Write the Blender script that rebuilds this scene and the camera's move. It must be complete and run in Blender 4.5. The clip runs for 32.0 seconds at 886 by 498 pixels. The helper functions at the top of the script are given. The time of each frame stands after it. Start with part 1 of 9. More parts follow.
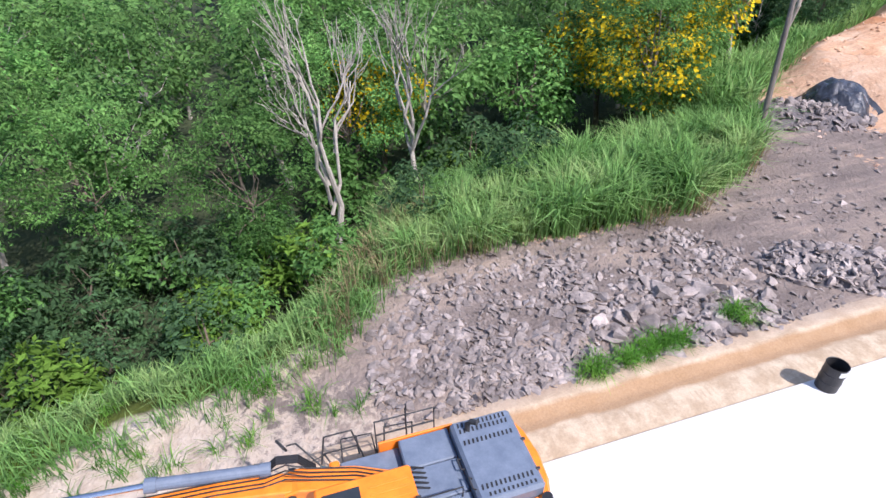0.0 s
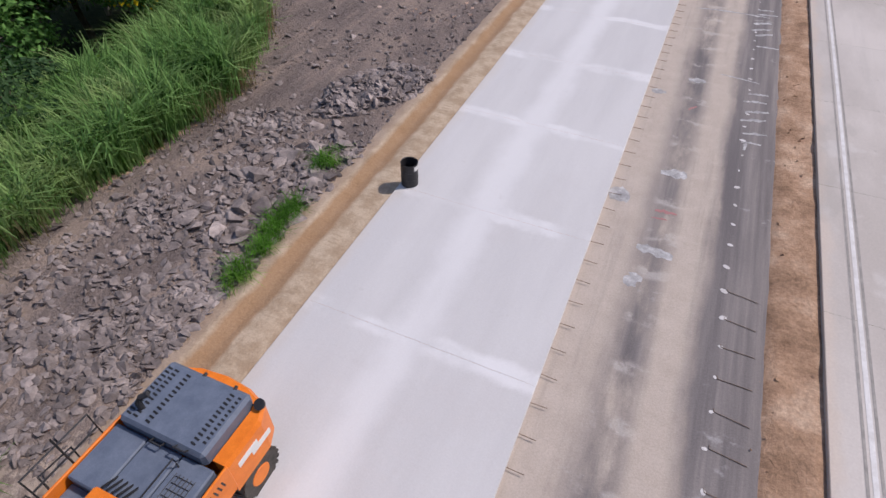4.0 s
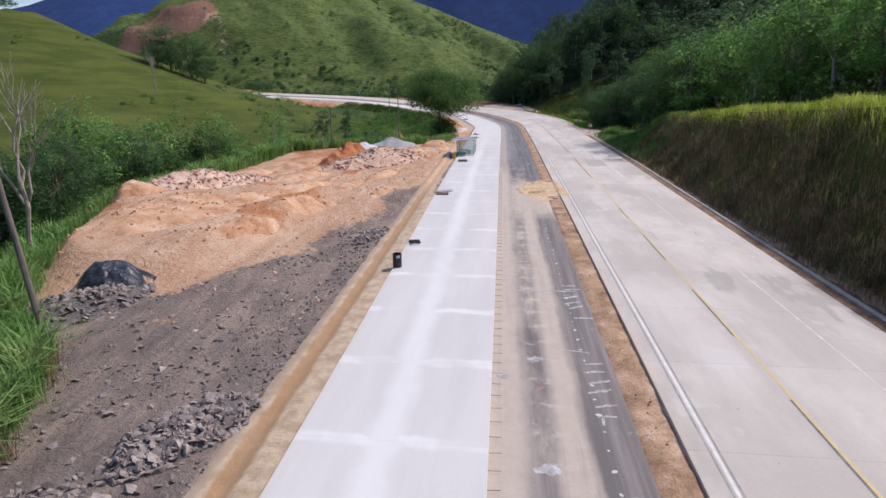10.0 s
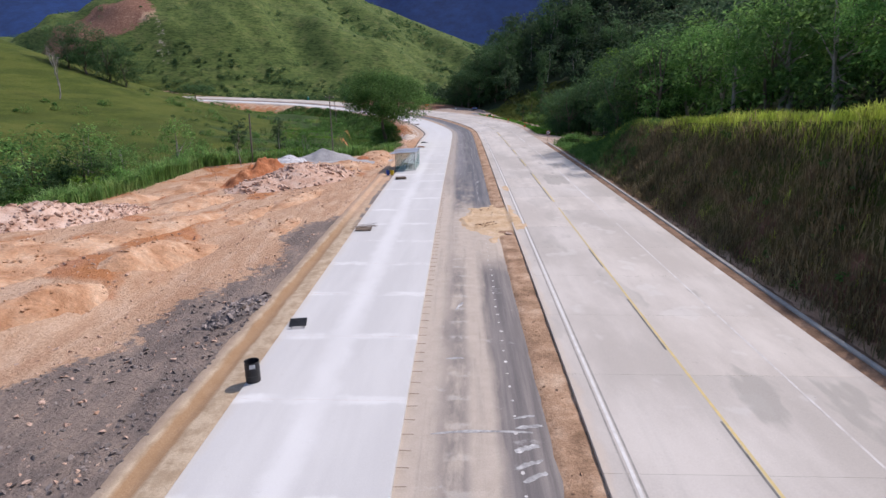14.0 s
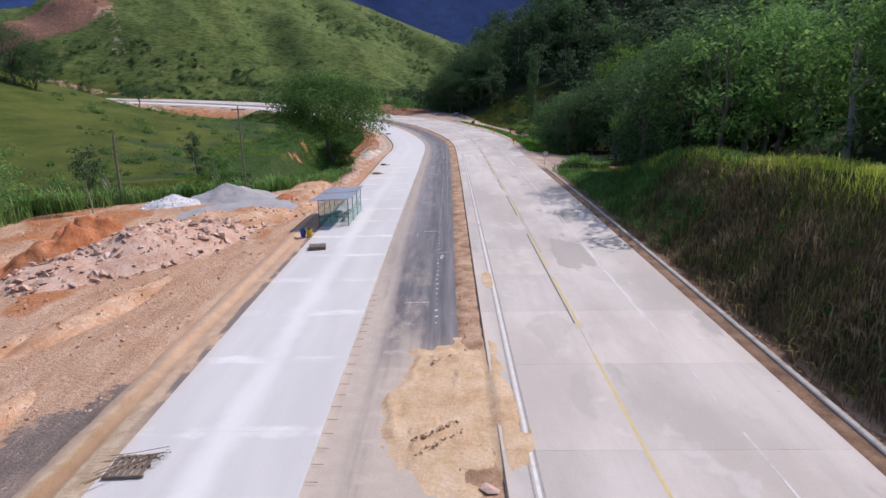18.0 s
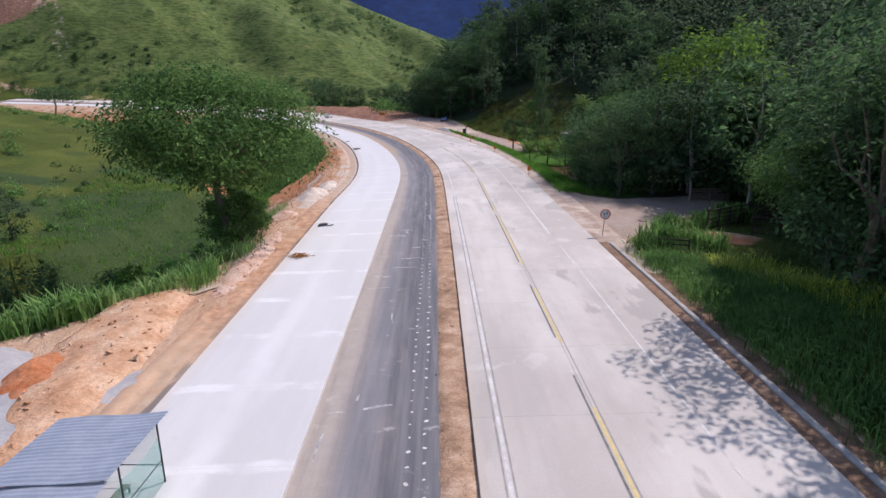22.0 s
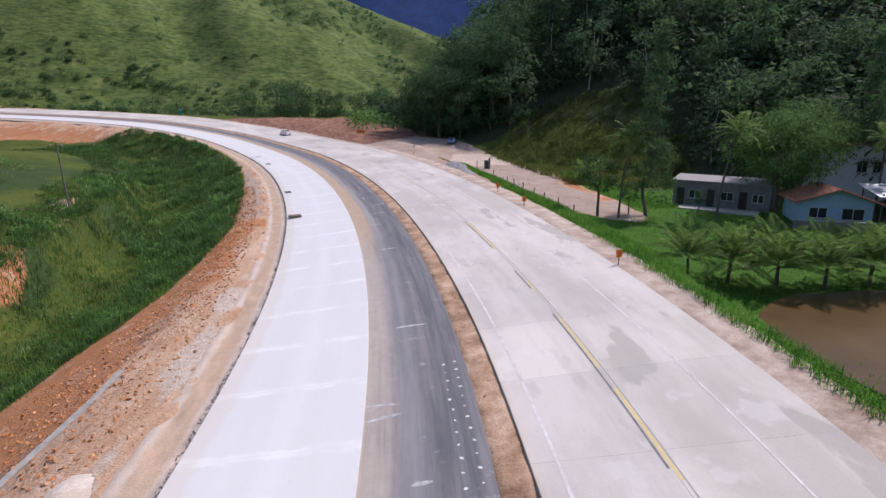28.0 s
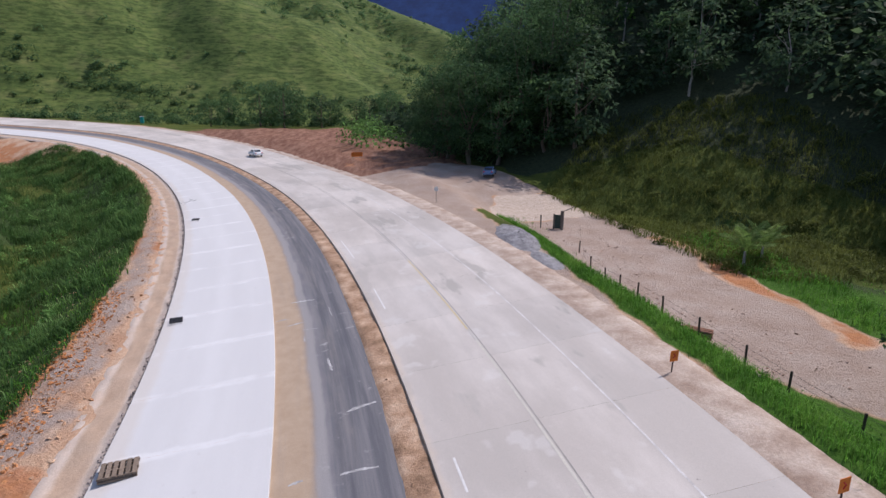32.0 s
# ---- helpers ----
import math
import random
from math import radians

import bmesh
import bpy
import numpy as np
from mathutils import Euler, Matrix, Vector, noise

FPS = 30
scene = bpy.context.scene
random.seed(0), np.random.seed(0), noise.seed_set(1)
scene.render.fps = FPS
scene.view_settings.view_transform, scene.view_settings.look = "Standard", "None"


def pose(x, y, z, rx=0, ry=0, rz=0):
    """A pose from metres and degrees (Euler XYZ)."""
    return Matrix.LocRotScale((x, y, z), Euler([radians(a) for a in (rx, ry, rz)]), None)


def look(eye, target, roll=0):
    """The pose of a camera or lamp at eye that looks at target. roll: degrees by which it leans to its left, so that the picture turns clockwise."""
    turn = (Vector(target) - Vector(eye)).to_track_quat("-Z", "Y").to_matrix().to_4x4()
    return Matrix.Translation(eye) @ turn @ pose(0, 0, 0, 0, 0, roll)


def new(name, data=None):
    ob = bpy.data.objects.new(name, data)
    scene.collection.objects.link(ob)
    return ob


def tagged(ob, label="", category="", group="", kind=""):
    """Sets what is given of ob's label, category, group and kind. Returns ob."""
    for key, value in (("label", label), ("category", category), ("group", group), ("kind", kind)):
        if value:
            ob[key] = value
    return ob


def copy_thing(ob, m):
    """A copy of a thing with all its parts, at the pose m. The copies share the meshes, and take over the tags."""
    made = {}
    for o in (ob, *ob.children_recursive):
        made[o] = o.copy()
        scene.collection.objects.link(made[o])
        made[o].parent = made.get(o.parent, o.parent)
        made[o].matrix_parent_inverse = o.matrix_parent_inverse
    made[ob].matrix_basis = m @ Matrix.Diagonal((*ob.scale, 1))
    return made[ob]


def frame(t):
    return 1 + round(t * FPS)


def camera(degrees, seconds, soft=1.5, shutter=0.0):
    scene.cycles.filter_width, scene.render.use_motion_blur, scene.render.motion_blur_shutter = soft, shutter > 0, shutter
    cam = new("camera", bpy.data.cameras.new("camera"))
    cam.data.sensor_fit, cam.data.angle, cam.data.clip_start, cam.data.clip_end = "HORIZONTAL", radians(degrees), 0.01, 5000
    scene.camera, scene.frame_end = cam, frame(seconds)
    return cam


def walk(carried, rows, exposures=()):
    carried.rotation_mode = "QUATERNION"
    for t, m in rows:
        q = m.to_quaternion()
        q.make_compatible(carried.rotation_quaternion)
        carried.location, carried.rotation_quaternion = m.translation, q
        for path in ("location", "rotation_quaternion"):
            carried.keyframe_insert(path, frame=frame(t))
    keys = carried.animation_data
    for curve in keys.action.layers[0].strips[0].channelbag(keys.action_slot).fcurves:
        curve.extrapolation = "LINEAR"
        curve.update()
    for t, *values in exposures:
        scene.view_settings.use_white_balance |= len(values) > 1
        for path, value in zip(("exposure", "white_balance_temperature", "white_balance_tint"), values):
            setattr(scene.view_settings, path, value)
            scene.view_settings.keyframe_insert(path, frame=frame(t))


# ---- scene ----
cam = camera(78.2, 32.0)
# length of the flight, first eye's height, and the attitude of the first view
METRES, EYE, TILT, LEAN, TURN = 200.0, 10.0, -34.3, 0.0, 72.3
ROWS = [
    (0.0, 0.0, 0.0, 0.0, -0.0, -0.0, -0.0),
    (0.5, -0.0004, 0.0003, -0.0, -8.91, -2.2, 5.73),
    (1.0, -0.0006, 0.0005, -0.0001, -16.08, -5.0, 10.18),
    (1.5, -0.0008, 0.0007, -0.0001, -21.92, -7.93, 13.52),
    (2.0, -0.001, 0.0007, -0.0001, -26.76, -10.86, 16.08),
    (2.5, -0.0013, 0.0008, -0.0001, -31.5, -13.96, 18.45),
    (4.5, 0.0012, 0.0015, -0.0033, -47.04, -20.72, 26.25),
    (5.0, 0.0012, 0.0016, -0.0033, -50.21, -16.43, 27.52),
    (5.5, 0.0011, 0.0016, -0.0033, -51.72, -12.02, 28.01),
    (6.0, 0.001, 0.0016, -0.0033, -52.69, -7.6, 28.34),
    (6.5, 0.0009, 0.0018, -0.0034, -53.62, -3.17, 28.63),
    (7.0, 0.0008, 0.0018, -0.0033, -54.34, 1.11, 28.86),
    (7.5, 0.0003, 0.002, -0.0034, -54.98, 3.48, 28.99),
    (8.0, 0.0, 0.0021, -0.0034, -55.54, 3.3, 29.08),
    (8.5, 0.0006, 0.0025, -0.0031, -56.04, 3.04, 29.21),
    (9.0, 0.0038, 0.0036, -0.0023, -58.42, 1.97, 29.98),
    (9.5, 0.008, 0.0055, -0.0008, -60.65, 0.94, 30.64),
    (10.0, 0.0129, 0.0072, 0.0006, -62.67, 0.04, 31.22),
    (10.5, 0.0177, 0.0087, 0.002, -63.94, -0.61, 31.56),
    (11.0, 0.0239, 0.0104, 0.0036, -64.6, -0.95, 31.75),
    (11.5, 0.0316, 0.0125, 0.0056, -65.11, -1.16, 31.87),
    (12.0, 0.04, 0.0151, 0.0078, -65.61, -1.39, 31.97),
    (12.5, 0.0492, 0.0169, 0.0093, -66.16, -1.6, 32.18),
    (13.0, 0.0587, 0.0167, 0.0092, -66.74, -1.83, 32.38),
    (13.5, 0.0693, 0.0152, 0.0086, -67.14, -2.04, 32.44),
    (14.0, 0.0811, 0.0149, 0.009, -67.39, -2.2, 32.46),
    (14.5, 0.0945, 0.0158, 0.0102, -67.61, -2.32, 32.46),
    (16.5, 0.1617, 0.0238, 0.0206, -68.42, -2.69, 32.54),
    (17.0, 0.1806, 0.027, 0.0243, -68.65, -2.79, 32.55),
    (17.5, 0.1999, 0.0305, 0.0282, -68.85, -2.9, 32.59),
    (18.0, 0.2198, 0.0344, 0.0327, -69.05, -3.0, 32.66),
    (18.5, 0.2402, 0.0386, 0.0374, -69.28, -3.12, 32.69),
    (19.0, 0.2614, 0.0432, 0.0422, -69.51, -3.3, 32.73),
    (19.5, 0.2837, 0.048, 0.0472, -69.7, -3.42, 32.76),
    (20.0, 0.3069, 0.0527, 0.0523, -69.89, -3.55, 32.81),
    (20.5, 0.3312, 0.0577, 0.0573, -70.08, -3.69, 32.83),
    (21.0, 0.3558, 0.0629, 0.0621, -70.25, -3.84, 32.9),
    (21.5, 0.3814, 0.0685, 0.0672, -70.43, -3.93, 32.87),
    (22.0, 0.4072, 0.074, 0.0727, -70.56, -4.03, 32.95),
    (22.5, 0.4335, 0.0801, 0.078, -70.73, -4.06, 32.93),
    (23.0, 0.4598, 0.0864, 0.0838, -70.82, -4.09, 32.92),
    (23.5, 0.486, 0.0931, 0.09, -70.92, -4.09, 32.93),
    (24.0, 0.5117, 0.0999, 0.0966, -71.03, -4.1, 32.9),
    (24.5, 0.5376, 0.1072, 0.1031, -71.18, -4.14, 32.86),
    (25.0, 0.5637, 0.1151, 0.1096, -71.32, -4.18, 32.87),
    (25.5, 0.5896, 0.1227, 0.1161, -71.43, -4.19, 32.88),
    (27.5, 0.7007, 0.1528, 0.1398, -71.6, -4.18, 32.89),
    (28.0, 0.7277, 0.1608, 0.1466, -71.7, -4.2, 32.91),
    (28.5, 0.7548, 0.1688, 0.1535, -71.78, -4.22, 32.9),
    (29.0, 0.7821, 0.1768, 0.1603, -71.87, -4.23, 32.9),
    (29.5, 0.8094, 0.1845, 0.1672, -71.96, -4.25, 32.88),
    (30.0, 0.8368, 0.1922, 0.1739, -72.04, -4.28, 32.89),
    (30.5, 0.864, 0.1995, 0.1805, -72.08, -4.31, 32.94),
    (31.0, 0.891, 0.2065, 0.187, -72.14, -4.33, 32.96),
    (31.5, 0.917, 0.2131, 0.1938, -72.21, -4.37, 32.94),
    (32.0, 0.9426, 0.22, 0.2004, -70.54, -3.42, 32.57),
]
EXPOSURES = [(0.0, 1.05, 6150, 19), (1.0, 0.62, 6300, 20), (2.0, 0.21, 6450, 21), (5.0, -0.14, 6500, 21), (7.0, -0.12, 6500, 20), (8.0, 0.05, 6500, 19), (9.0, 0.13, 6500, 19), (16.0, 0.10, 6450, 20), (20.0, 0.12, 6400, 22), (23.0, 0.27, 6400, 22), (26.0, 0.27, 6400, 22), (30.0, 0.16, 6400, 21), (32.0, 0.10, 6400, 20)]
walk(cam, [(t, pose(0, 0, EYE, TILT, LEAN, TURN) @ pose(METRES * x, METRES * y, METRES * z, 90 + pitch, roll, yaw)) for t, x, y, z, yaw, pitch, roll in ROWS], EXPOSURES)

# ---- light ----
SUN_ELEV, SUN_AZ = 52.0, 58.0       # azimuth from +y towards +x
world = bpy.data.worlds.new("world")
scene.world = world
world.use_nodes = True
_wn = world.node_tree.nodes
_sky = _wn.new("ShaderNodeTexSky")
_sky.sky_type = 'NISHITA'
_sky.sun_disc = False
_sky.sun_elevation, _sky.sun_rotation = radians(SUN_ELEV), radians(SUN_AZ)
_wn["Background"].inputs["Strength"].default_value = 0.14
world.node_tree.links.new(_sky.outputs["Color"], _wn["Background"].inputs["Color"])
sun = new("sun", bpy.data.lights.new("sun", "SUN"))
sun.data.energy, sun.data.angle, sun.data.color = 3.3, radians(0.6), (1.0, 0.965, 0.91)
_ce = math.cos(radians(SUN_ELEV))
_sd = Vector((_ce * math.sin(radians(SUN_AZ)), _ce * math.cos(radians(SUN_AZ)), math.sin(radians(SUN_ELEV))))
sun.matrix_world = look(_sd * 300, (0, 0, 0))


# ---- materials ----
def mat(name, cols, scale=2.0, rough=0.9, bump=0.3, bscale=25.0, fine=0.35, metal=0.0, objvar=0.0, island=0.0, coords="Object", translucent=0.0, stretch=(1, 1, 1), spec=0.4):
    """Procedural surface: a broad noise over the colours, a finer one over it, relief, and variation by object or by loose piece."""
    m = bpy.data.materials.new(name)
    m.use_nodes = True
    nt = m.node_tree
    N, L = nt.nodes, nt.links
    b = N["Principled BSDF"]
    b.inputs["Roughness"].default_value = rough
    b.inputs["Metallic"].default_value = metal
    b.inputs["Specular IOR Level"].default_value = spec
    if coords == "World":
        src = N.new("ShaderNodeNewGeometry").outputs["Position"]
    else:
        src = N.new("ShaderNodeTexCoord").outputs["Object"]
    mp = N.new("ShaderNodeMapping")
    mp.inputs["Scale"].default_value = stretch
    L.new(src, mp.inputs["Vector"])
    src = mp.outputs["Vector"]
    n1 = N.new("ShaderNodeTexNoise")
    n1.inputs["Scale"].default_value, n1.inputs["Detail"].default_value, n1.inputs["Roughness"].default_value = scale, 6, 0.62
    L.new(src, n1.inputs["Vector"])
    r = N.new("ShaderNodeValToRGB")
    r.color_ramp.elements[0].position, r.color_ramp.elements[1].position = 0.32, 0.68
    for i, c in enumerate(cols):
        if i == 0:
            e = r.color_ramp.elements[0]
        elif i == len(cols) - 1:
            e = r.color_ramp.elements[-1]
        else:
            e = r.color_ramp.elements.new(0.32 + 0.36 * i / (len(cols) - 1))
        e.color = (*c, 1)
    L.new(n1.outputs["Fac"], r.inputs["Fac"])
    col = r.outputs["Color"]
    n2 = N.new("ShaderNodeTexNoise")
    n2.inputs["Scale"].default_value, n2.inputs["Detail"].default_value, n2.inputs["Roughness"].default_value = bscale, 5, 0.7
    L.new(src, n2.inputs["Vector"])

    def times(col, fac_socket, lo, hi, flo=0.0, fhi=1.0):
        mr = N.new("ShaderNodeMapRange")
        mr.inputs["From Min"].default_value, mr.inputs["From Max"].default_value = flo, fhi
        mr.inputs["To Min"].default_value, mr.inputs["To Max"].default_value = lo, hi
        L.new(fac_socket, mr.inputs["Value"])
        mx = N.new("ShaderNodeMix")
        mx.data_type, mx.blend_type = 'RGBA', 'MULTIPLY'
        mx.inputs["Factor"].default_value = 1.0
        L.new(col, mx.inputs["A"])
        L.new(mr.outputs["Result"], mx.inputs["B"])
        return mx.outputs["Result"]
    if fine:
        col = times(col, n2.outputs["Fac"], 1 - fine, 1 + fine, 0.25, 0.75)
    if objvar:
        col = times(col, N.new("ShaderNodeObjectInfo").outputs["Random"], 1 - objvar, 1 + objvar)
    if island:
        col = times(col, N.new("ShaderNodeNewGeometry").outputs["Random Per Island"], 1 - island, 1 + island)
    L.new(col, b.inputs["Base Color"])
    if bump:
        bp = N.new("ShaderNodeBump")
        bp.inputs["Strength"].default_value, bp.inputs["Distance"].default_value = bump, 0.5 / bscale
        L.new(n2.outputs["Fac"], bp.inputs["Height"])
        L.new(bp.outputs["Normal"], b.inputs["Normal"])
    if translucent:
        t = N.new("ShaderNodeBsdfTranslucent")
        L.new(col, t.inputs["Color"])
        mx = N.new("ShaderNodeMixShader")
        mx.inputs["Fac"].default_value = translucent
        L.new(b.outputs["BSDF"], mx.inputs[1])
        L.new(t.outputs["BSDF"], mx.inputs[2])
        L.new(mx.outputs["Shader"], N["Material Output"].inputs["Surface"])
    return m


class Nodes:
    """Short calls for building a node tree on a Principled surface."""

    def __init__(self, name, rough=0.9):
        self.m = bpy.data.materials.new(name)
        self.m.use_nodes = True
        self.N, self.L = self.m.node_tree.nodes, self.m.node_tree.links
        self.b = self.N["Principled BSDF"]
        self.b.inputs["Roughness"].default_value = rough

    def put(self, value, socket):
        if isinstance(value, (int, float)):
            socket.default_value = value
        elif isinstance(value, tuple):
            socket.default_value = (*value, 1)
        else:
            self.L.new(value, socket)

    def pos(self):
        return self.N.new("ShaderNodeNewGeometry").outputs["Position"]

    def attr(self, name):
        a = self.N.new("ShaderNodeAttribute")
        a.attribute_name = name
        p = self.N.new("ShaderNodeSeparateXYZ")
        self.L.new(a.outputs["Vector"], p.inputs["Vector"])
        return p.outputs["X"], p.outputs["Y"], a.outputs["Vector"]

    def noise(self, vec, scale, detail=5, rough=0.6, stretch=None):
        n = self.N.new("ShaderNodeTexNoise")
        n.inputs["Scale"].default_value, n.inputs["Detail"].default_value, n.inputs["Roughness"].default_value = scale, detail, rough
        if stretch:
            mp = self.N.new("ShaderNodeMapping")
            mp.inputs["Scale"].default_value = stretch
            self.L.new(vec, mp.inputs["Vector"])
            vec = mp.outputs["Vector"]
        self.L.new(vec, n.inputs["Vector"])
        return n.outputs["Fac"]

    def math(self, op, a, b=0.0, c=0.0):
        n = self.N.new("ShaderNodeMath")
        n.operation = op
        for v, i in zip((a, b, c), n.inputs):
            self.put(v, i)
        return n.outputs[0]

    def step(self, v, lo, hi, a=0.0, b=1.0):
        n = self.N.new("ShaderNodeMapRange")
        n.interpolation_type = 'SMOOTHSTEP'
        for k, x in (("From Min", lo), ("From Max", hi), ("To Min", a), ("To Max", b)):
            n.inputs[k].default_value = x
        self.put(v, n.inputs["Value"])
        return n.outputs["Result"]

    def mix(self, fac, a, b, kind='MIX'):
        n = self.N.new("ShaderNodeMix")
        n.data_type, n.blend_type = 'RGBA', kind
        self.put(fac, n.inputs["Factor"])
        self.put(a, n.inputs["A"])
        self.put(b, n.inputs["B"])
        return n.outputs["Result"]

    def bump(self, h, strength, distance):
        n = self.N.new("ShaderNodeBump")
        n.inputs["Strength"].default_value, n.inputs["Distance"].default_value = strength, distance
        self.L.new(h, n.inputs["Height"])
        self.L.new(n.outputs["Normal"], self.b.inputs["Normal"])

    def done(self, col):
        self.put(col, self.b.inputs["Base Color"])
        return self.m


PANEL = 5.46


def slab_material():
    """Fresh concrete with pale curing bands at the sawn joints and along the middle."""
    n = Nodes("new_concrete", 0.8)
    s, o, so = n.attr("so")
    p = n.pos()
    wob = n.math('MULTIPLY_ADD', n.noise(p, 0.7), 0.9, -0.45)
    j = n.math('ABSOLUTE', n.math('SUBTRACT', n.math('FRACT', n.math('ADD', n.math('DIVIDE', n.math('SUBTRACT', n.math('ADD', s, wob), 2.1), PANEL), 0.5)), 0.5))
    cross = n.math('MULTIPLY', n.step(j, 0.03, 0.08, 0.8, 0), n.step(n.noise(p, 0.45), 0.34, 0.66))
    along = n.math('MULTIPLY', n.step(n.math('ABSOLUTE', n.math('ADD', n.math('ADD', o, 3.5), wob)), 0.1, 0.95, 1, 0), n.step(n.noise(so, 0.3, 3, 0.6, (0.3, 1, 1)), 0.3, 0.55, 0.3, 0.62))
    along = n.math('MULTIPLY', along, n.step(s, 95, 130, 1.0, 0.3))
    f = n.math('MAXIMUM', cross, along)
    c = n.mix(n.step(n.noise(so, 0.5, 4, 0.6, (0.15, 1, 1)), 0.35, 0.7), (0.53, 0.52, 0.505), (0.585, 0.575, 0.557))
    c = n.mix(n.step(n.noise(so, 0.22, 4), 0.56, 0.7, 0, 0.35), c, (0.53, 0.51, 0.49))
    c = n.mix(n.step(s, 100, 135, 0, 0.55), c, (0.63, 0.622, 0.605))
    c = n.mix(f, c, (0.72, 0.714, 0.70))
    c = n.mix(n.step(n.noise(p, 1.3, 6), 0.66, 0.74, 0, 0.25), c, (0.42, 0.39, 0.36))
    edge = n.step(n.math('ADD', o, wob), -6.75, -6.2, 0.3, 0)
    c = n.mix(edge, c, (0.55, 0.45, 0.34))
    c = n.mix(0.12, c, n.noise(p, 22, 4), 'OVERLAY')
    n.bump(n.noise(so, 30, 3, 0.6, (0.2, 3, 1)), 0.12, 0.01)
    return n.done(c)


def base_material():
    """Dark asphalt base under bands of pale dust, marked by wheels along the road."""
    n = Nodes("road_base", 0.95)
    s, o, so = n.attr("so")
    p = n.pos()
    streak = n.noise(so, 0.9, 6, 0.65, (0.10, 2.2, 1))
    blot = n.noise(so, 0.8, 6, 0.65, (0.35, 1, 1))
    w = n.math('MULTIPLY_ADD', n.noise(so, 0.5, 4, 0.6, (0.4, 1, 1)), 0.7, -0.35)
    ow = n.math('ADD', o, w)
    near = n.step(s, 66, 74, 1, 0)
    t1 = n.math('MULTIPLY', n.step(ow, 0.8, 1.9, 1, 0), n.step(s, 72, 84, 1.0, 0.7))
    t2 = n.math('MULTIPLY', n.step(n.math('ABSOLUTE', n.math('SUBTRACT', ow, 2.85)), 0.25, 0.8, 1, 0), near)
    dark = n.step(ow, 3.45, 3.7)
    t3 = n.math('MULTIPLY', n.step(n.math('ABSOLUTE', n.math('SUBTRACT', n.math('ADD', s, n.math('MULTIPLY', blot, 6.0)), 63.0)), 5.0, 11.0, 1, 0), n.step(ow, 0.6, 2.2, 0.5, 1.0))
    dust = n.math('MAXIMUM', n.math('MAXIMUM', t1, t2), t3)
    dust = n.math('MAXIMUM', dust, n.math('MULTIPLY', n.step(blot, 0.5, 0.72), n.math('MULTIPLY', n.math('SUBTRACT', 1.0, dark), n.step(s, 66, 90, 0.95, 0.1))))
    dust = n.math('MULTIPLY', dust, n.step(streak, 0.25, 0.5, 0.62, 1.0))
    c = n.mix(near, n.mix(n.step(streak, 0.35, 0.7), (0.105, 0.105, 0.117), (0.19, 0.183, 0.188)), n.mix(n.step(streak, 0.35, 0.7), (0.145, 0.13, 0.127), (0.26, 0.232, 0.215)))
    c = n.mix(n.math('MULTIPLY', n.math('MULTIPLY', n.step(blot, 0.38, 0.58), n.step(s, 66, 90, 1.0, 0.15)), n.math('SUBTRACT', 1.0, dark)), c, (0.27, 0.235, 0.207))
    wear = n.math('MULTIPLY', n.step(n.math('ABSOLUTE', n.math('SUBTRACT', ow, 2.0)), 0.2, 1.2, 0.35, 0), n.step(s, 80, 100))
    c = n.mix(wear, c, (0.30, 0.29, 0.30))
    c = n.mix(n.math('MULTIPLY', n.step(n.noise(so, 1.1, 5, 0.7, (0.8, 0.5, 1)), 0.60, 0.70), 0.5), c, (0.46, 0.45, 0.44))
    marks = n.math('MULTIPLY', n.step(n.math('ABSOLUTE', n.math('SUBTRACT', n.math('FRACT', n.math('ADD', n.math('DIVIDE', s, 1.75), n.math('MULTIPLY', n.noise(so, 0.9, 3), 0.5))), 0.5)), 0.05, 0.16, 0.55, 0), n.math('MULTIPLY', near, n.step(n.math('ABSOLUTE', n.math('SUBTRACT', o, 2.2)), 0.5, 0.8, 1, 0)))
    c = n.mix(n.math('MULTIPLY', marks, n.step(n.noise(so, 1.4, 4), 0.42, 0.56)), c, (0.50, 0.46, 0.42))
    c = n.mix(n.math('MULTIPLY', dust, 0.85), c, n.mix(n.noise(p, 1.6), (0.43, 0.355, 0.285), (0.60, 0.52, 0.44)))
    tan_ = n.math('MULTIPLY', n.step(s, 196, 216), n.step(ow, 1.5, 2.1, 1, 0))
    c = n.mix(n.math('MULTIPLY', tan_, n.step(streak, 0.25, 0.5, 0.7, 0.95)), c, n.mix(n.noise(p, 1.2, 5), (0.33, 0.225, 0.14), (0.50, 0.385, 0.275)))
    c = n.mix(n.math('MULTIPLY', n.math('MULTIPLY', n.step(s, 196, 216), n.step(n.math('ABSOLUTE', n.math('SUBTRACT', ow, 2.15)), 0.15, 0.4, 1, 0)), 0.6), c, (0.33, 0.31, 0.295))
    c = n.mix(0.25, c, n.noise(p, 25, 5), 'OVERLAY')
    n.bump(n.noise(p, 14, 5, 0.7), 0.4, 0.03)
    return n.done(c)


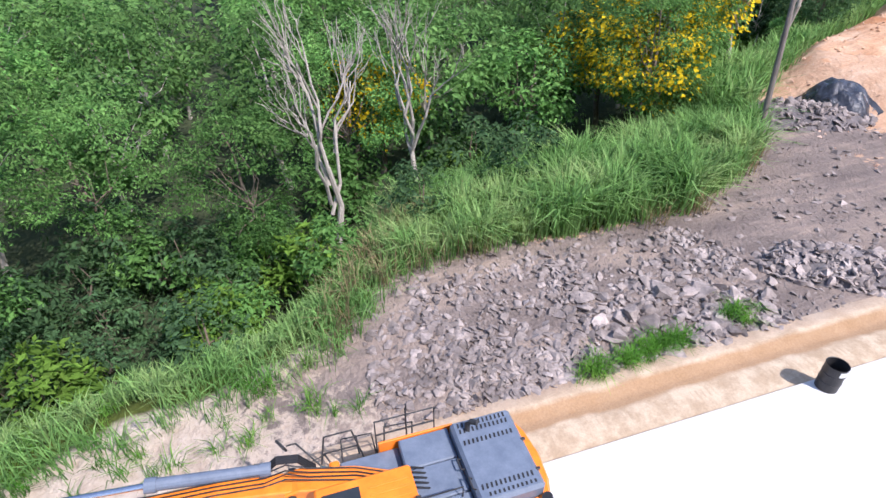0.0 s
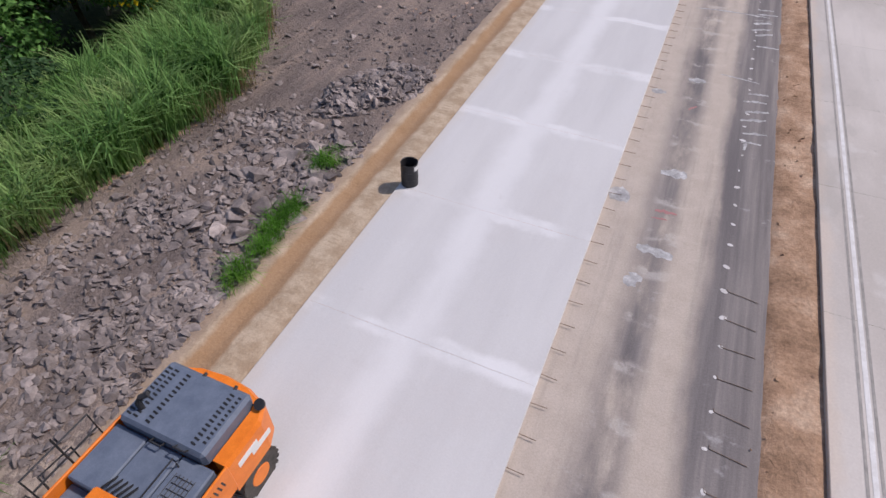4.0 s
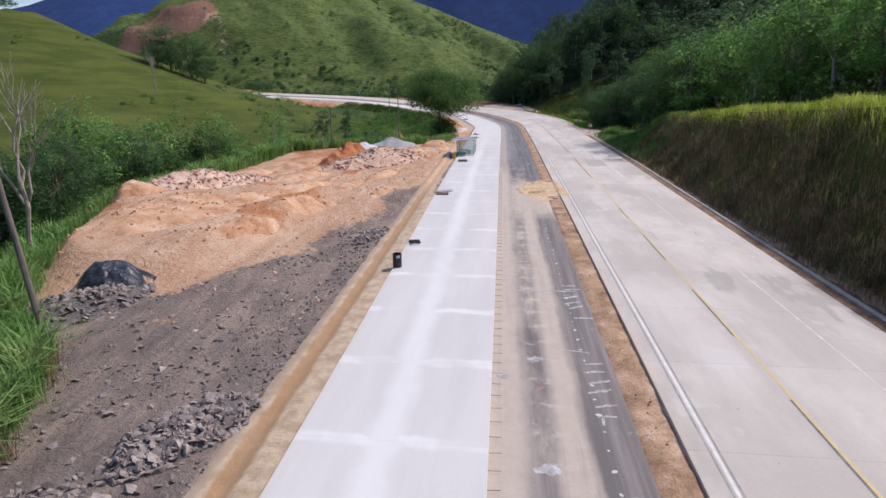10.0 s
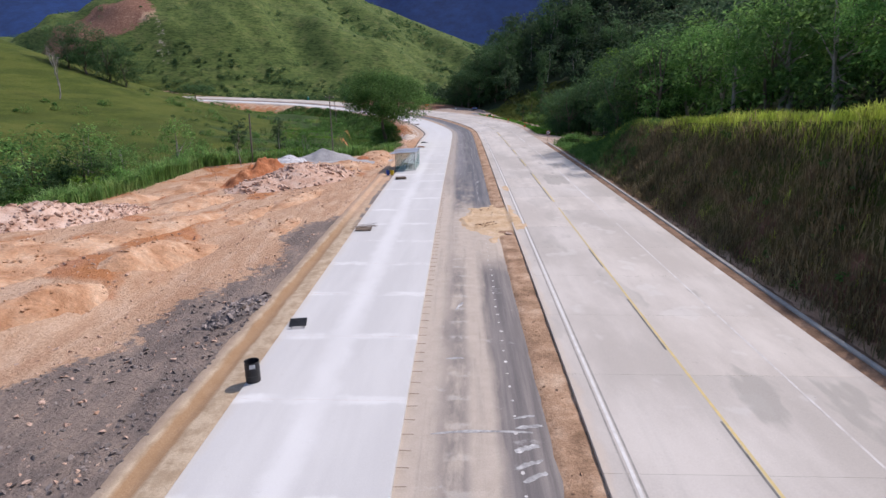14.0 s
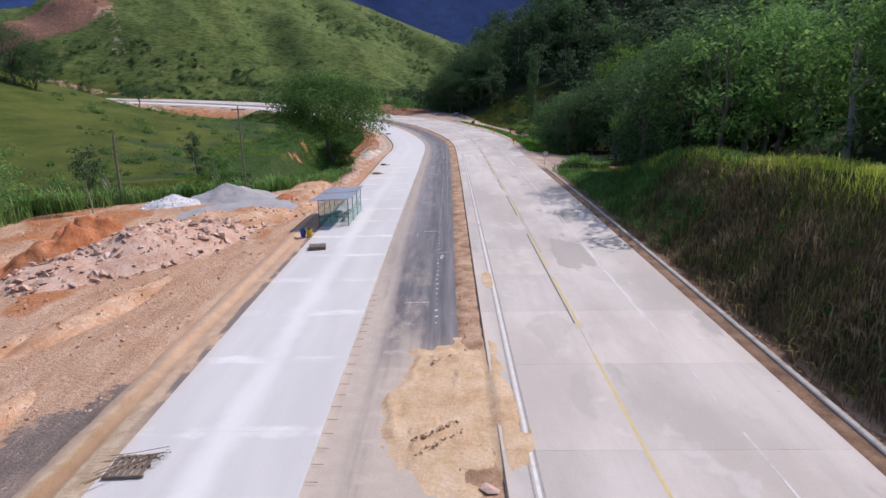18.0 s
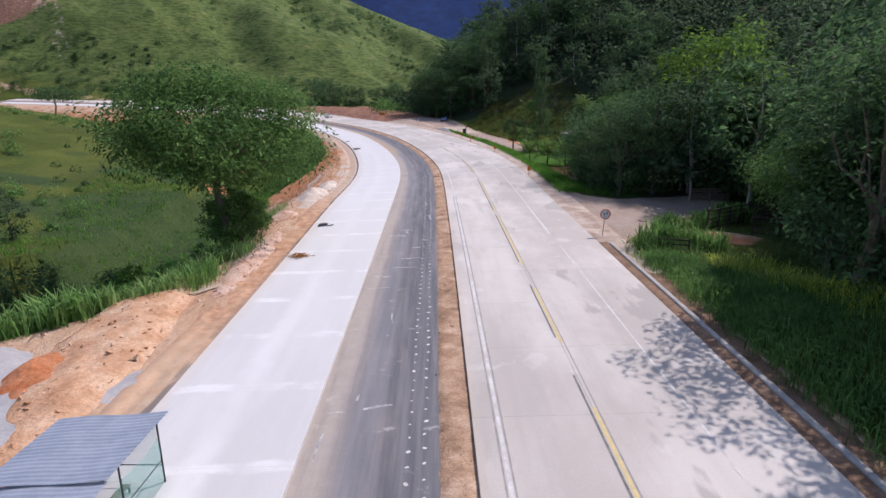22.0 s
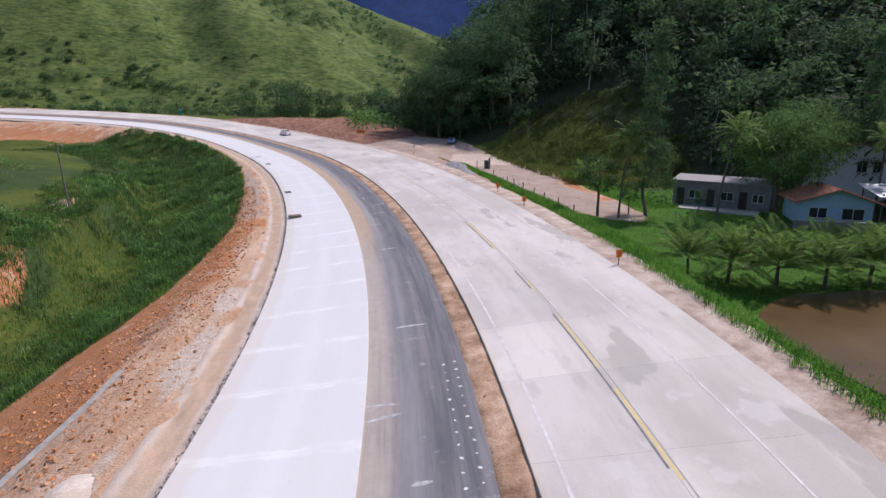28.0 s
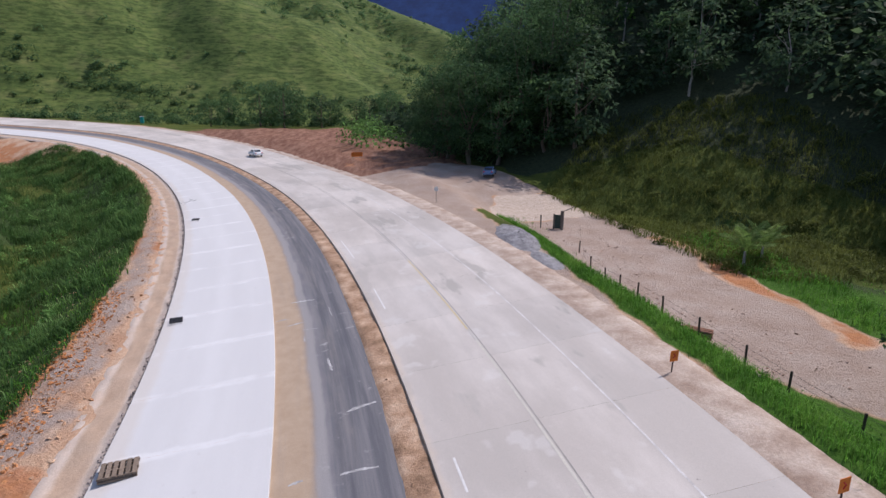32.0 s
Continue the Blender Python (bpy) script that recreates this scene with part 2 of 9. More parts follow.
def old_material():
    """Worn concrete: broad stains, brushed wheel lanes and paler repairs."""
    n = Nodes("old_concrete", 0.82)
    s, o, so = n.attr("so")
    p = n.pos()
    c = n.mix(n.step(n.noise(so, 0.16, 6, 0.62, (0.45, 1, 1)), 0.36, 0.66), (0.45, 0.41, 0.368), (0.595, 0.55, 0.502))
    c = n.mix(n.step(n.noise(so, 0.5, 4, 0.6, (0.06, 1, 1)), 0.5, 0.72, 0, 0.45), c, (0.40, 0.375, 0.34))
    c = n.mix(n.step(n.noise(so, 0.33, 3), 0.60, 0.66, 0, 0.4), c, (0.62, 0.60, 0.565))
    c = n.mix(n.step(n.noise(p, 2.6, 4), 0.70, 0.76, 0, 0.6), c, (0.20, 0.18, 0.165))
    c = n.mix(n.step(n.math('ADD', o, n.math('MULTIPLY', n.noise(p, 0.7), 0.8)), 7.3, 6.9, 0, 0.5), c, (0.58, 0.47, 0.37))
    c = n.mix(n.math('MULTIPLY', n.step(n.noise(so, 0.24, 4, 0.55, (0.42, 1, 1)), 0.585, 0.625, 0, 0.75), n.step(o, 11.8, 12.4, 0.45, 1.0)), c, (0.36, 0.335, 0.30))
    r = n.N.new("ShaderNodeObjectInfo").outputs["Random"]
    c = n.mix(1.0, c, n.mix(r, (0.93, 0.93, 0.93), (1.05, 1.04, 1.03)), 'MULTIPLY')
    c = n.mix(0.15, c, n.noise(p, 18, 5), 'OVERLAY')
    n.bump(n.noise(p, 20, 4), 0.15, 0.01)
    return n.done(c)


def shoulder_material():
    """Tan earth with tyre marks by the slab, a brown wheel rut, a pale ridge, then loose pinkish soil."""
    n = Nodes("shoulder_earth", 0.95)
    s, o, so = n.attr("so")
    p = n.pos()
    w = n.math('MULTIPLY_ADD', n.noise(so, 1.2, 4, 0.6, (0.35, 1, 1)), 0.5, -0.25)
    d = n.math('SUBTRACT', n.math('MULTIPLY', o, -1.0), w)
    cleat = n.step(n.math('SINE', n.math('MULTIPLY', s, 34.0)), 0.1, 0.6)
    lane = n.step(n.math('ABSOLUTE', n.math('SUBTRACT', d, 0.65)), 0.12, 0.24, 1, 0)
    c = n.mix(n.step(n.noise(p, 1.4, 6, 0.65), 0.35, 0.65), (0.37, 0.27, 0.175), (0.52, 0.41, 0.29))
    c = n.mix(n.math('MULTIPLY', n.math('MULTIPLY', cleat, lane), n.step(n.noise(p, 0.9, 5), 0.46, 0.62, 0, 0.34)), c, (0.25, 0.17, 0.10))
    rut = n.step(n.math('ABSOLUTE', n.math('SUBTRACT', d, 1.38)), 0.22, 0.42, 1, 0)
    c = n.mix(n.math('MULTIPLY', rut, n.step(s, 58, 74, 0.85, 0.15)), c, n.mix(n.noise(p, 2.0), (0.26, 0.145, 0.065), (0.36, 0.22, 0.12)))
    c = n.mix(n.step(d, 1.7, 2.1, 0, 0.7), c, n.mix(n.noise(p, 1.1, 6), (0.34, 0.22, 0.14), (0.56, 0.44, 0.33)))
    far = n.step(s, 60, 72)
    raw = n.math('MULTIPLY', n.step(s, 108, 116), n.step(s, 138, 165, 1.0, 0.2))
    strip = n.math('MULTIPLY', n.math('MULTIPLY', n.step(d, 0.35, 0.6, 1, 0), n.step(s, 60, 66)), n.step(s, 104, 112, 0.85, 0.35))
    c = n.mix(n.math('MULTIPLY', far, n.step(n.noise(so, 0.6, 6, 0.65, (0.4, 1, 1)), 0.35, 0.65, 0.4, 0.9)), c, n.mix(n.step(s, 138, 165), n.mix(n.noise(p, 0.9, 6), (0.46, 0.255, 0.135), (0.63, 0.44, 0.31)), n.mix(n.noise(p, 0.9, 6), (0.42, 0.30, 0.215), (0.62, 0.50, 0.405))))
    cream = n.mix(n.noise(p, 1.3, 6, 0.65), (0.47, 0.385, 0.31), (0.66, 0.585, 0.51))
    brown = n.mix(n.noise(so, 1.6, 6, 0.65, (0.35, 1, 1)), (0.36, 0.25, 0.165), (0.53, 0.41, 0.305))
    band = n.mix(n.step(n.math('ABSOLUTE', n.math('SUBTRACT', d, 1.15)), 0.4, 0.75, 1, 0), cream, brown)
    c = n.mix(n.math('MULTIPLY', n.step(s, 150, 178), n.step(n.noise(p, 0.7, 5), 0.3, 0.55, 0.5, 0.95)), c, band)
    c = n.mix(n.math('MULTIPLY', raw, n.step(n.noise(p, 0.8, 6, 0.65), 0.36, 0.6, 0.55, 1.0)), c, n.mix(n.step(n.noise(p, 1.6, 7, 0.7), 0.34, 0.66), (0.33, 0.155, 0.075), (0.60, 0.36, 0.22)))
    c = n.mix(n.math('MULTIPLY', strip, n.step(n.noise(so, 0.7, 5, 0.65, (0.6, 1, 1)), 0.36, 0.5)), c, (0.13, 0.12, 0.12))
    c = n.mix(0.35, c, n.noise(p, 16, 5, 0.7), 'OVERLAY')
    n.bump(n.noise(p, 9, 6, 0.7), 0.7, 0.05)
    return n.done(c)


M_slab, M_base, M_old, M_shoulder = slab_material(), base_material(), old_material(), shoulder_material()
M_soil = mat("brown_soil", [(0.22, 0.13, 0.075), (0.40, 0.25, 0.155), (0.55, 0.39, 0.27)], 0.8, 0.95, 0.9, 9, 0.35, coords="World")
M_tan = mat("tan_soil", [(0.30, 0.21, 0.155), (0.43, 0.335, 0.265), (0.54, 0.45, 0.375)], 0.6, 0.95, 0.7, 8, 0.25, coords="World")
M_kerb = mat("kerb_concrete", [(0.33, 0.31, 0.28), (0.46, 0.43, 0.39)], 1.5, 0.9, 0.3, 20, 0.2, coords="World")
M_white = mat("white_road_paint", [(0.58, 0.56, 0.53), (0.72, 0.71, 0.69)], 3, 0.7, 0.1, 30, 0.1, coords="World")
M_faint = mat("worn_road_paint", [(0.46, 0.43, 0.40), (0.57, 0.545, 0.52), (0.68, 0.665, 0.645)], 1.4, 0.75, 0.1, 12, 0.15, coords="World")
M_gutter = mat("gutter_earth", [(0.13, 0.075, 0.045), (0.22, 0.13, 0.08), (0.32, 0.20, 0.13)], 0.9, 0.95, 0.8, 9, 0.3, coords="World")
M_yellow = mat("yellow_road_paint", [(0.52, 0.43, 0.22), (0.66, 0.50, 0.20)], 3, 0.7, 0.1, 30, 0.15, coords="World")
M_ghost = mat("worn_off_yellow_paint", [(0.50, 0.475, 0.42), (0.58, 0.55, 0.46)], 3, 0.75, 0.1, 30, 0.15, coords="World")
M_bark = mat("bark", [(0.10, 0.075, 0.05), (0.20, 0.16, 0.12)], 4, 0.95, 0.8, 20, 0.3, stretch=(1, 1, 0.25))
M_palebark = mat("pale_bark", [(0.26, 0.23, 0.19), (0.42, 0.38, 0.33)], 4, 0.95, 0.6, 20, 0.3, stretch=(1, 1, 0.25))
LEAF = dict(scale=0.35, rough=0.7, spec=0.09, bump=0.0, bscale=2.0, fine=0.3, translucent=0.48)
M_leaf = mat("green_leaves", [(0.07, 0.165, 0.042), (0.118, 0.25, 0.064), (0.19, 0.34, 0.095)], objvar=0.4, island=0.4, **LEAF)
M_leaf_dark = mat("dark_leaves", [(0.049, 0.098, 0.046), (0.080, 0.154, 0.062), (0.128, 0.215, 0.08)], objvar=0.25, island=0.35, **LEAF)
M_leaf_lime = mat("bright_leaves", [(0.09, 0.18, 0.028), (0.14, 0.255, 0.04), (0.20, 0.315, 0.055)], objvar=0.2, island=0.35, **LEAF)
# leaf colour lowered to carry the eastern wood's shade
M_leaf_wood = mat("shade_toned_wood_leaves", [(0.046, 0.080, 0.046), (0.071, 0.12, 0.060), (0.112, 0.172, 0.076)], objvar=0.3, island=0.4, **LEAF)
# leaf colour raised to carry sunlight on the wood above the bank
M_leaf_bank = mat("sun_toned_wood_leaves", [(0.10, 0.20, 0.06), (0.16, 0.30, 0.085), (0.25, 0.40, 0.12)], objvar=0.4, island=0.4, **LEAF)
M_flower = mat("yellow_flowers", [(0.60, 0.42, 0.01), (0.80, 0.58, 0.02)], objvar=0.1, island=0.25, **LEAF)
M_cane = mat("cane_grass", [(0.11, 0.235, 0.06), (0.195, 0.35, 0.105), (0.34, 0.44, 0.17)], objvar=0.0, island=0.4, **LEAF)
M_straw = mat("yellow_grass", [(0.32, 0.44, 0.06), (0.48, 0.57, 0.095), (0.62, 0.64, 0.17)], objvar=0.0, island=0.4, **LEAF)
M_palm = mat("palm_fronds", [(0.075, 0.14, 0.035), (0.14, 0.225, 0.06), (0.28, 0.345, 0.14)], objvar=0.1, island=0.3, **LEAF)
M_lush = mat("lush_grass", [(0.06, 0.17, 0.024), (0.11, 0.27, 0.036), (0.18, 0.34, 0.055)], objvar=0.0, island=0.4, **LEAF)
# olive lowered in tone to carry the shade on the clearing
M_leaf_olive = mat("shade_toned_olive_scrub", [(0.085, 0.105, 0.028), (0.125, 0.15, 0.036), (0.175, 0.20, 0.05)], objvar=0.1, island=0.18, **LEAF)
M_leaf_mid = mat("wood_edge_leaves", [(0.074, 0.156, 0.046), (0.118, 0.235, 0.064), (0.185, 0.315, 0.092)], objvar=0.3, island=0.4, **LEAF)
M_leaf_big = mat("embankment_tree_leaves", [(0.055, 0.118, 0.036), (0.096, 0.185, 0.052), (0.16, 0.265, 0.074)], objvar=0.15, island=0.4, **LEAF)
M_slope = mat("long_slope_grass", [(0.040, 0.088, 0.024), (0.068, 0.132, 0.036), (0.115, 0.185, 0.055)], objvar=0.0, island=0.4, **LEAF)
M_dry = mat("dry_grass", [(0.155, 0.132, 0.072), (0.26, 0.205, 0.11), (0.41, 0.32, 0.18)], objvar=0.0, island=0.45, **LEAF)


def ground_material():
    m = bpy.data.materials.new("ground")
    m.use_nodes = True
    nt = m.node_tree
    N, L = nt.nodes, nt.links
    b = N["Principled BSDF"]
    b.inputs["Roughness"].default_value = 0.95
    b.inputs["Specular IOR Level"].default_value = 0.1
    pos = N.new("ShaderNodeNewGeometry").outputs["Position"]
    att = N.new("ShaderNodeAttribute")
    att.attribute_name = "zone"
    sep = N.new("ShaderNodeSeparateColor")
    L.new(att.outputs["Color"], sep.inputs["Color"])

    def noise_at(scale, detail=6, rough=0.6, stretch=None):
        n = N.new("ShaderNodeTexNoise")
        n.inputs["Scale"].default_value, n.inputs["Detail"].default_value, n.inputs["Roughness"].default_value = scale, detail, rough
        src = pos
        if stretch:
            mp = N.new("ShaderNodeMapping")
            mp.inputs["Scale"].default_value = stretch
            L.new(pos, mp.inputs["Vector"])
            src = mp.outputs["Vector"]
        L.new(src, n.inputs["Vector"])
        return n.outputs["Fac"]

    def ramp(fac, stops):
        r = N.new("ShaderNodeValToRGB")
        r.color_ramp.elements[0].position, r.color_ramp.elements[0].color = stops[0][0], (*stops[0][1], 1)
        r.color_ramp.elements[1].position, r.color_ramp.elements[1].color = stops[-1][0], (*stops[-1][1], 1)
        for p, c in stops[1:-1]:
            r.color_ramp.elements.new(p).color = (*c, 1)
        L.new(fac, r.inputs["Fac"])
        return r.outputs["Color"]

    def mix(fac, a, c, kind='MIX'):
        x = N.new("ShaderNodeMix")
        x.data_type, x.blend_type = 'RGBA', kind
        if isinstance(fac, float):
            x.inputs["Factor"].default_value = fac
        else:
            L.new(fac, x.inputs["Factor"])
        L.new(a, x.inputs["A"])
        L.new(c, x.inputs["B"])
        return x.outputs["Result"]

    def broken(w, n, amp=0.8):
        a = N.new("ShaderNodeMath")
        a.operation = 'MULTIPLY_ADD'
        L.new(n, a.inputs[0])
        a.inputs[1].default_value = amp
        a.inputs[2].default_value = -amp / 2
        s = N.new("ShaderNodeMath")
        s.operation = 'ADD'
        L.new(w, s.inputs[0])
        L.new(a.outputs[0], s.inputs[1])
        r = N.new("ShaderNodeMapRange")
        r.inputs["From Min"].default_value, r.inputs["From Max"].default_value = 0.42, 0.58
        L.new(s.outputs[0], r.inputs["Value"])
        return r.outputs["Result"]
    big, mid, small = noise_at(0.03), noise_at(0.3), noise_at(2.2, 8, 0.7)
    patch, tiny = noise_at(0.09, 7, 0.65), noise_at(7.0, 6, 0.7)
    track = noise_at(1.0, 6, 0.65, (0.9, 0.22, 1))
    terr = noise_at(0.3, 6, 0.72, (0.2, 0.2, 1.5))
    step_ = noise_at(0.7, 6, 0.7, (0.4, 0.4, 1.4))
    grass = mix(0.5, ramp(big, [(0.3, (0.038, 0.062, 0.011)), (0.5, (0.074, 0.10, 0.016)), (0.7, (0.12, 0.13, 0.023))]),
                ramp(patch, [(0.35, (0.022, 0.036, 0.010)), (0.5, (0.066, 0.087, 0.020)), (0.66, (0.135, 0.125, 0.038))]))
    grass = mix(0.4, grass, ramp(terr, [(0.42, (0.015, 0.027, 0.007)), (0.5, (0.07, 0.10, 0.016)), (0.57, (0.165, 0.165, 0.036))]))
    grass = mix(0.45, grass, ramp(small, [(0.3, (0.032, 0.055, 0.011)), (0.7, (0.12, 0.148, 0.036))]))
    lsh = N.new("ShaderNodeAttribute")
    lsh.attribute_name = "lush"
    # far hill: haze put into the grass as a greyer, bluer colour
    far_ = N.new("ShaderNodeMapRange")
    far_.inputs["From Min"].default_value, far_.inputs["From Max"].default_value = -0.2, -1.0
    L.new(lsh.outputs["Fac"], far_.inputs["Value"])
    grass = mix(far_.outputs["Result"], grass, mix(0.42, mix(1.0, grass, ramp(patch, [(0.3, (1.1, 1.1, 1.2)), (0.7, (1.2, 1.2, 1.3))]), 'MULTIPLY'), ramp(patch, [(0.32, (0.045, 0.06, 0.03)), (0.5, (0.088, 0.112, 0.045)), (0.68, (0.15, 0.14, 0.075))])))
    # extra brightness in the colour, since the far slope gets little sun
    bright_ = N.new("ShaderNodeMapRange")
    bright_.inputs["From Min"].default_value, bright_.inputs["From Max"].default_value = -1.0, -2.0
    L.new(lsh.outputs["Fac"], bright_.inputs["Value"])
    grass = mix(bright_.outputs["Result"], grass, mix(0.6, mix(1.0, grass, ramp(mid, [(0.3, (0.95, 1.0, 0.95)), (0.7, (1.35, 1.4, 1.3))]), 'MULTIPLY'), mix(0.5, ramp(terr, [(0.4, (0.052, 0.074, 0.028)), (0.5, (0.098, 0.134, 0.043)), (0.6, (0.148, 0.16, 0.066))]), ramp(patch, [(0.36, (0.05, 0.078, 0.027)), (0.5, (0.092, 0.128, 0.04)), (0.64, (0.155, 0.15, 0.07))]))))
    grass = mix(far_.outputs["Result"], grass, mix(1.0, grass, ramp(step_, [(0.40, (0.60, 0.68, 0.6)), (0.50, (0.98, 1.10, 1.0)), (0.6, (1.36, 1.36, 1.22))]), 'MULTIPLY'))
    grass = mix(broken(lsh.outputs["Fac"], mid, 0.7), grass, mix(0.5, ramp(mid, [(0.35, (0.022, 0.047, 0.015)), (0.65, (0.062, 0.094, 0.032))]), ramp(small, [(0.3, (0.021, 0.044, 0.014)), (0.7, (0.076, 0.11, 0.037))])))
    lawn_ = N.new("ShaderNodeMapRange")
    lawn_.inputs["From Min"].default_value, lawn_.inputs["From Max"].default_value = 1.1, 1.7
    L.new(lsh.outputs["Fac"], lawn_.inputs["Value"])
    grass = mix(lawn_.outputs["Result"], grass, mix(0.5, ramp(mid, [(0.35, (0.035, 0.095, 0.012)), (0.65, (0.07, 0.165, 0.022))]), ramp(small, [(0.3, (0.03, 0.082, 0.011)), (0.7, (0.09, 0.185, 0.028))])))
    dirt = mix(0.5, ramp(mid, [(0.3, (0.39, 0.205, 0.112)), (0.5, (0.52, 0.33, 0.205)), (0.7, (0.62, 0.45, 0.325))]),
               ramp(small, [(0.3, (0.38, 0.20, 0.11)), (0.55, (0.58, 0.37, 0.235)), (0.75, (0.70, 0.52, 0.38))]))
    dirt = mix(0.5, dirt, ramp(patch, [(0.38, (0.40, 0.205, 0.12)), (0.5, (0.54, 0.355, 0.24)), (0.62, (0.60, 0.44, 0.32))]))
    dirt = mix(0.42, dirt, ramp(track, [(0.36, (0.33, 0.165, 0.09)), (0.5, (0.51, 0.335, 0.22)), (0.64, (0.67, 0.52, 0.40))]))
    dirt = mix(0.25, dirt, ramp(tiny, [(0.32, (0.30, 0.15, 0.075)), (0.5, (0.54, 0.34, 0.215)), (0.68, (0.78, 0.60, 0.46))]))
    red = mix(0.5, ramp(small, [(0.3, (0.17, 0.08, 0.052)), (0.7, (0.31, 0.165, 0.11))]), ramp(track, [(0.38, (0.12, 0.058, 0.04)), (0.5, (0.24, 0.125, 0.085)), (0.62, (0.38, 0.23, 0.165))]))
    cream = ramp(small, [(0.3, (0.42, 0.325, 0.25)), (0.7, (0.63, 0.53, 0.44))])
    gravel = mix(0.42, ramp(mid, [(0.34, (0.145, 0.116, 0.102)), (0.5, (0.23, 0.185, 0.162)), (0.62, (0.36, 0.28, 0.225))]),
                 ramp(tiny, [(0.32, (0.06, 0.052, 0.052)), (0.5, (0.20, 0.17, 0.158)), (0.68, (0.42, 0.36, 0.33))]))
    gravel = mix(0.35, gravel, ramp(patch, [(0.38, (0.14, 0.112, 0.10)), (0.62, (0.32, 0.25, 0.20))]))
    # woods floor: litter colour with the trees' shade darkened into it
    shaded_floor_c = ramp(small, [(0.3, (0.026, 0.036, 0.020)), (0.7, (0.07, 0.085, 0.042))])
    up_ = N.new("ShaderNodeMapRange")
    up_.inputs["From Min"].default_value, up_.inputs["From Max"].default_value = 0.55, 0.9
    L.new(att.outputs["Alpha"], up_.inputs["Value"])
    dn_ = N.new("ShaderNodeMapRange")
    dn_.inputs["From Min"].default_value, dn_.inputs["From Max"].default_value = 0.45, 0.1
    L.new(att.outputs["Alpha"], dn_.inputs["Value"])
    dirt = mix(broken(up_.outputs["Result"], mid, 0.9), dirt, cream)
    dirt = mix(broken(dn_.outputs["Result"], mid, 0.9), dirt, red)
    och = N.new("ShaderNodeAttribute")
    och.attribute_name = "ochre"
    ochre = mix(0.5, ramp(small, [(0.3, (0.31, 0.125, 0.055)), (0.55, (0.47, 0.205, 0.09)), (0.75, (0.56, 0.30, 0.165))]), ramp(mid, [(0.3, (0.34, 0.145, 0.085)), (0.5, (0.46, 0.20, 0.085)), (0.7, (0.55, 0.30, 0.20))]))
    dirt = mix(broken(och.outputs["Fac"], mid, 1.1), dirt, ochre)
    gravel = mix(0.45, gravel, ramp(track, [(0.38, (0.125, 0.10, 0.09)), (0.5, (0.225, 0.18, 0.155)), (0.62, (0.39, 0.30, 0.235))]))
    col = mix(broken(sep.outputs["Red"], mid), grass, dirt)
    col = mix(broken(sep.outputs["Green"], small, 1.7), col, gravel)
    col = mix(broken(sep.outputs["Blue"], mid, 0.6), col, shaded_floor_c)
    wrn = N.new("ShaderNodeAttribute")
    wrn.attribute_name = "worn"
    worn = mix(0.5, ramp(mid, [(0.3, (0.28, 0.185, 0.135)), (0.55, (0.39, 0.30, 0.245)), (0.7, (0.46, 0.385, 0.33))]), ramp(tiny, [(0.3, (0.27, 0.195, 0.15)), (0.7, (0.55, 0.455, 0.38))]))
    col = mix(broken(wrn.outputs["Fac"], mid, 0.8), col, worn)
    L.new(col, b.inputs["Base Color"])
    hsum = N.new("ShaderNodeMath")
    hsum.operation = 'MULTIPLY_ADD'
    L.new(terr, hsum.inputs[0])
    hsum.inputs[1].default_value = 1.0
    L.new(small, hsum.inputs[2])
    hfin = N.new("ShaderNodeMath")
    hfin.operation = 'MULTIPLY_ADD'
    L.new(tiny, hfin.inputs[0])
    hfin.inputs[1].default_value = 0.45
    L.new(hsum.outputs[0], hfin.inputs[2])
    bp = N.new("ShaderNodeBump")
    bp.inputs["Strength"].default_value, bp.inputs["Distance"].default_value = 0.75, 0.3
    L.new(hfin.outputs[0], bp.inputs["Height"])
    L.new(bp.outputs["Normal"], b.inputs["Normal"])
    return m


M_ground = ground_material()
M_darkline = mat("dark_sealed_strip", [(0.24, 0.225, 0.205), (0.38, 0.355, 0.325)], 3, 0.8, 0.1, 30, 0.2, coords="World")
M_darkpaint = mat("old_black_paint", [(0.10, 0.098, 0.092), (0.24, 0.23, 0.21)], 3, 0.8, 0.1, 30, 0.25, coords="World")
M_water = mat("muddy_water", [(0.07, 0.042, 0.016), (0.11, 0.066, 0.026)], 0.2, 0.3, 0.0, 3, 0.05, coords="World", spec=0.12)
# distance haze is mixed into the forest's base colour as dark blue
M_mountain = mat("haze_blue_forest", [(0.005, 0.026, 0.10), (0.010, 0.042, 0.145)], 0.004, 1.0, 0.0, 0.03, 0.35, coords="World")


# ---- mesh helpers ----
def mesh_np(name, verts, faces, material, smooth=False):
    """A mesh from arrays: n x 3 places, m x k corner numbers."""
    me = bpy.data.meshes.new(name)
    verts, faces = np.asarray(verts, np.float32), np.asarray(faces, np.int32)
    n, k = faces.shape
    me.vertices.add(len(verts))
    me.vertices.foreach_set("co", verts.ravel())
    me.loops.add(n * k)
    me.loops.foreach_set("vertex_index", faces.ravel())
    me.polygons.add(n)
    me.polygons.foreach_set("loop_start", np.arange(0, n * k, k, dtype=np.int32))
    me.polygons.foreach_set("loop_total", np.full(n, k, np.int32))
    me.polygons.foreach_set("use_smooth", np.full(n, smooth, bool))
    me.update(calc_edges=True)
    if material:
        me.materials.append(material)
    return me


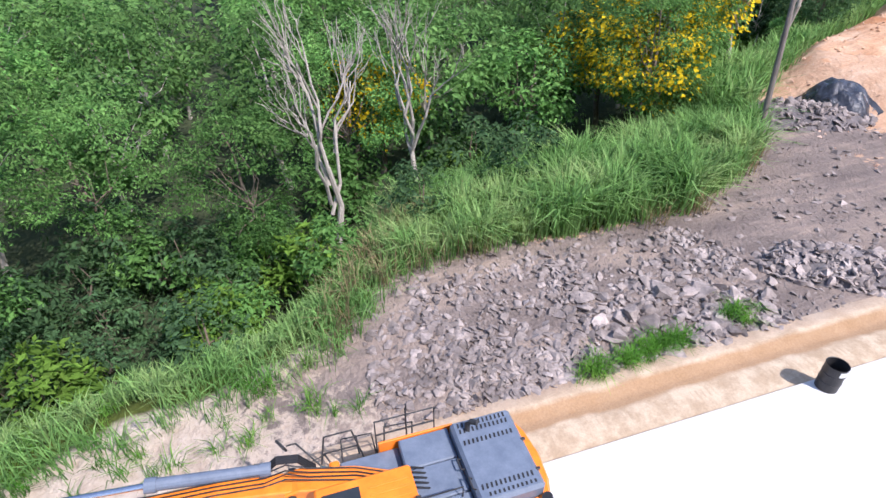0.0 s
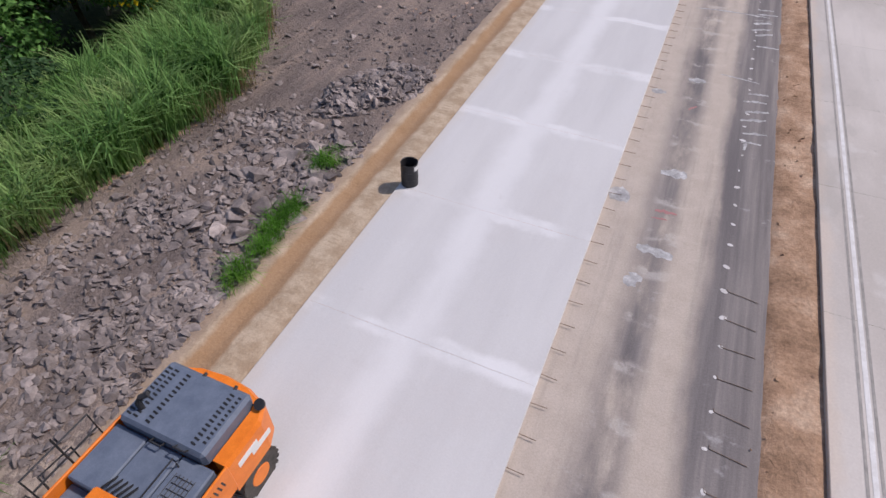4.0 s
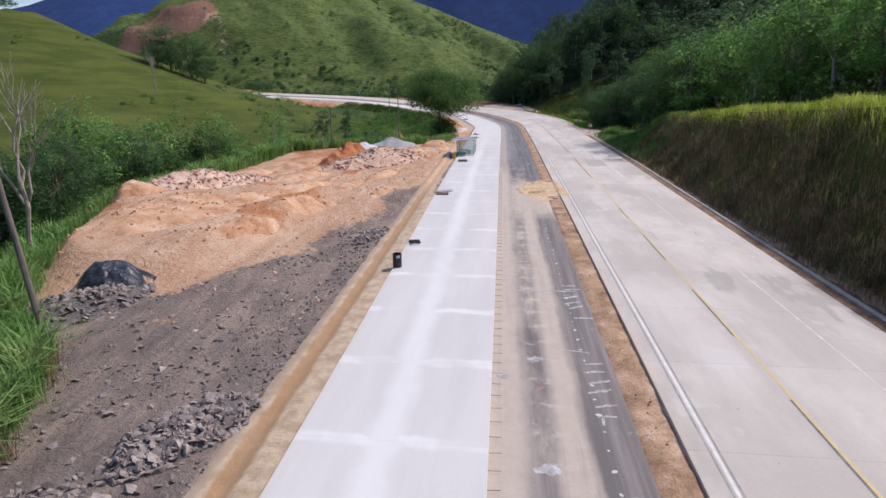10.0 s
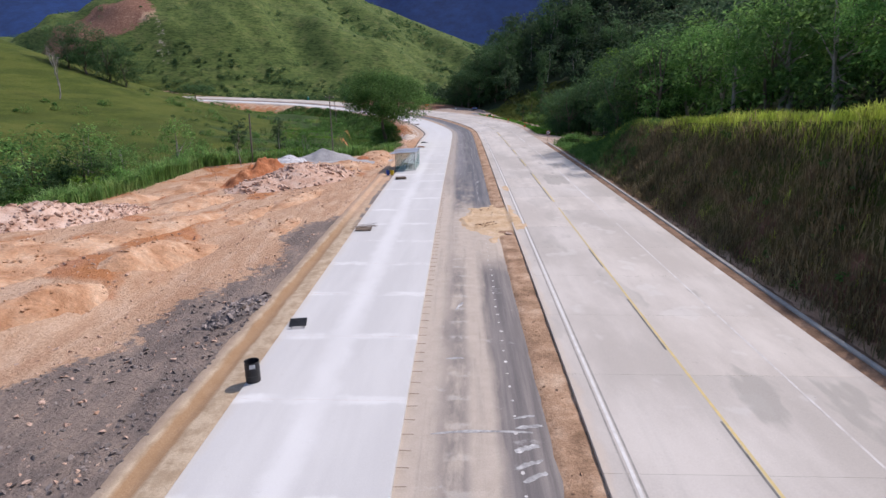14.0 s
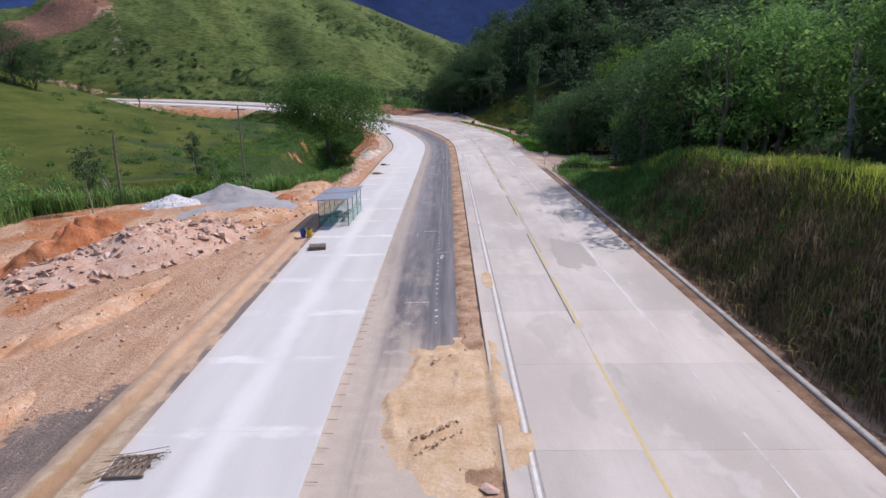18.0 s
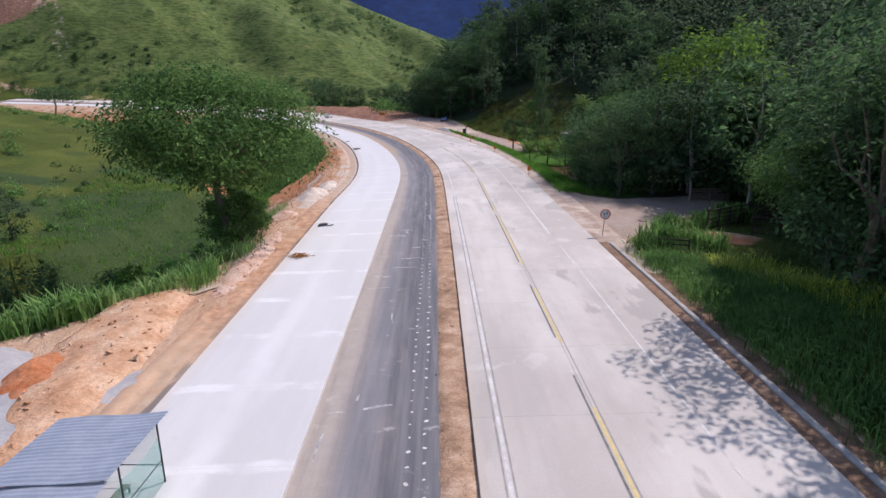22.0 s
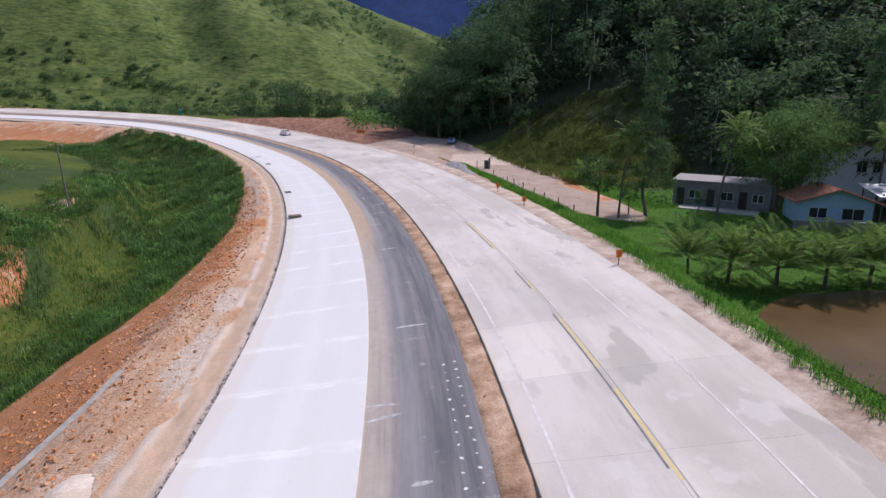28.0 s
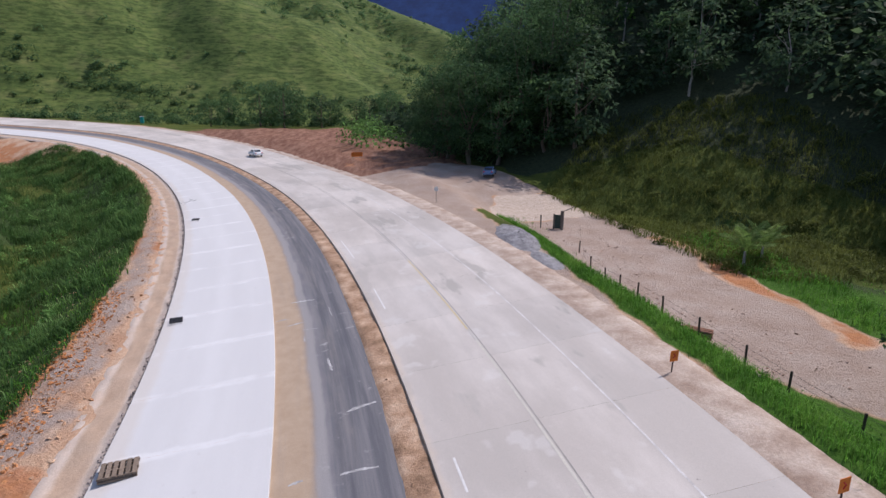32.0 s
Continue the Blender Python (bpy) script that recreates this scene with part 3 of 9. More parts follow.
def thing(name, label, category, group="", kind="", loc=(0, 0, 0), yaw=0.0):
    """An Empty at the base of a thing, which parents its parts."""
    ob = new(name)
    ob.empty_display_size = 0.2
    ob.matrix_world = pose(*loc, 0, 0, yaw)
    return tagged(ob, label, category, group, kind)


def part(name, bm, material, parent, label=""):
    """Links a bmesh or a mesh as one mesh object under a thing or part."""
    if isinstance(bm, bmesh.types.BMesh):
        me = bpy.data.meshes.new(name)
        bm.to_mesh(me)
        bm.free()
        if material:
            me.materials.append(material)
    else:
        me = bm
    ob = new(name, me)
    ob.parent = parent
    return tagged(ob, label)


def grid_faces(nu, nv):
    i = np.arange(nu - 1)[:, None] * nv + np.arange(nv - 1)[None, :]
    return np.stack([i, i + 1, i + nv + 1, i + nv], -1).reshape(-1, 4)


def vnoise(x, y, seed=0):
    """Smooth value noise, 0 to 1, on arrays."""
    xi, yi = np.floor(x).astype(np.int64), np.floor(y).astype(np.int64)
    fx, fy = x - xi, y - yi
    fx, fy = fx * fx * (3 - 2 * fx), fy * fy * (3 - 2 * fy)

    def h(a, b):
        n = (a * 374761393 + b * 668265263 + seed * 974711) & 0x7FFFFFFF
        n = ((n ^ (n >> 13)) * 1274126177) & 0x7FFFFFFF
        return ((n ^ (n >> 16)) & 0xFFFF) / 65535.0
    return (h(xi, yi) * (1 - fx) + h(xi + 1, yi) * fx) * (1 - fy) + (h(xi, yi + 1) * (1 - fx) + h(xi + 1, yi + 1) * fx) * fy


def fbm(x, y, seed=0, octaves=4):
    v, a, t = 0.0, 1.0, 0.0
    for i in range(octaves):
        v = v + a * vnoise(x * 2 ** i, y * 2 ** i, seed + i * 17)
        t += a
        a *= 0.5
    return v / t


# ---- the road's line: curvature, height and cross slope along it; offsets from the new slab's inner edge ----
KS = np.arange(20) * 25.0
K_BEND = np.array([0.05, 0.16, 0.12, -0.21, -0.06, 0.29, 0.07, 4.46, 3.77, 4.12, 3.85, 3.96, 4.61, 5.34, 6.09, 7.27, 8.51, 8.0, 3.0, 0.0]) / 1000
K_RISE = np.array([-2.58, -1.47, -0.44, 0.51, 1.33, 1.92, 2.55, 2.75, 3.10, 4.07, 5.2, 6.04, 6.81, 8.24, 9.68, 11.2, 12.3, 13.35, 14.3, 15.25])
K_CROSS = np.array([0.0, 0.0, 0.0, 0.012, 0.019, 0.028, 0.035, 0.085, 0.10, 0.095, 0.08, 0.079, 0.067, 0.065, 0.07, 0.09, 0.10, 0.105, 0.105, 0.10])
RS = np.arange(-90.0, 640.0, 0.5)
_h = np.where(RS < 0, -0.0143, -0.0143 + np.cumsum(np.where(RS < 0, 0, np.interp(RS, KS, K_BEND))) * 0.5)
_dx, _dy = -np.sin(_h) * 0.5, np.cos(_h) * 0.5
_i0 = int(np.argmin(np.abs(RS)))
RX, RY = np.cumsum(_dx), np.cumsum(_dy)
RX, RY = RX - RX[_i0] - 0.65, RY - RY[_i0] + 0.25
RH = _h
RZ = np.where(RS < 0, -2.58 + 0.044 * RS, np.where(RS > 475, 15.25 + (RS - 475) * 0.025, np.interp(RS, KS, K_RISE)))
RZ = np.convolve(np.pad(RZ, 20, mode="edge"), np.ones(41) / 41, "valid")
RE = np.interp(RS, KS, K_CROSS)
RE = np.convolve(np.pad(RE, 20, mode="edge"), np.ones(41) / 41, "valid")
OUT, EDGE_L, INNER, YEL, EDGE_R, KERB = -7.08, 7.36, 6.48, 11.45, 15.32, 18.67


def left_edge(s):
    return OUT + np.interp(s, [0, 25, 50, 75, 100, 125, 150, 175, 200, 225, 250, 300], [0.4, 0.45, 0.38, 0.25, 0.2, 0.0, -0.25, -0.35, -0.4, -0.2, -0.15, 0.0])


def on_road(s, o, dz=0.0):
    """World places from distances along and across the road."""
    s, o = np.broadcast_arrays(np.asarray(s, float), np.asarray(o, float))
    h = np.interp(s, RS, RH)
    x = np.interp(s, RS, RX) + o * np.cos(h)
    y = np.interp(s, RS, RY) + o * np.sin(h)
    z = np.interp(s, RS, RZ) + np.interp(s, RS, RE) * np.clip(o, -9, 20) + dz
    return np.stack([x, y, z], -1)


def road_so(x, y):
    """Distances along and across the road of world places."""
    x, y = np.asarray(x, float), np.asarray(y, float)
    shape = x.shape
    x, y = x.ravel(), y.ravel()
    s, o = np.empty(len(x)), np.empty(len(x))
    cx, cy, ch, cs = RX[::4], RY[::4], RH[::4], RS[::4]
    ck = np.gradient(ch, cs)
    for a in range(0, len(x), 20000):
        xa, ya = x[a:a + 20000], y[a:a + 20000]
        i = np.argmin((xa[:, None] - cx) ** 2 + (ya[:, None] - cy) ** 2, 1)
        vx, vy = xa - cx[i], ya - cy[i]
        off = vx * np.cos(ch[i]) + vy * np.sin(ch[i])
        s[a:a + 20000] = cs[i] + (vy * np.cos(ch[i]) - vx * np.sin(ch[i])) / np.clip(1 + ck[i] * off, 0.2, 3)
        o[a:a + 20000] = off
    return s.reshape(shape), o.reshape(shape)


def smax(a, b, k):
    h = np.clip(0.5 + 0.5 * (a - b) / k, 0, 1)
    return b + (a - b) * h + k * h * (1 - h)


def crest(x, y, pts, reach, power):
    """A hill along a line of crest points: its height falls with the distance from the line."""
    best = np.full(np.shape(x), -50.0)
    for (ax, ay, az), (bx, by, bz) in zip(pts[:-1], pts[1:]):
        l2 = (bx - ax) ** 2 + (by - ay) ** 2
        t = np.clip(((x - ax) * (bx - ax) + (y - ay) * (by - ay)) / l2, 0, 1)
        d = np.hypot(x - ax - t * (bx - ax), y - ay - t * (by - ay))
        best = np.maximum(best, (az + t * (bz - az)) * np.clip(1 - d / reach, 0, 1) ** power - 50 * (d > reach))
    return best


PLAT_S = [-60, -10, 0, 3.5, 8, 16, 22, 27, 40, 51, 62, 80, 98, 104, 108, 112, 116, 119, 129, 140, 165, 180, 200, 217, 240, 260, 290, 330]
PLAT_O = [9.5, 10.2, 12.4, 16, 16, 15.5, 18.5, 25, 33, 37, 37, 36, 37, 32, 26, 18, 14.5, 11.5, 10.3, 11, 11.3, 12.2, 11.8, 11.2, 11.0, 10.6, 9.7, 9.7]
HILL_NEAR = [(-420, 60, 30), (-174, 167, 36), (-159, 187, 39.6), (-138, 211, 24), (-125, 231, 15.7), (-94, 254, -1)]
HILL_BACK = [(-470, 500, 30), (-400, 527, 48), (-330, 581, 92), (-222, 620, 165), (-140, 648, 141), (-96, 658, 116), (-73, 660, 109), (-44, 660, 97), (-8, 660, 82), (22, 660, 68), (60, 660, 56), (140, 650, 42)]


def terrain(x, y, road_cut=True):
    x, y = np.asarray(x, float), np.asarray(y, float)
    s, o = road_so(x, y)
    zc = np.interp(s, RS, RZ)
    cr = np.interp(s, RS, RE)
    zr = zc + cr * np.clip(o, -9, 19)
    n1, n2 = fbm(x / 14, y / 14, 3), fbm(x / 3.2, y / 3.2, 9)
    # west: the filled platform, its slope and the valley
    edge = np.interp(s, PLAT_S, PLAT_O) + (n1 - 0.5) * 1.5
    d = -o - edge
    floor = np.interp(y, [-80, -20, 20, 60, 100, 130, 200, 260, 330, 400], [-8, -8, -7, -4.5, -3.5, -3.5, -3, -1, 5, 13]) + (n1 - 0.5) * 2.0
    fall = np.interp(s, [0, 60, 110, 150, 230, 300], [0.75, 0.6, 0.5, 0.42, 0.42, 0.55])
    ledge = np.interp(s, [-2, 5, 26, 34], [1.0, 6.0, 6.5, 1.5])
    west = smax(zr - 0.15 - np.clip(d, 0, ledge) * 0.12 - np.maximum(d - ledge, 0) * fall, floor, 1.5)
    lump = (n2 - 0.5) * 0.35 + np.clip((-o - 15) / 8, 0, 1) * np.clip((s - 28) / 10, 0, 1) * (0.9 * np.clip(fbm(x / 4.5, y / 6, 27) - 0.45, 0, 1))
    rise = np.clip((-o - np.interp(s, [28, 33, 40, 48, 62], [25, 20, 17.5, 16.5, 17]) - 3.0 * (fbm(x / 5, y / 5, 71) - 0.5)) / 3.2, 0, 1)
    lump = lump + 1.35 * rise * rise * (3 - 2 * rise) * np.clip((s - 29) / 5, 0, 1) * np.clip((68 - s) / 16, 0, 1) * (0.75 + 0.5 * fbm(x / 3, y / 3, 78)) + 0.5 * (fbm(x / 2.4, y / 3.2, 79, 3) - 0.5) * np.clip((s - 29) / 4, 0, 1) * rise
    west = np.where(d < 0, zr - 0.15 + lump * np.clip((-o - 9) / 2, 0, 1) * np.clip(-d / 1.5, 0, 1), west)
    near = crest(x, y, HILL_NEAR, 135, 1.7) + (fbm(x / 30, y / 30, 5) - 0.5) * 5
    west = smax(west, near - 30 * np.clip(1 - (d - 6) / 14, 0, 1), 4)
    # east: cut bank, entry, garden, wooded hill
    bank = np.interp(s, [-60, 30, 45, 70, 95, 110, 120], [10.0, 10.2, 9.7, 8.0, 5.4, 1.9, 0.0])
    low = np.interp(s, [120, 150, 165, 200, 235, 260, 285], [0, -0.6, -2.6, -2.8, -3.0, -2.0, 0])
    foot = np.interp(s, [100, 118, 135, 150, 235, 258, 280, 305, 330, 380], [37, 40, 56, 70, 66, 46, 46, 52, 75, 170])
    e1 = np.clip((o - 20.8) / 5.2, 0, 1)
    e2 = np.clip((o - np.interp(s, [150, 190, 235, 265], [22, 22.5, 23.5, 26])) / 6.0, 0, 1)
    east = zr + bank * e1 ** 1.2 + low * e2 * e2 * (3 - 2 * e2) + np.maximum(o - foot, 0) * np.interp(s, [60, 130, 240, 268, 288, 320, 400], [0.42, 0.5, 0.5, 0.5, 0.82, 0.8, 0.35]) * np.clip(1.25 - o / 400, 0.4, 1)
    east = np.minimum(east, 95) + (n1 - 0.5) * np.clip((o - 21) / 8, 0, 1) * 1.2 - 0.15 * (o > 19)
    # the red earth bench outside the bend
    bench = np.clip((s - 262) / 18, 0, 1) * np.clip((375 - s) / 20, 0, 1) * np.clip((o - 20) / 7, 0, 1)
    east = east + bench * (1.2 + 1.6 * (fbm(x / 7, y / 7, 15) - 0.3))
    z = np.where(o < 0, west, east)
    # distance
    back = crest(x, y, HILL_BACK, 265, 1.15)
    low_ = np.clip((652 - y) / 110, 0, 1) * np.clip(back / 45, 0, 1)
    u_, v_ = 0.80 * x + 0.60 * y, 0.80 * y - 0.60 * x
    rid = 1 - np.sqrt((2 * fbm(u_ / 105, v_ / 260, 21, 3) - 1) ** 2 + 0.003)
    back = back + (rid - 0.68) * 80 * low_ + (fbm(x / 26, y / 50, 24, 3) - 0.5) * 9 * low_ + 4
    spur = 1 - np.sqrt((2 * fbm((u_ + 0.3 * v_) / 42, v_ / 120, 33, 3) - 1) ** 2 + 0.004)
    back = back + (spur - 0.70) * 11 * low_ * np.clip((y - 395) / 60, 0, 1)
    z = smax(z, np.where((s > 200) | (y > 380), back, -60), 6)
    if road_cut:
        inside = (o > left_edge(s) - 1.6) & (o < KERB + 1.2)
        z = np.where(inside, np.minimum(z, zr - 0.55), z)
    # the pond's bed
    r = (np.abs((x - 46.5) / 20) ** 3 + np.abs((y - 180) / 12) ** 3) ** (1 / 3)
    z = np.where((r < 1.3) & (o > 22), np.minimum(z, 1.3 + np.clip(r - 0.85, 0, 1) * 3.5), z)
    return z


def axis(lo, hi, step, far, mid_lo, mid_hi, mid=6.0, grow=1.1):
    """Fine steps in the middle, medium ones over the hills in view, then ever wider ones."""
    a = list(np.arange(lo, hi + step / 2, step))
    d = step
    while a[-1] < far:
        d = min(d * grow, mid) if a[-1] < mid_hi else d * grow * 1.1
        a.append(a[-1] + d)
    d = step
    while a[0] > -far:
        d = min(d * grow, mid) if a[0] > mid_lo else d * grow * 1.1
        a.insert(0, a[0] - d)
    return np.array(a)


gx, gy = axis(-46, 46, 1.0, 3300, -430, 150), axis(-22, 290, 1.0, 3300, -60, 680)
GX, GY = np.meshgrid(gx, gy, indexing="ij")
GZ = terrain(GX, GY)
GS, GO = road_so(GX, GY)
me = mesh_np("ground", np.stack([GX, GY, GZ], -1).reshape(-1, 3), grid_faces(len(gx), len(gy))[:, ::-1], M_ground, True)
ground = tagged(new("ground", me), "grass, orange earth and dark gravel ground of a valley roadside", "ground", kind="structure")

# what the ground is made of: red earth (R), dark gravel (G)
_edge = np.interp(GS, PLAT_S, PLAT_O)
_slope = np.interp(GS, [-60, 0, 125, 140, 150, 165, 181, 191, 200, 211, 221, 246, 290, 350, 368, 382, 420], [1.0, 0.5, 1.5, 4.0, 6.0, 8.5, 11.0, 9.5, 6.0, 4.2, 2.4, 1.6, 0.8, 0.8, 1.2, 11, 16])
_wildr = fbm(GX / 2.5, GY / 2.5, 92) - 0.5
zone_r = ((GO < 0) & (-GO < _edge + _slope)).astype(float)
zone_r = np.maximum(zone_r, ((GO > 18) & (GO < np.interp(GS, [118, 146, 156, 200, 222, 255, 270, 283, 300, 320, 350, 368], [20.6, 24, 20.9, 20.7, 21.6, 25, 37, 41, 48, 60, 62, 24]))).astype(float))
_lane_lo, _lane_hi = np.interp(GS, [205, 215, 225, 262, 285], [39, 31, 27.2, 29.5, 34]), np.interp(GS, [205, 215, 222, 230, 247, 262, 285], [40, 38.5, 40, 42.2, 46, 44, 42])
_lane = (GO > _lane_lo) & (GO < _lane_hi) & (GS > 213 + 2.5 * np.sin(GO / 2.0)) & (GS < 285)
zone_r = np.maximum(zone_r, _lane.astype(float))
_scar = _lane & (GO > _lane_hi - 2.2 - 1.2 * np.sin(GS / 2.3)) & (GS > 222) & (GS < 247)
_gx = np.interp(GY, [172, 179, 194, 207, 215, 232], [-29.5, -31, -34, -37, -39.5, -46])
_gully = (np.abs(GX - _gx + 1.2 * np.sin(GY / 2.7)) < 0.5 + 0.8 * (fbm(GX / 5, GY / 5, 86) > 0.5)) & (GY > 172) & (GY < 232)
zone_r = np.maximum(zone_r, _gully.astype(float))
_entry = ((GO > 19) & (GO < 42) & (GS > 128 + (GO - 21) * 1.0) & (GS < 148 + (GO - 24) * 0.16)).astype(float)
zone_r = np.maximum(zone_r, np.maximum(_entry, (np.hypot(GX - 31.5, (GY - 130) / 1.2) < 2.9 + 3.0 * _wildr) * 0.75))
zone_r = np.maximum(zone_r, (np.hypot((GX + 268) / 42, (GY - 456) / 34) < 1) * 0.72)
_trail = (np.abs(GX + 208 + 0.55 * (GY - 428)) < 4.5) & (GY > 412) & (GY < 450)
zone_r = np.maximum(zone_r, _trail * 0.75)
zone_r = np.maximum(zone_r, ((GO > 20.6) & (GO < 25.6) & (GS < 98)) * 0.46)
_dark = np.interp(GS, [-3, 20, 30, 36, 40, 46, 62, 66], [40, 40, 20, 17, 17.5, 13.3, 11.3, 9.3])
_warp = (fbm(GX / 5, GY / 5, 71) - 0.5) * 20 + (fbm(GX / 1.6, GY / 1.6, 72) - 0.5) * 7
_dark = _dark + _warp * np.interp(GS, [24, 32, 44, 54], [0, 1, 1, 0.25])
zone_g = np.zeros(GX.shape)
zone_g = np.maximum(zone_g, ((GO < -7.5) & (-GO < np.minimum(_dark, _edge + 0.5)) & (GS < 67) & (GS > -4)).astype(float))
# the woods' floor (B): litter, coloured darker for the shade between trees
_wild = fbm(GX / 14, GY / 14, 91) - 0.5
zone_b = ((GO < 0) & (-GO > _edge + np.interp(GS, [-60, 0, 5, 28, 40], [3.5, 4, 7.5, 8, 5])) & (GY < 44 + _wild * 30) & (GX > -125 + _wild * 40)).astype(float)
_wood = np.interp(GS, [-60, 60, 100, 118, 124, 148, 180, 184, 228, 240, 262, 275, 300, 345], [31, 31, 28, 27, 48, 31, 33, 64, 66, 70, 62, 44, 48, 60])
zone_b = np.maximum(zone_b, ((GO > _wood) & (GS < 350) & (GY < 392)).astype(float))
# the cut bank takes a weak share of the same dark colour
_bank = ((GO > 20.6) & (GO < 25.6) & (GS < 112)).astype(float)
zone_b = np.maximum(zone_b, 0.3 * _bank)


# pale ridges (A above one half) and dark red earth (A below)
zone_a = np.full(GX.shape, 0.5)
zone_a[(GS > 146) & (GS < 200) & (np.abs(GO + np.interp(GS, [146, 181, 217, 240, 330], [10.6, 10.5, 10.2, 10.2, 10.4])) < 0.8)] = 0.95
zone_a[(GS > 282 + _wild * 20) & (GS < 375) & (GO > 20)] = 0.0
zone_a[(GS > 285) & (GO < -9)] = 0.27
zone_a[(GY > 412) & (GX < -225)] = 0.22
zone_a[_trail] = 1.0
zone_a[(GS > 138) & (GS < 285) & (GO < -13.2)] = 0.27
zone_a[(GS > 200) & (GS < 285) & (GO < -10.9)] = 0.3
zone_a[(GS < 4) & (GO < 0)] = 0.85
zone_a[(GO > 20.6) & (GO < 25.6) & (GS < 98)] = 0.15
zone_a[(GS > 26) & (GS < 120) & (GO < -11) & (fbm(GX / 4, GY / 6, 75) > 0.6)] = 0.64
zone_a[(GS > 26) & (GS < 120) & (GO < -11) & (fbm(GX / 4, GY / 6, 76) > 0.62)] = 0.3


def soften(a, times):
    for _ in range(times):
        p_ = np.pad(a, 1, mode="edge")
        a = (p_[:-2, 1:-1] + p_[2:, 1:-1] + p_[1:-1, :-2] + p_[1:-1, 2:] + 2 * a) / 6
    return a


zone_g = np.where((GS > 26) & (GO < -9.5) & (fbm(GX / 2.6, GY / 4.5, 73) > 0.66), 0.15, zone_g)
zone_g = np.where((GS > 40) & (GS < 105) & (GO < -10) & (GO > -30) & (fbm(GX / 3.0, GY / 8, 74) > 0.69), np.maximum(zone_g, 0.5), zone_g)
zone_g = np.where((GS < 4.5) & (GO < 0), np.minimum(zone_g, np.clip(np.interp(GS, [-5, 0, 4.5], [0.3, 0.42, 0.7]) + np.clip((-GO - 9.6) * 0.18, 0, 0.3), 0, 1)), zone_g)
zone_g = np.where(_lane, 0.0, zone_g)
zone_a = np.where(_lane, 0.5, zone_a)
_apron = (GS > 256) & (GS < 266) & (GO > 28 + 0.6 * (GS - 256)) & (GO < 44)
zone_a = np.where(_apron, 1.0, zone_a)
zone_r = np.maximum(zone_r, _apron)
zone_r, zone_g, zone_b = soften(zone_r, 2), soften(zone_g, 2), soften(zone_b, 2)
zone = np.zeros((GX.size, 4), np.float32)
zone[:, 0], zone[:, 1], zone[:, 2], zone[:, 3] = zone_r.ravel(), zone_g.ravel(), zone_b.ravel(), soften(zone_a, 2).ravel()
me.color_attributes.new("zone", 'FLOAT_COLOR', 'POINT').data.foreach_set("color", zone.ravel())


me.attributes.new("worn", 'FLOAT', 'POINT').data.foreach_set("value", soften(np.maximum.reduce([_entry, 0.75 * ((GO > 19) & (GO < 24) & (GS > 128) & (GS < 168)) * (zone_r > 0.6), 0.62 * ((GO > 19) & (GO < 26) & (GS >= 168) & (GS < 225)) * (zone_r > 0.6), 0.85 * (_lane & ~_scar & ~_apron), 0.8 * ((GO > 19) & (GO < np.maximum(_lane_lo, 30)) & (GS >= 225) & (GS < 284 + _wild * 14) & ~_lane & ~_apron) * (zone_r > 0.6), 0.6 * ((GO < -9.4) & (GS > 222) & (GS < 372)) * (zone_r > 0.6)]), 1).astype(np.float32).ravel())
# orange rubble: the foot of the western slope, scars and streaks in the yard
_och = ((GS > 168) & ((GS < 222) | (GS > 256) & (GS < 266)) & (GO < -np.interp(GS, [168, 192, 208, 266], [15.4, 13.8, 10.6, 9.8]) + 1.2 * np.sin(GS / 3.1))) * 0.62
_och = np.maximum(_och, ((GS > 372) & (GO < -10)) * 0.6)
_och = np.maximum(_och, _scar * 0.7)
_och = np.maximum(_och, (np.hypot(GX - 31, (GY - 129) / 1.2) < 3.2) * 0.55)
_och = np.maximum(_och, ((GS > 44) & (GS < 128) & (GO < -10.5) & (fbm(GO / 1.5, GS / 17, 77) > 0.56)) * 0.6)
_och = np.maximum(_och, ((GS > 276) & (GS < 300) & (GO > 22) & (GO < 44)) * 0.42)
me.attributes.new("ochre", 'FLOAT', 'POINT').data.foreach_set("value", soften(_och, 1).astype(np.float32).ravel())
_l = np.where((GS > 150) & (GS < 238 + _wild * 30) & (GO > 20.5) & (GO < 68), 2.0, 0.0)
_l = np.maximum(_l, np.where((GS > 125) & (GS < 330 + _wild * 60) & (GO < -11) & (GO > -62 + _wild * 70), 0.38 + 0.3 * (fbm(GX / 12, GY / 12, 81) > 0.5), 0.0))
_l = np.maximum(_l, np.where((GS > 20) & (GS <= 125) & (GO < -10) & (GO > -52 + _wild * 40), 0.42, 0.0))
# beyond y 400 negative values carry the far hill's haze and brightness
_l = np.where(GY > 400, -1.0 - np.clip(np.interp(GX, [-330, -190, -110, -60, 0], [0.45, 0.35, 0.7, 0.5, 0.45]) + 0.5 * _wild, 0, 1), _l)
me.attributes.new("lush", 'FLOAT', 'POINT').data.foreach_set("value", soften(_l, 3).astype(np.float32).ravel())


def ground_z(x, y):
    return float(terrain(np.array([x]), np.array([y]))[0])


def with_so(me, s, o):
    """Keeps on each vertex how far along and across the road it lies, for the materials."""
    a = np.zeros((len(s), 3), np.float32)
    a[:, 0], a[:, 1] = s, o
    me.attributes.new("so", 'FLOAT_VECTOR', 'POINT').data.foreach_set("vector", a.ravel())
    return me


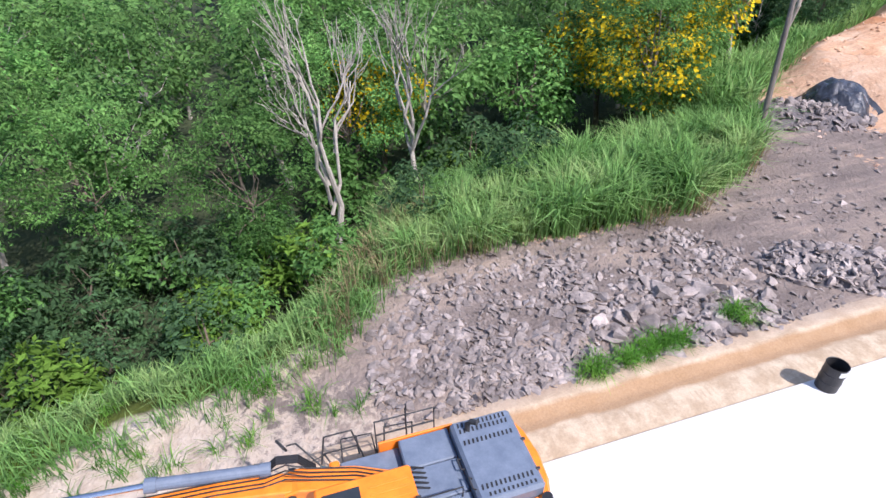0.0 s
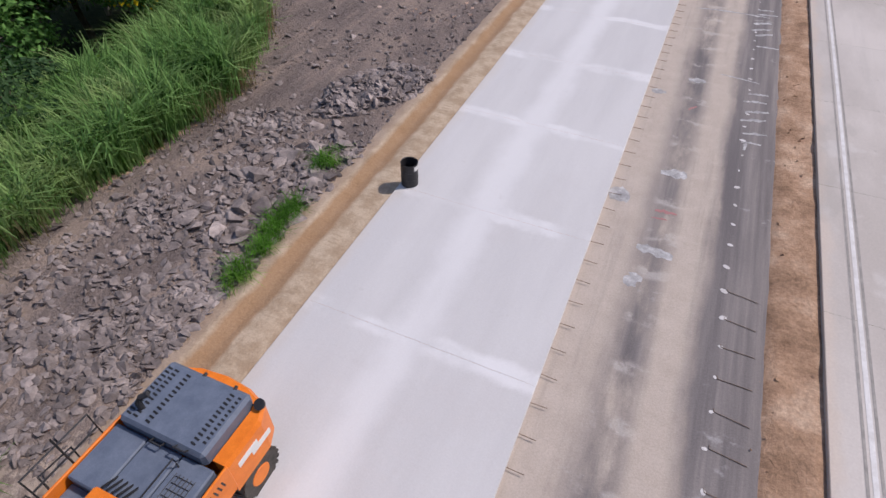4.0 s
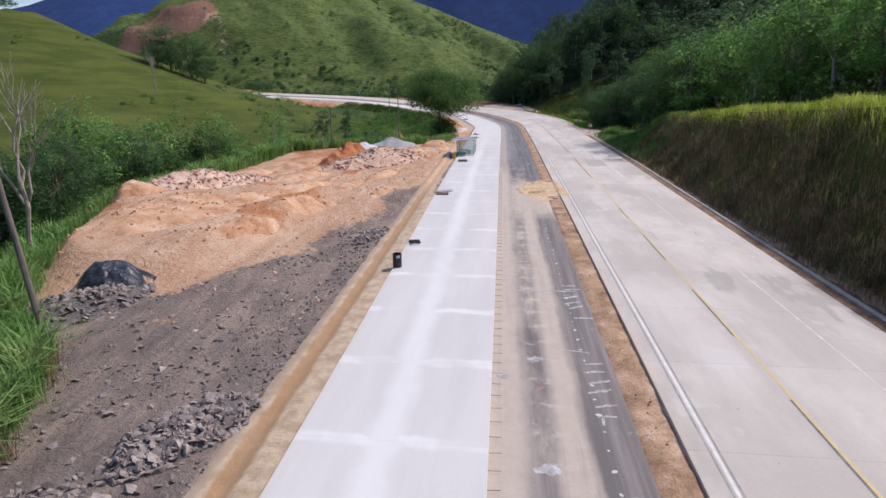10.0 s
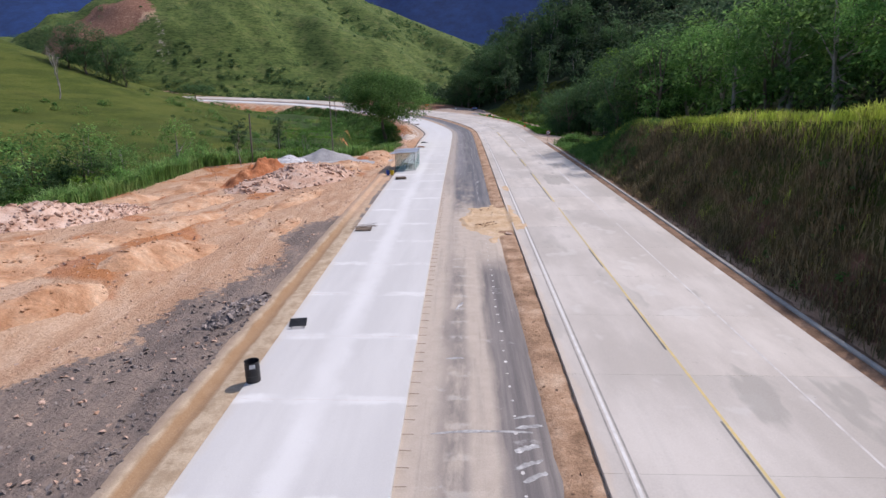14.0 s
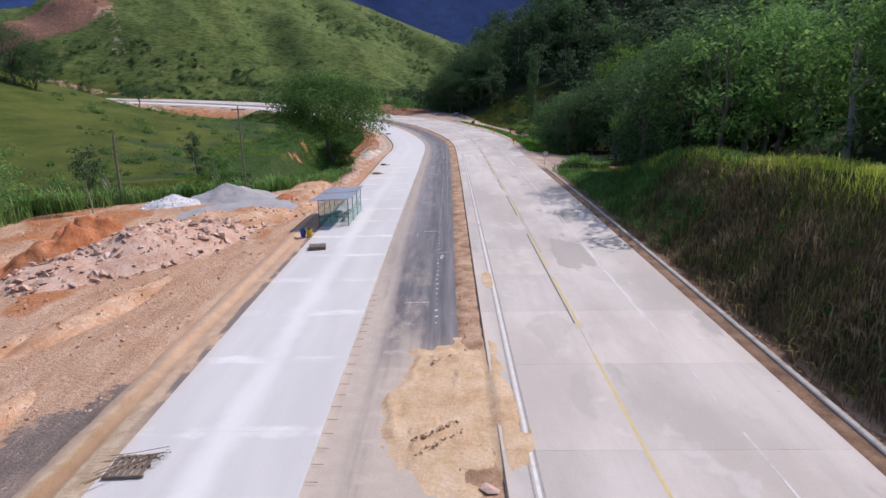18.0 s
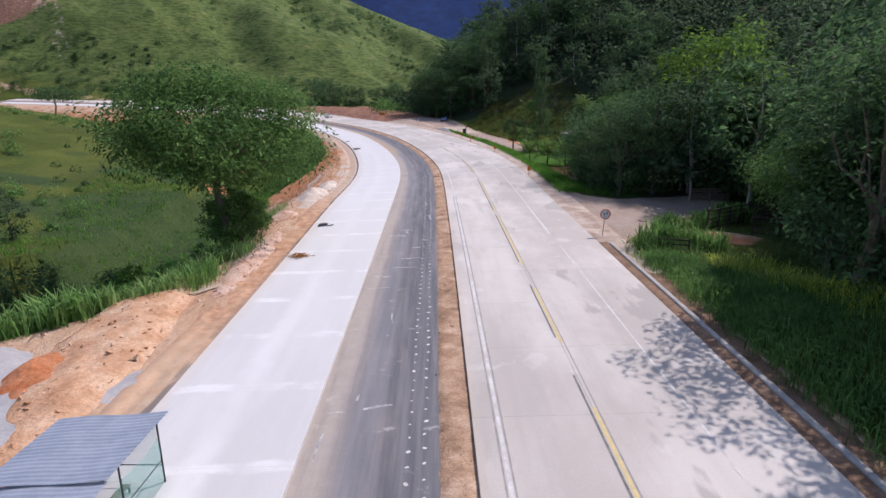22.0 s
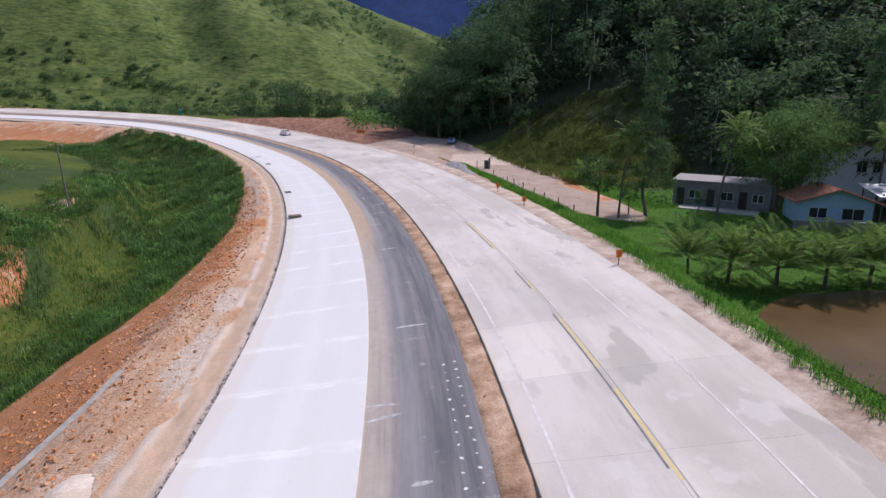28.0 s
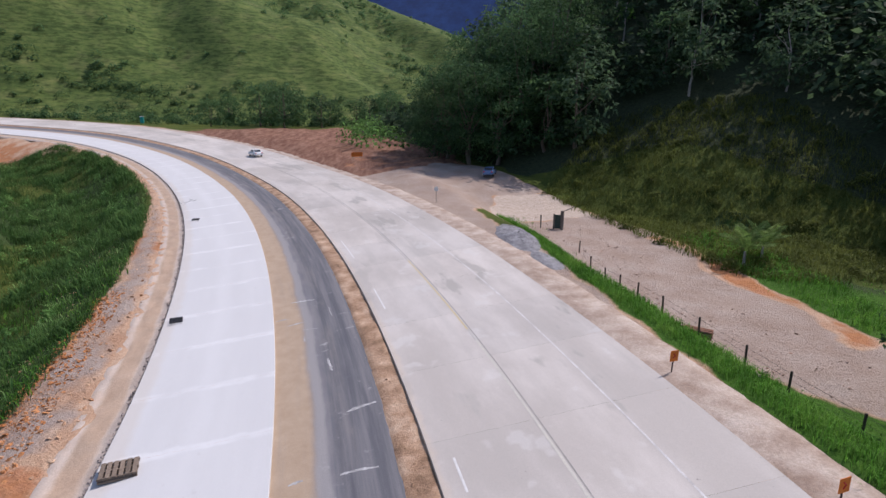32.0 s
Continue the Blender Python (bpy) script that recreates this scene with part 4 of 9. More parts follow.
def ribbon(name, s0, s1, os, dzs, material, step=1.0, smooth=True, rough=0.0, seed=0):
    """A strip along the road through the given offsets and heights above the road's surface."""
    s = np.arange(s0, s1 + step / 2, step)
    os = [np.asarray(o(s) if callable(o) else np.full(len(s), o), float) for o in os]
    P = np.stack([on_road(s, o, dz) for o, dz in zip(os, dzs)], 1)
    if rough:
        P[:, 1:-1, 2] += ((fbm(P[:, 1:-1, 0] / 0.7, P[:, 1:-1, 1] / 0.7, seed, 3) - 0.5) * rough)
    me = mesh_np(name, P.reshape(-1, 3), grid_faces(len(s), len(os))[:, ::-1], material, smooth)
    return with_so(me, np.repeat(s, len(os)), np.stack(os, 1).ravel())


# ---- the road ----
base = tagged(new("road_base", ribbon("road_base", -85, 500, [-0.4, 0.5, 1.5, 2.5, 3.5, 4.3, 5.1, 5.35], [-0.2, -0.2, -0.2, -0.2, -0.2, -0.2, -0.2, -0.34], M_base)), "dusty dark road base between the two carriageways", "road", kind="structure")
tagged(new("earth_strip", ribbon("earth_strip", -85, 500, [5.0, 5.2, 5.5, 5.8, 6.1, 6.3, 6.55], [-0.34, -0.20, -0.15, -0.15, -0.14, -0.13, -0.16], M_soil, 0.5, True, 0.22, 4)), "rough brown earth strip beside the old pavement", "earth", kind="structure")
_sh = [0.3, -0.05, -0.3, -0.55, -0.8, -1.05, -1.25, -1.45, -1.62, -1.75, -1.95, -2.3, -2.7]
_me = ribbon("shoulder", -85, 500, [(lambda s, d=d: left_edge(s) + d) for d in _sh], [-0.16, -0.14, -0.12, -0.13, -0.13, -0.17, -0.22, -0.22, -0.1, -0.03, -0.08, -0.12, -0.5], M_shoulder, 0.5, True, 0.12, 8)
_n = int((500 + 85) / 0.5) + 1
_a = np.zeros((_n * len(_sh), 3), np.float32)
_a[:, 0], _a[:, 1] = np.repeat(-85 + 0.5 * np.arange(_n), len(_sh)), np.tile(_sh, _n)
_me.attributes["so"].data.foreach_set("vector", _a.ravel())
# past the yard the shoulder is raw, lumpy earth without the wheel rut
_co = np.empty(len(_me.vertices) * 3, np.float32)
_me.vertices.foreach_get("co", _co)
_co = _co.reshape(_n, len(_sh), 3)
_f = np.clip((-85 + 0.5 * np.arange(_n) - 100) / 16, 0, 1)[:, None]
_dz = np.array([-0.16, -0.14, -0.12, -0.13, -0.13, -0.17, -0.22, -0.22, -0.1, -0.03, -0.08, -0.12, -0.5])
_flat = np.where(np.arange(len(_sh)) == len(_sh) - 1, -0.5, -0.15)
_lump = (fbm(_co[..., 0] / 1.1, _co[..., 1] / 1.1, 66) - 0.5) * 0.35 * np.array([0, 0, 0.2, 0.4, 0.6, 0.8, 1, 1, 1, 1, 1, 1, 0])
_co[..., 2] += _f * (_flat - _dz + _lump)
_me.vertices.foreach_set("co", _co.ravel())
shoulder = tagged(new("shoulder", _me), "tan and brown earth shoulder with tyre marks beside the new slab", "earth", kind="structure")
tagged(new("verge", ribbon("verge", -85, 120.5, [18.3, 18.7, 19.6, 20.4, 21.2, 22.0], [-0.1, -0.05, -0.08, -0.12, -0.1, -0.6], M_gutter, 0.5, True, 0.25, 12)), "dark brown earth verge below the cut bank", "earth", kind="structure")
verge = tagged(new("verge", ribbon("verge", 120, 500, [18.3, 18.7, 19.6, 20.4, 21.2, 22.0], [-0.1, -0.05, -0.08, -0.12, -0.1, -0.6], M_tan, 0.5, True, 0.2, 12)), "earth verge beside the old carriageway", "earth", kind="structure")
slab = thing("new_slab", "fresh white concrete carriageway with pale curing bands", "road", kind="structure")
old = thing("old_carriageway", "worn grey concrete carriageway with faded road paint", "road", kind="structure")


def panel(name, s0, s1, oa, ob_, top, thick, material, parent):
    """One cast panel that follows the road, with chamfered edges."""
    s = np.linspace(s0, s1, 4)
    oa = np.asarray(oa(s) if callable(oa) else np.full(4, oa), float)
    ob_ = np.asarray(ob_(s) if callable(ob_) else np.full(4, ob_), float)
    rows = [on_road(s, oa, top - thick), on_road(s, oa, top - 0.012), on_road(s, oa + 0.015, top), on_road(s, ob_ - 0.015, top), on_road(s, ob_, top - 0.012), on_road(s, ob_, top - thick)]
    P = np.stack(rows, 1)
    me = mesh_np(name, P.reshape(-1, 3), grid_faces(4, 6)[:, ::-1], material)
    with_so(me, np.repeat(s, 6), np.stack([oa, oa, oa, ob_, ob_, ob_], 1).ravel())
    return part(name, me, None, parent)


for i in range(-16, 90):
    s0 = 2.1 + i * PANEL
    panel("panel", s0 + 0.003, s0 + PANEL - 0.003, left_edge, 0.0, 0.0, 0.24, M_slab, slab)
for i in range(-14, 83):
    s0 = 1.0 + i * 6.0
    panel("panel", s0 + 0.0035, s0 + 5.9965, INNER, YEL - 0.002, 0.0, 0.3, M_old, old)
    panel("panel", s0 + 0.0035, s0 + 5.9965, YEL + 0.003, KERB, 0.0, 0.3, M_old, old)


def stripe(name, s0, s1, oa, ob_, material, parent, step=2.0):
    return part(name, ribbon(name, s0, s1, [oa, ob_], [0.006, 0.006], material, step), None, parent)


stripe("edge_line", 93, 200, EDGE_L + 0.08, EDGE_L + 0.22, M_faint, old)
stripe("edge_line", -80, 92, lambda s: EDGE_L - 0.05 + np.interp(s, [40, 75], [0, 0.15]), lambda s: EDGE_L + 0.07 + np.interp(s, [40, 75], [0, 0.15]), M_white, old)
for d in (-0.19, 0.12):
    stripe("dark_strip", -80, 150, lambda s: EDGE_L + d + np.interp(s, [40, 75], [0, 0.15]), lambda s: EDGE_L + d + 0.07 + np.interp(s, [40, 75], [0, 0.15]), M_darkline, old)
for s0, s1 in ((-80, 20), (20, 62), (64, 96), (99, 128), (131, 420)):
    stripe("edge_line", s0, s1, EDGE_R - 0.05, EDGE_R + 0.05, M_faint, old)
stripe("centre_line", -80, 69, YEL - 0.06, YEL + 0.06, M_yellow, old)
for s0, s1 in ((5.0, 10.6), (16.4, 22.0), (27.8, 33.6), (39.2, 44.4), (50.6, 55.4)):
    stripe("dark_strip", s0, s1, YEL - 0.17, YEL - 0.08, M_darkpaint, old)
for s0, s1 in ((70.7, 79.0), (80.5, 88.3), (95.5, 104.5), (109.4, 116.5), (122.3, 138.2), (140.3, 144.5), (146.8, 159.8), (167.4, 173.7), (175.3, 180.7), (185.8, 188.8), (196.0, 206.0)):
    stripe("centre_dash", s0, s1, YEL - 0.02, YEL + 0.13, M_yellow, old)
    stripe("dark_strip", s0 + 0.6, s1 + 1.6, YEL - 0.18, YEL - 0.08, M_darkpaint, old)
stripe("centre_ghost", 207, 226, YEL - 0.02, YEL + 0.10, M_ghost, old)
stripe("centre_dash", 226.5, 241, YEL - 0.02, YEL + 0.06, M_yellow, old)
stripe("dark_strip", 84, 300, YEL + 0.16, YEL + 0.22, M_darkline, old)
for s0, s1 in ((72.0, 79.5), (82.5, 88.0), (130.7, 143.6)):
    stripe("edge_dash", s0, s1, EDGE_R - 0.16, EDGE_R - 0.07, M_white, old)
for s0, s1 in ((213.8, 216.0), (231.7, 234.9), (243.5, 250.0)):
    stripe("edge_dash", s0, s1, 7.33, 7.43, M_white, old)
# kerb units and the earth gutter before them
tagged(new("gutter_earth", ribbon("gutter_earth", -80, 127.5, [18.66, 18.8, 19.0, 19.2, 19.37], [-0.04, 0.012, 0.004, 0.014, 0.03], M_gutter, 0.5, True, 0.05, 19)), "red-brown earth washed into the gutter", "earth", kind="structure")
kerb = thing("kerb", "weathered concrete kerb units with an earth-filled gutter", "kerb", kind="structure")
for i in range(-42, 127):
    s = np.array([i + 0.006, i + 0.994])
    prof = [(19.35, -0.2), (19.37, 0.10), (19.42, 0.14), (19.62, 0.14), (19.66, 0.10), (19.68, -0.2)]
    P = np.stack([on_road(s, o, dz) for o, dz in prof], 1)
    v = P.reshape(-1, 3)
    part("kerb_stone", mesh_np("kerb_stone", v, grid_faces(2, 6)[:, ::-1], M_kerb), None, kerb)

# the far mountains that close the valley, their distance haze painted as blue
_az = np.radians(np.arange(-180, 180, 1.5))
_mh = 360 + 190 * fbm(np.degrees(_az) / 18 + 40, np.zeros(len(_az)), 31) + np.interp(np.degrees(_az), [-60, -12, -6, 4, 8, 20, 26, 45, 90], [350, 420, 420, 300, 120, 60, 90, -130, -60])
_mr = 2900.0
_P = np.stack([np.stack([-np.sin(_az) * (_mr - w), np.cos(_az) * (_mr - w), h * _mh + np.where(h > 0, 40 * (fbm(np.degrees(_az) / 3, np.full(len(_az), h * 9), 8) - 0.5), -20)], -1) for w, h in ((900, 0.0), (640, 0.3), (400, 0.55), (180, 0.8), (0, 1.0))], 1)
_P = np.concatenate([_P, _P[:1]], 0)
tagged(new("backdrop", mesh_np("backdrop", _P.reshape(-1, 3), grid_faces(len(_P), 5), M_mountain, True)), "forested mountains with blue haze put into their colour", "mountains", kind="structure")
# the pond
_t = np.linspace(0, 2 * np.pi, 60, endpoint=False)
_r = 1.03 + 0.02 * np.sin(3 * _t + 1) + 0.015 * np.sin(7 * _t)
_cx, _cy = np.cos(_t), np.sin(_t)
_ring = np.stack([46.5 + 20 * _r * np.sign(_cx) * np.abs(_cx) ** 0.667, 180 + 12 * _r * np.sign(_cy) * np.abs(_cy) ** 0.667, np.full(60, 1.9)], -1)
pond = tagged(new("water", mesh_np("water", np.concatenate([[[46.5, 180, 1.9]], _ring]), np.array([[0, i + 1, (i + 1) % 60 + 1] for i in range(60)]), M_water)), "still brown muddy pond water", "pond", kind="structure")


# ---- shapes ----
def add_box(bm, size, at, rot=(0, 0, 0), bev=0.012):
    vs = bmesh.ops.create_cube(bm, size=1, matrix=pose(*at, *rot) @ Matrix.Diagonal((*size, 1)))["verts"]
    if bev:
        es = list({e for v in vs for e in v.link_edges})
        bmesh.ops.bevel(bm, geom=es, offset=min(bev, 0.3 * min(size)), segments=1, affect='EDGES')
    return bm


def add_cyl(bm, r1, r2, h, at, rot=(0, 0, 0), seg=16, caps=True):
    bmesh.ops.create_cone(bm, cap_ends=caps, segments=seg, radius1=r1, radius2=r2, depth=h, matrix=pose(*at, *rot))
    return bm


def add_tube(bm, pts, r, seg=6):
    """A round bar through points; r is one radius or one for each point."""
    pts = [Vector(p) for p in pts]
    rings = []
    for i, p in enumerate(pts):
        d = (pts[min(i + 1, len(pts) - 1)] - pts[max(i - 1, 0)]).normalized()
        a = d.orthogonal().normalized() if abs(d.z) > 0.9 else d.cross(Vector((0, 0, 1))).normalized()
        b = d.cross(a)
        rr = float(r[i] if isinstance(r, (list, tuple)) else r)
        rings.append([bm.verts.new(p + rr * (a * math.cos(6.2832 * k / seg) + b * math.sin(6.2832 * k / seg))) for k in range(seg)])
    for A, B in zip(rings[:-1], rings[1:]):
        for k in range(seg):
            bm.faces.new((A[k], A[(k + 1) % seg], B[(k + 1) % seg], B[k]))
    bm.faces.new(rings[0][::-1])
    bm.faces.new(rings[-1])
    return bm


def add_prism(bm, outline, thick, m=None, bev=0.0):
    """A flat outline in the xz plane, thickened along y."""
    m = m or Matrix()
    a = [bm.verts.new(m @ Vector((x, -thick / 2, z))) for x, z in outline]
    b = [bm.verts.new(m @ Vector((x, thick / 2, z))) for x, z in outline]
    n = len(a)
    fs = [bm.faces.new(a), bm.faces.new(b[::-1])] + [bm.faces.new((a[i], b[i], b[(i + 1) % n], a[(i + 1) % n])) for i in range(n)]
    bmesh.ops.recalc_face_normals(bm, faces=fs)
    if bev:
        bmesh.ops.bevel(bm, geom=list({e for f in fs for e in f.edges}), offset=bev, segments=1, affect='EDGES')
    return bm


def B():
    return bmesh.new()


def at_road(s, o, dz=0.0):
    return tuple(float(v) for v in on_road(s, o, dz))


def heading(s):
    return math.degrees(float(np.interp(s, RS, RH)))


PAINT = dict(scale=3.0, bump=0.05, bscale=30)
M_orange = mat("orange_machine_paint", [(0.72, 0.17, 0.012), (0.86, 0.23, 0.02)], rough=0.38, fine=0.08, **PAINT)
M_grey = mat("blue_grey_machine_paint", [(0.10, 0.125, 0.17), (0.15, 0.18, 0.23)], rough=0.5, fine=0.12, **PAINT)
M_steel = mat("dark_steel", [(0.03, 0.03, 0.033), (0.07, 0.068, 0.066)], rough=0.5, fine=0.2, metal=0.4, **PAINT)
M_chrome = mat("chrome_rod", [(0.55, 0.56, 0.58), (0.65, 0.66, 0.68)], rough=0.2, fine=0.05, metal=1.0, **PAINT)
M_rubber = mat("dusty_rubber", [(0.035, 0.033, 0.03), (0.10, 0.09, 0.08)], rough=0.9, fine=0.3, **PAINT)
M_black = mat("black_drum_steel", [(0.018, 0.018, 0.02), (0.045, 0.042, 0.042)], rough=0.45, fine=0.25, **PAINT)
M_paper = mat("pale_label", [(0.62, 0.62, 0.60), (0.75, 0.75, 0.73)], rough=0.8, fine=0.1, **PAINT)
M_wood = mat("weathered_wood", [(0.14, 0.10, 0.07), (0.27, 0.21, 0.16)], 5, 0.9, 0.5, 25, 0.3, objvar=0.25, stretch=(1, 6, 6))
M_palewood = mat("pale_boards", [(0.40, 0.30, 0.22), (0.58, 0.48, 0.38)], 5, 0.9, 0.4, 25, 0.25, objvar=0.2, stretch=(1, 6, 6))
M_darkwood = mat("dark_fence_wood", [(0.035, 0.025, 0.02), (0.085, 0.06, 0.048)], 5, 0.9, 0.5, 25, 0.3, objvar=0.2)
M_pole = mat("grey_pole", [(0.12, 0.10, 0.085), (0.22, 0.19, 0.16)], 3, 0.9, 0.4, 20, 0.25, stretch=(1, 1, 0.2))
M_zinc = mat("zinc_sheet", [(0.42, 0.45, 0.50), (0.55, 0.58, 0.62)], 1.5, 0.42, 0.05, 20, 0.12, metal=0.55)
M_palezinc = mat("pale_dusty_sheet", [(0.24, 0.22, 0.21), (0.34, 0.31, 0.30)], 1.5, 0.8, 0.05, 20, 0.15)
M_blue = mat("blue_plastic", [(0.02, 0.07, 0.36), (0.03, 0.10, 0.45)], rough=0.45, fine=0.1, **PAINT)
M_yel = mat("yellow_plastic", [(0.62, 0.42, 0.01), (0.74, 0.52, 0.02)], rough=0.45, fine=0.1, **PAINT)
M_teal = mat("teal_plastic", [(0.01, 0.32, 0.27), (0.02, 0.40, 0.34)], rough=0.5, fine=0.1, **PAINT)
M_tarp = mat("black_plastic_sheet", [(0.015, 0.017, 0.022), (0.05, 0.055, 0.07)], 1.5, 0.25, 0.5, 6, 0.3)
M_signred = mat("red_sign", [(0.45, 0.02, 0.02), (0.55, 0.03, 0.03)], rough=0.5, fine=0.08, **PAINT)
M_signwhite = mat("white_sign", [(0.70, 0.70, 0.68), (0.80, 0.80, 0.78)], rough=0.5, fine=0.06, **PAINT)
M_signblack = mat("black_print", [(0.012, 0.012, 0.014), (0.02, 0.02, 0.022)], rough=0.6, fine=0.05, **PAINT)
M_signorange = mat("orange_sign", [(0.62, 0.16, 0.02), (0.74, 0.22, 0.03)], rough=0.6, fine=0.12, **PAINT)
M_plaster = mat("stained_plaster", [(0.17, 0.145, 0.14), (0.26, 0.225, 0.215)], 1.2, 0.9, 0.2, 15, 0.2)
M_bluewall = mat("pale_blue_wall", [(0.30, 0.43, 0.52), (0.37, 0.50, 0.60)], 1.2, 0.85, 0.15, 15, 0.08)
M_brick = mat("brick_wall", [(0.25, 0.11, 0.07), (0.36, 0.19, 0.12)], 2.0, 0.9, 0.4, 12, 0.3)
M_tile = mat("clay_roof_tiles", [(0.26, 0.10, 0.06), (0.42, 0.20, 0.13)], 2.5, 0.9, 0.4, 12, 0.3)
M_glass = mat("dark_window", [(0.02, 0.025, 0.03), (0.03, 0.035, 0.04)], rough=0.12, fine=0.05, **PAINT)
M_carwhite = mat("white_car_paint", [(0.72, 0.73, 0.74), (0.76, 0.77, 0.78)], rough=0.25, fine=0.03, **PAINT)
M_carblue = mat("blue_car_paint", [(0.12, 0.19, 0.34), (0.16, 0.24, 0.40)], rough=0.25, fine=0.05, **PAINT)
M_orangerust = mat("orange_rusty_wire", [(0.26, 0.11, 0.04), (0.46, 0.23, 0.09)], 8, 0.85, 0.2, 40, 0.2, objvar=0.3)
M_rust = mat("rusty_bar", [(0.14, 0.09, 0.06), (0.25, 0.18, 0.13)], 8, 0.8, 0.2, 40, 0.2)
M_darkrock = mat("dark_stone", [(0.155, 0.128, 0.116), (0.25, 0.21, 0.19), (0.36, 0.305, 0.275)], 1.2, 0.9, 0.5, 9, 0.3, objvar=0.2, island=0.25, coords="World")
M_palerock = mat("pale_pink_stone", [(0.36, 0.215, 0.15), (0.47, 0.325, 0.25), (0.55, 0.425, 0.35)], 1.0, 0.9, 0.4, 9, 0.25, objvar=0.2, island=0.25, coords="World")
M_whiterock = mat("white_gravel", [(0.52, 0.52, 0.52), (0.72, 0.72, 0.73)], 2.0, 0.9, 0.4, 12, 0.2, island=0.3, coords="World")
M_redsoil = mat("red_soil_heap", [(0.33, 0.10, 0.035), (0.46, 0.17, 0.07), (0.52, 0.24, 0.12)], 1.0, 0.95, 0.9, 6, 0.35, coords="World")
M_pinksoil = mat("pink_rubble_soil", [(0.44, 0.25, 0.16), (0.55, 0.37, 0.28), (0.60, 0.45, 0.36)], 0.9, 0.95, 0.9, 6, 0.3, coords="World")
M_offcut = mat("dull_grey_steel", [(0.09, 0.09, 0.095), (0.19, 0.19, 0.195)], 3, 0.6, 0.2, 25, 0.25, objvar=0.3)
M_greysand = mat("grey_stone_dust", [(0.30, 0.29, 0.29), (0.40, 0.39, 0.385)], 0.7, 0.95, 0.5, 8, 0.15, coords="World")
M_yellowsand = mat("yellow_sand", [(0.47, 0.30, 0.165), (0.57, 0.405, 0.25), (0.63, 0.48, 0.335)], 0.8, 0.95, 0.6, 7, 0.18, coords="World")
M_darkheap = mat("dark_gravel_heap", [(0.08, 0.072, 0.073), (0.18, 0.155, 0.15)], 1.4, 0.95, 0.9, 8, 0.35, coords="World")


# ---- stones and heaps ----
def stone_shape(seed, flat=0.55):
    """An angular broken stone: corners and triangles."""
    rnd = random.Random(seed)
    bm = B()
    for _ in range(11):
        v = Vector((rnd.gauss(0, 1), rnd.gauss(0, 1), rnd.gauss(0, 1))).normalized()
        bm.verts.new((v.x * rnd.uniform(0.75, 1.1), v.y * rnd.uniform(0.6, 0.95), v.z * flat * rnd.uniform(0.8, 1.1)))
    bmesh.ops.convex_hull(bm, input=bm.verts)
    bmesh.ops.triangulate(bm, faces=bm.faces)
    bm.verts.ensure_lookup_table()
    keep = [v for v in bm.verts if v.link_faces]
    idx = {v: i for i, v in enumerate(keep)}
    out = np.array([v.co[:] for v in keep]), np.array([[idx[v] for v in f.verts] for f in bm.faces])
    bm.free()
    return out


STONES = [stone_shape(i, 0.24 + 0.07 * (i % 5)) for i in range(10)]


def scatter(shapes, P, size, rng, tilt=0.5, squash=None):
    """Many copies of shapes, turned at random, as one array of corners and triangles."""
    V, F, n = [], [], 0
    for k, (sv, sf) in enumerate(shapes):
        i = np.arange(k, len(P), len(shapes))
        if not len(i):
            continue
        a, b, c = rng.uniform(0, 6.283, len(i)), rng.normal(0, tilt, len(i)), rng.normal(0, tilt, len(i))
        ca, sa, cb, sb, cc, sc = np.cos(a), np.sin(a), np.cos(b), np.sin(b), np.cos(c), np.sin(c)
        R = np.stack([np.stack([ca * cb, ca * sb * sc - sa * cc, ca * sb * cc + sa * sc], -1), np.stack([sa * cb, sa * sb * sc + ca * cc, sa * sb * cc - ca * sc], -1), np.stack([-sb, cb * sc, cb * cc], -1)], 1)
        v = np.einsum("nij,kj->nki", R, sv) * size[i][:, None, None] + P[i][:, None, :]
        V.append(v.reshape(-1, 3))
        F.append((sf[None] + (np.arange(len(i)) * len(sv))[:, None, None] + n).reshape(-1, 3))
        n += len(i) * len(sv)
    return np.concatenate(V), np.concatenate(F)


def heap(name, label, category, cx, cy, rx, ry, h, yaw, material, seed, power=1.3, lumps=0.25, kind=""):
    """A tipped heap on the ground, uneven, thinning out at its rim. Returns the thing and its height function."""
    ca, sa = math.cos(radians(yaw)), math.sin(radians(yaw))

    def top(x, y):
        u, v = ((x - cx) * ca + (y - cy) * sa) / rx, (-(x - cx) * sa + (y - cy) * ca) / ry
        r = np.hypot(u, v) * (1 + 0.35 * (fbm(x / (0.5 * rx) + seed, y / (0.5 * rx), seed) - 0.5))
        k = np.clip(1 - r, 0, 1)
        return terrain(x, y) + h * k ** (1 / power) * (1 - lumps + 2 * lumps * fbm(x / (0.22 * rx), y / (0.22 * rx), seed + 3) + 0.5 * lumps * (fbm(x / 0.7, y / 0.7, seed + 5, 2) - 0.5)) * np.clip(k * 4, 0, 1) - 0.12 * (k <= 0.02)
    n = 48
    u, v = np.meshgrid(np.linspace(-1.15, 1.15, n), np.linspace(-1.15, 1.15, n), indexing="ij")
    x, y = cx + u * rx * ca - v * ry * sa, cy + u * rx * sa + v * ry * ca
    z = top(x, y)
    t = tagged(new(name, mesh_np(name, np.stack([x, y, z], -1).reshape(-1, 3), grid_faces(n, n)[:, ::-1], material, True)), label, category, kind=kind)
    return t, top


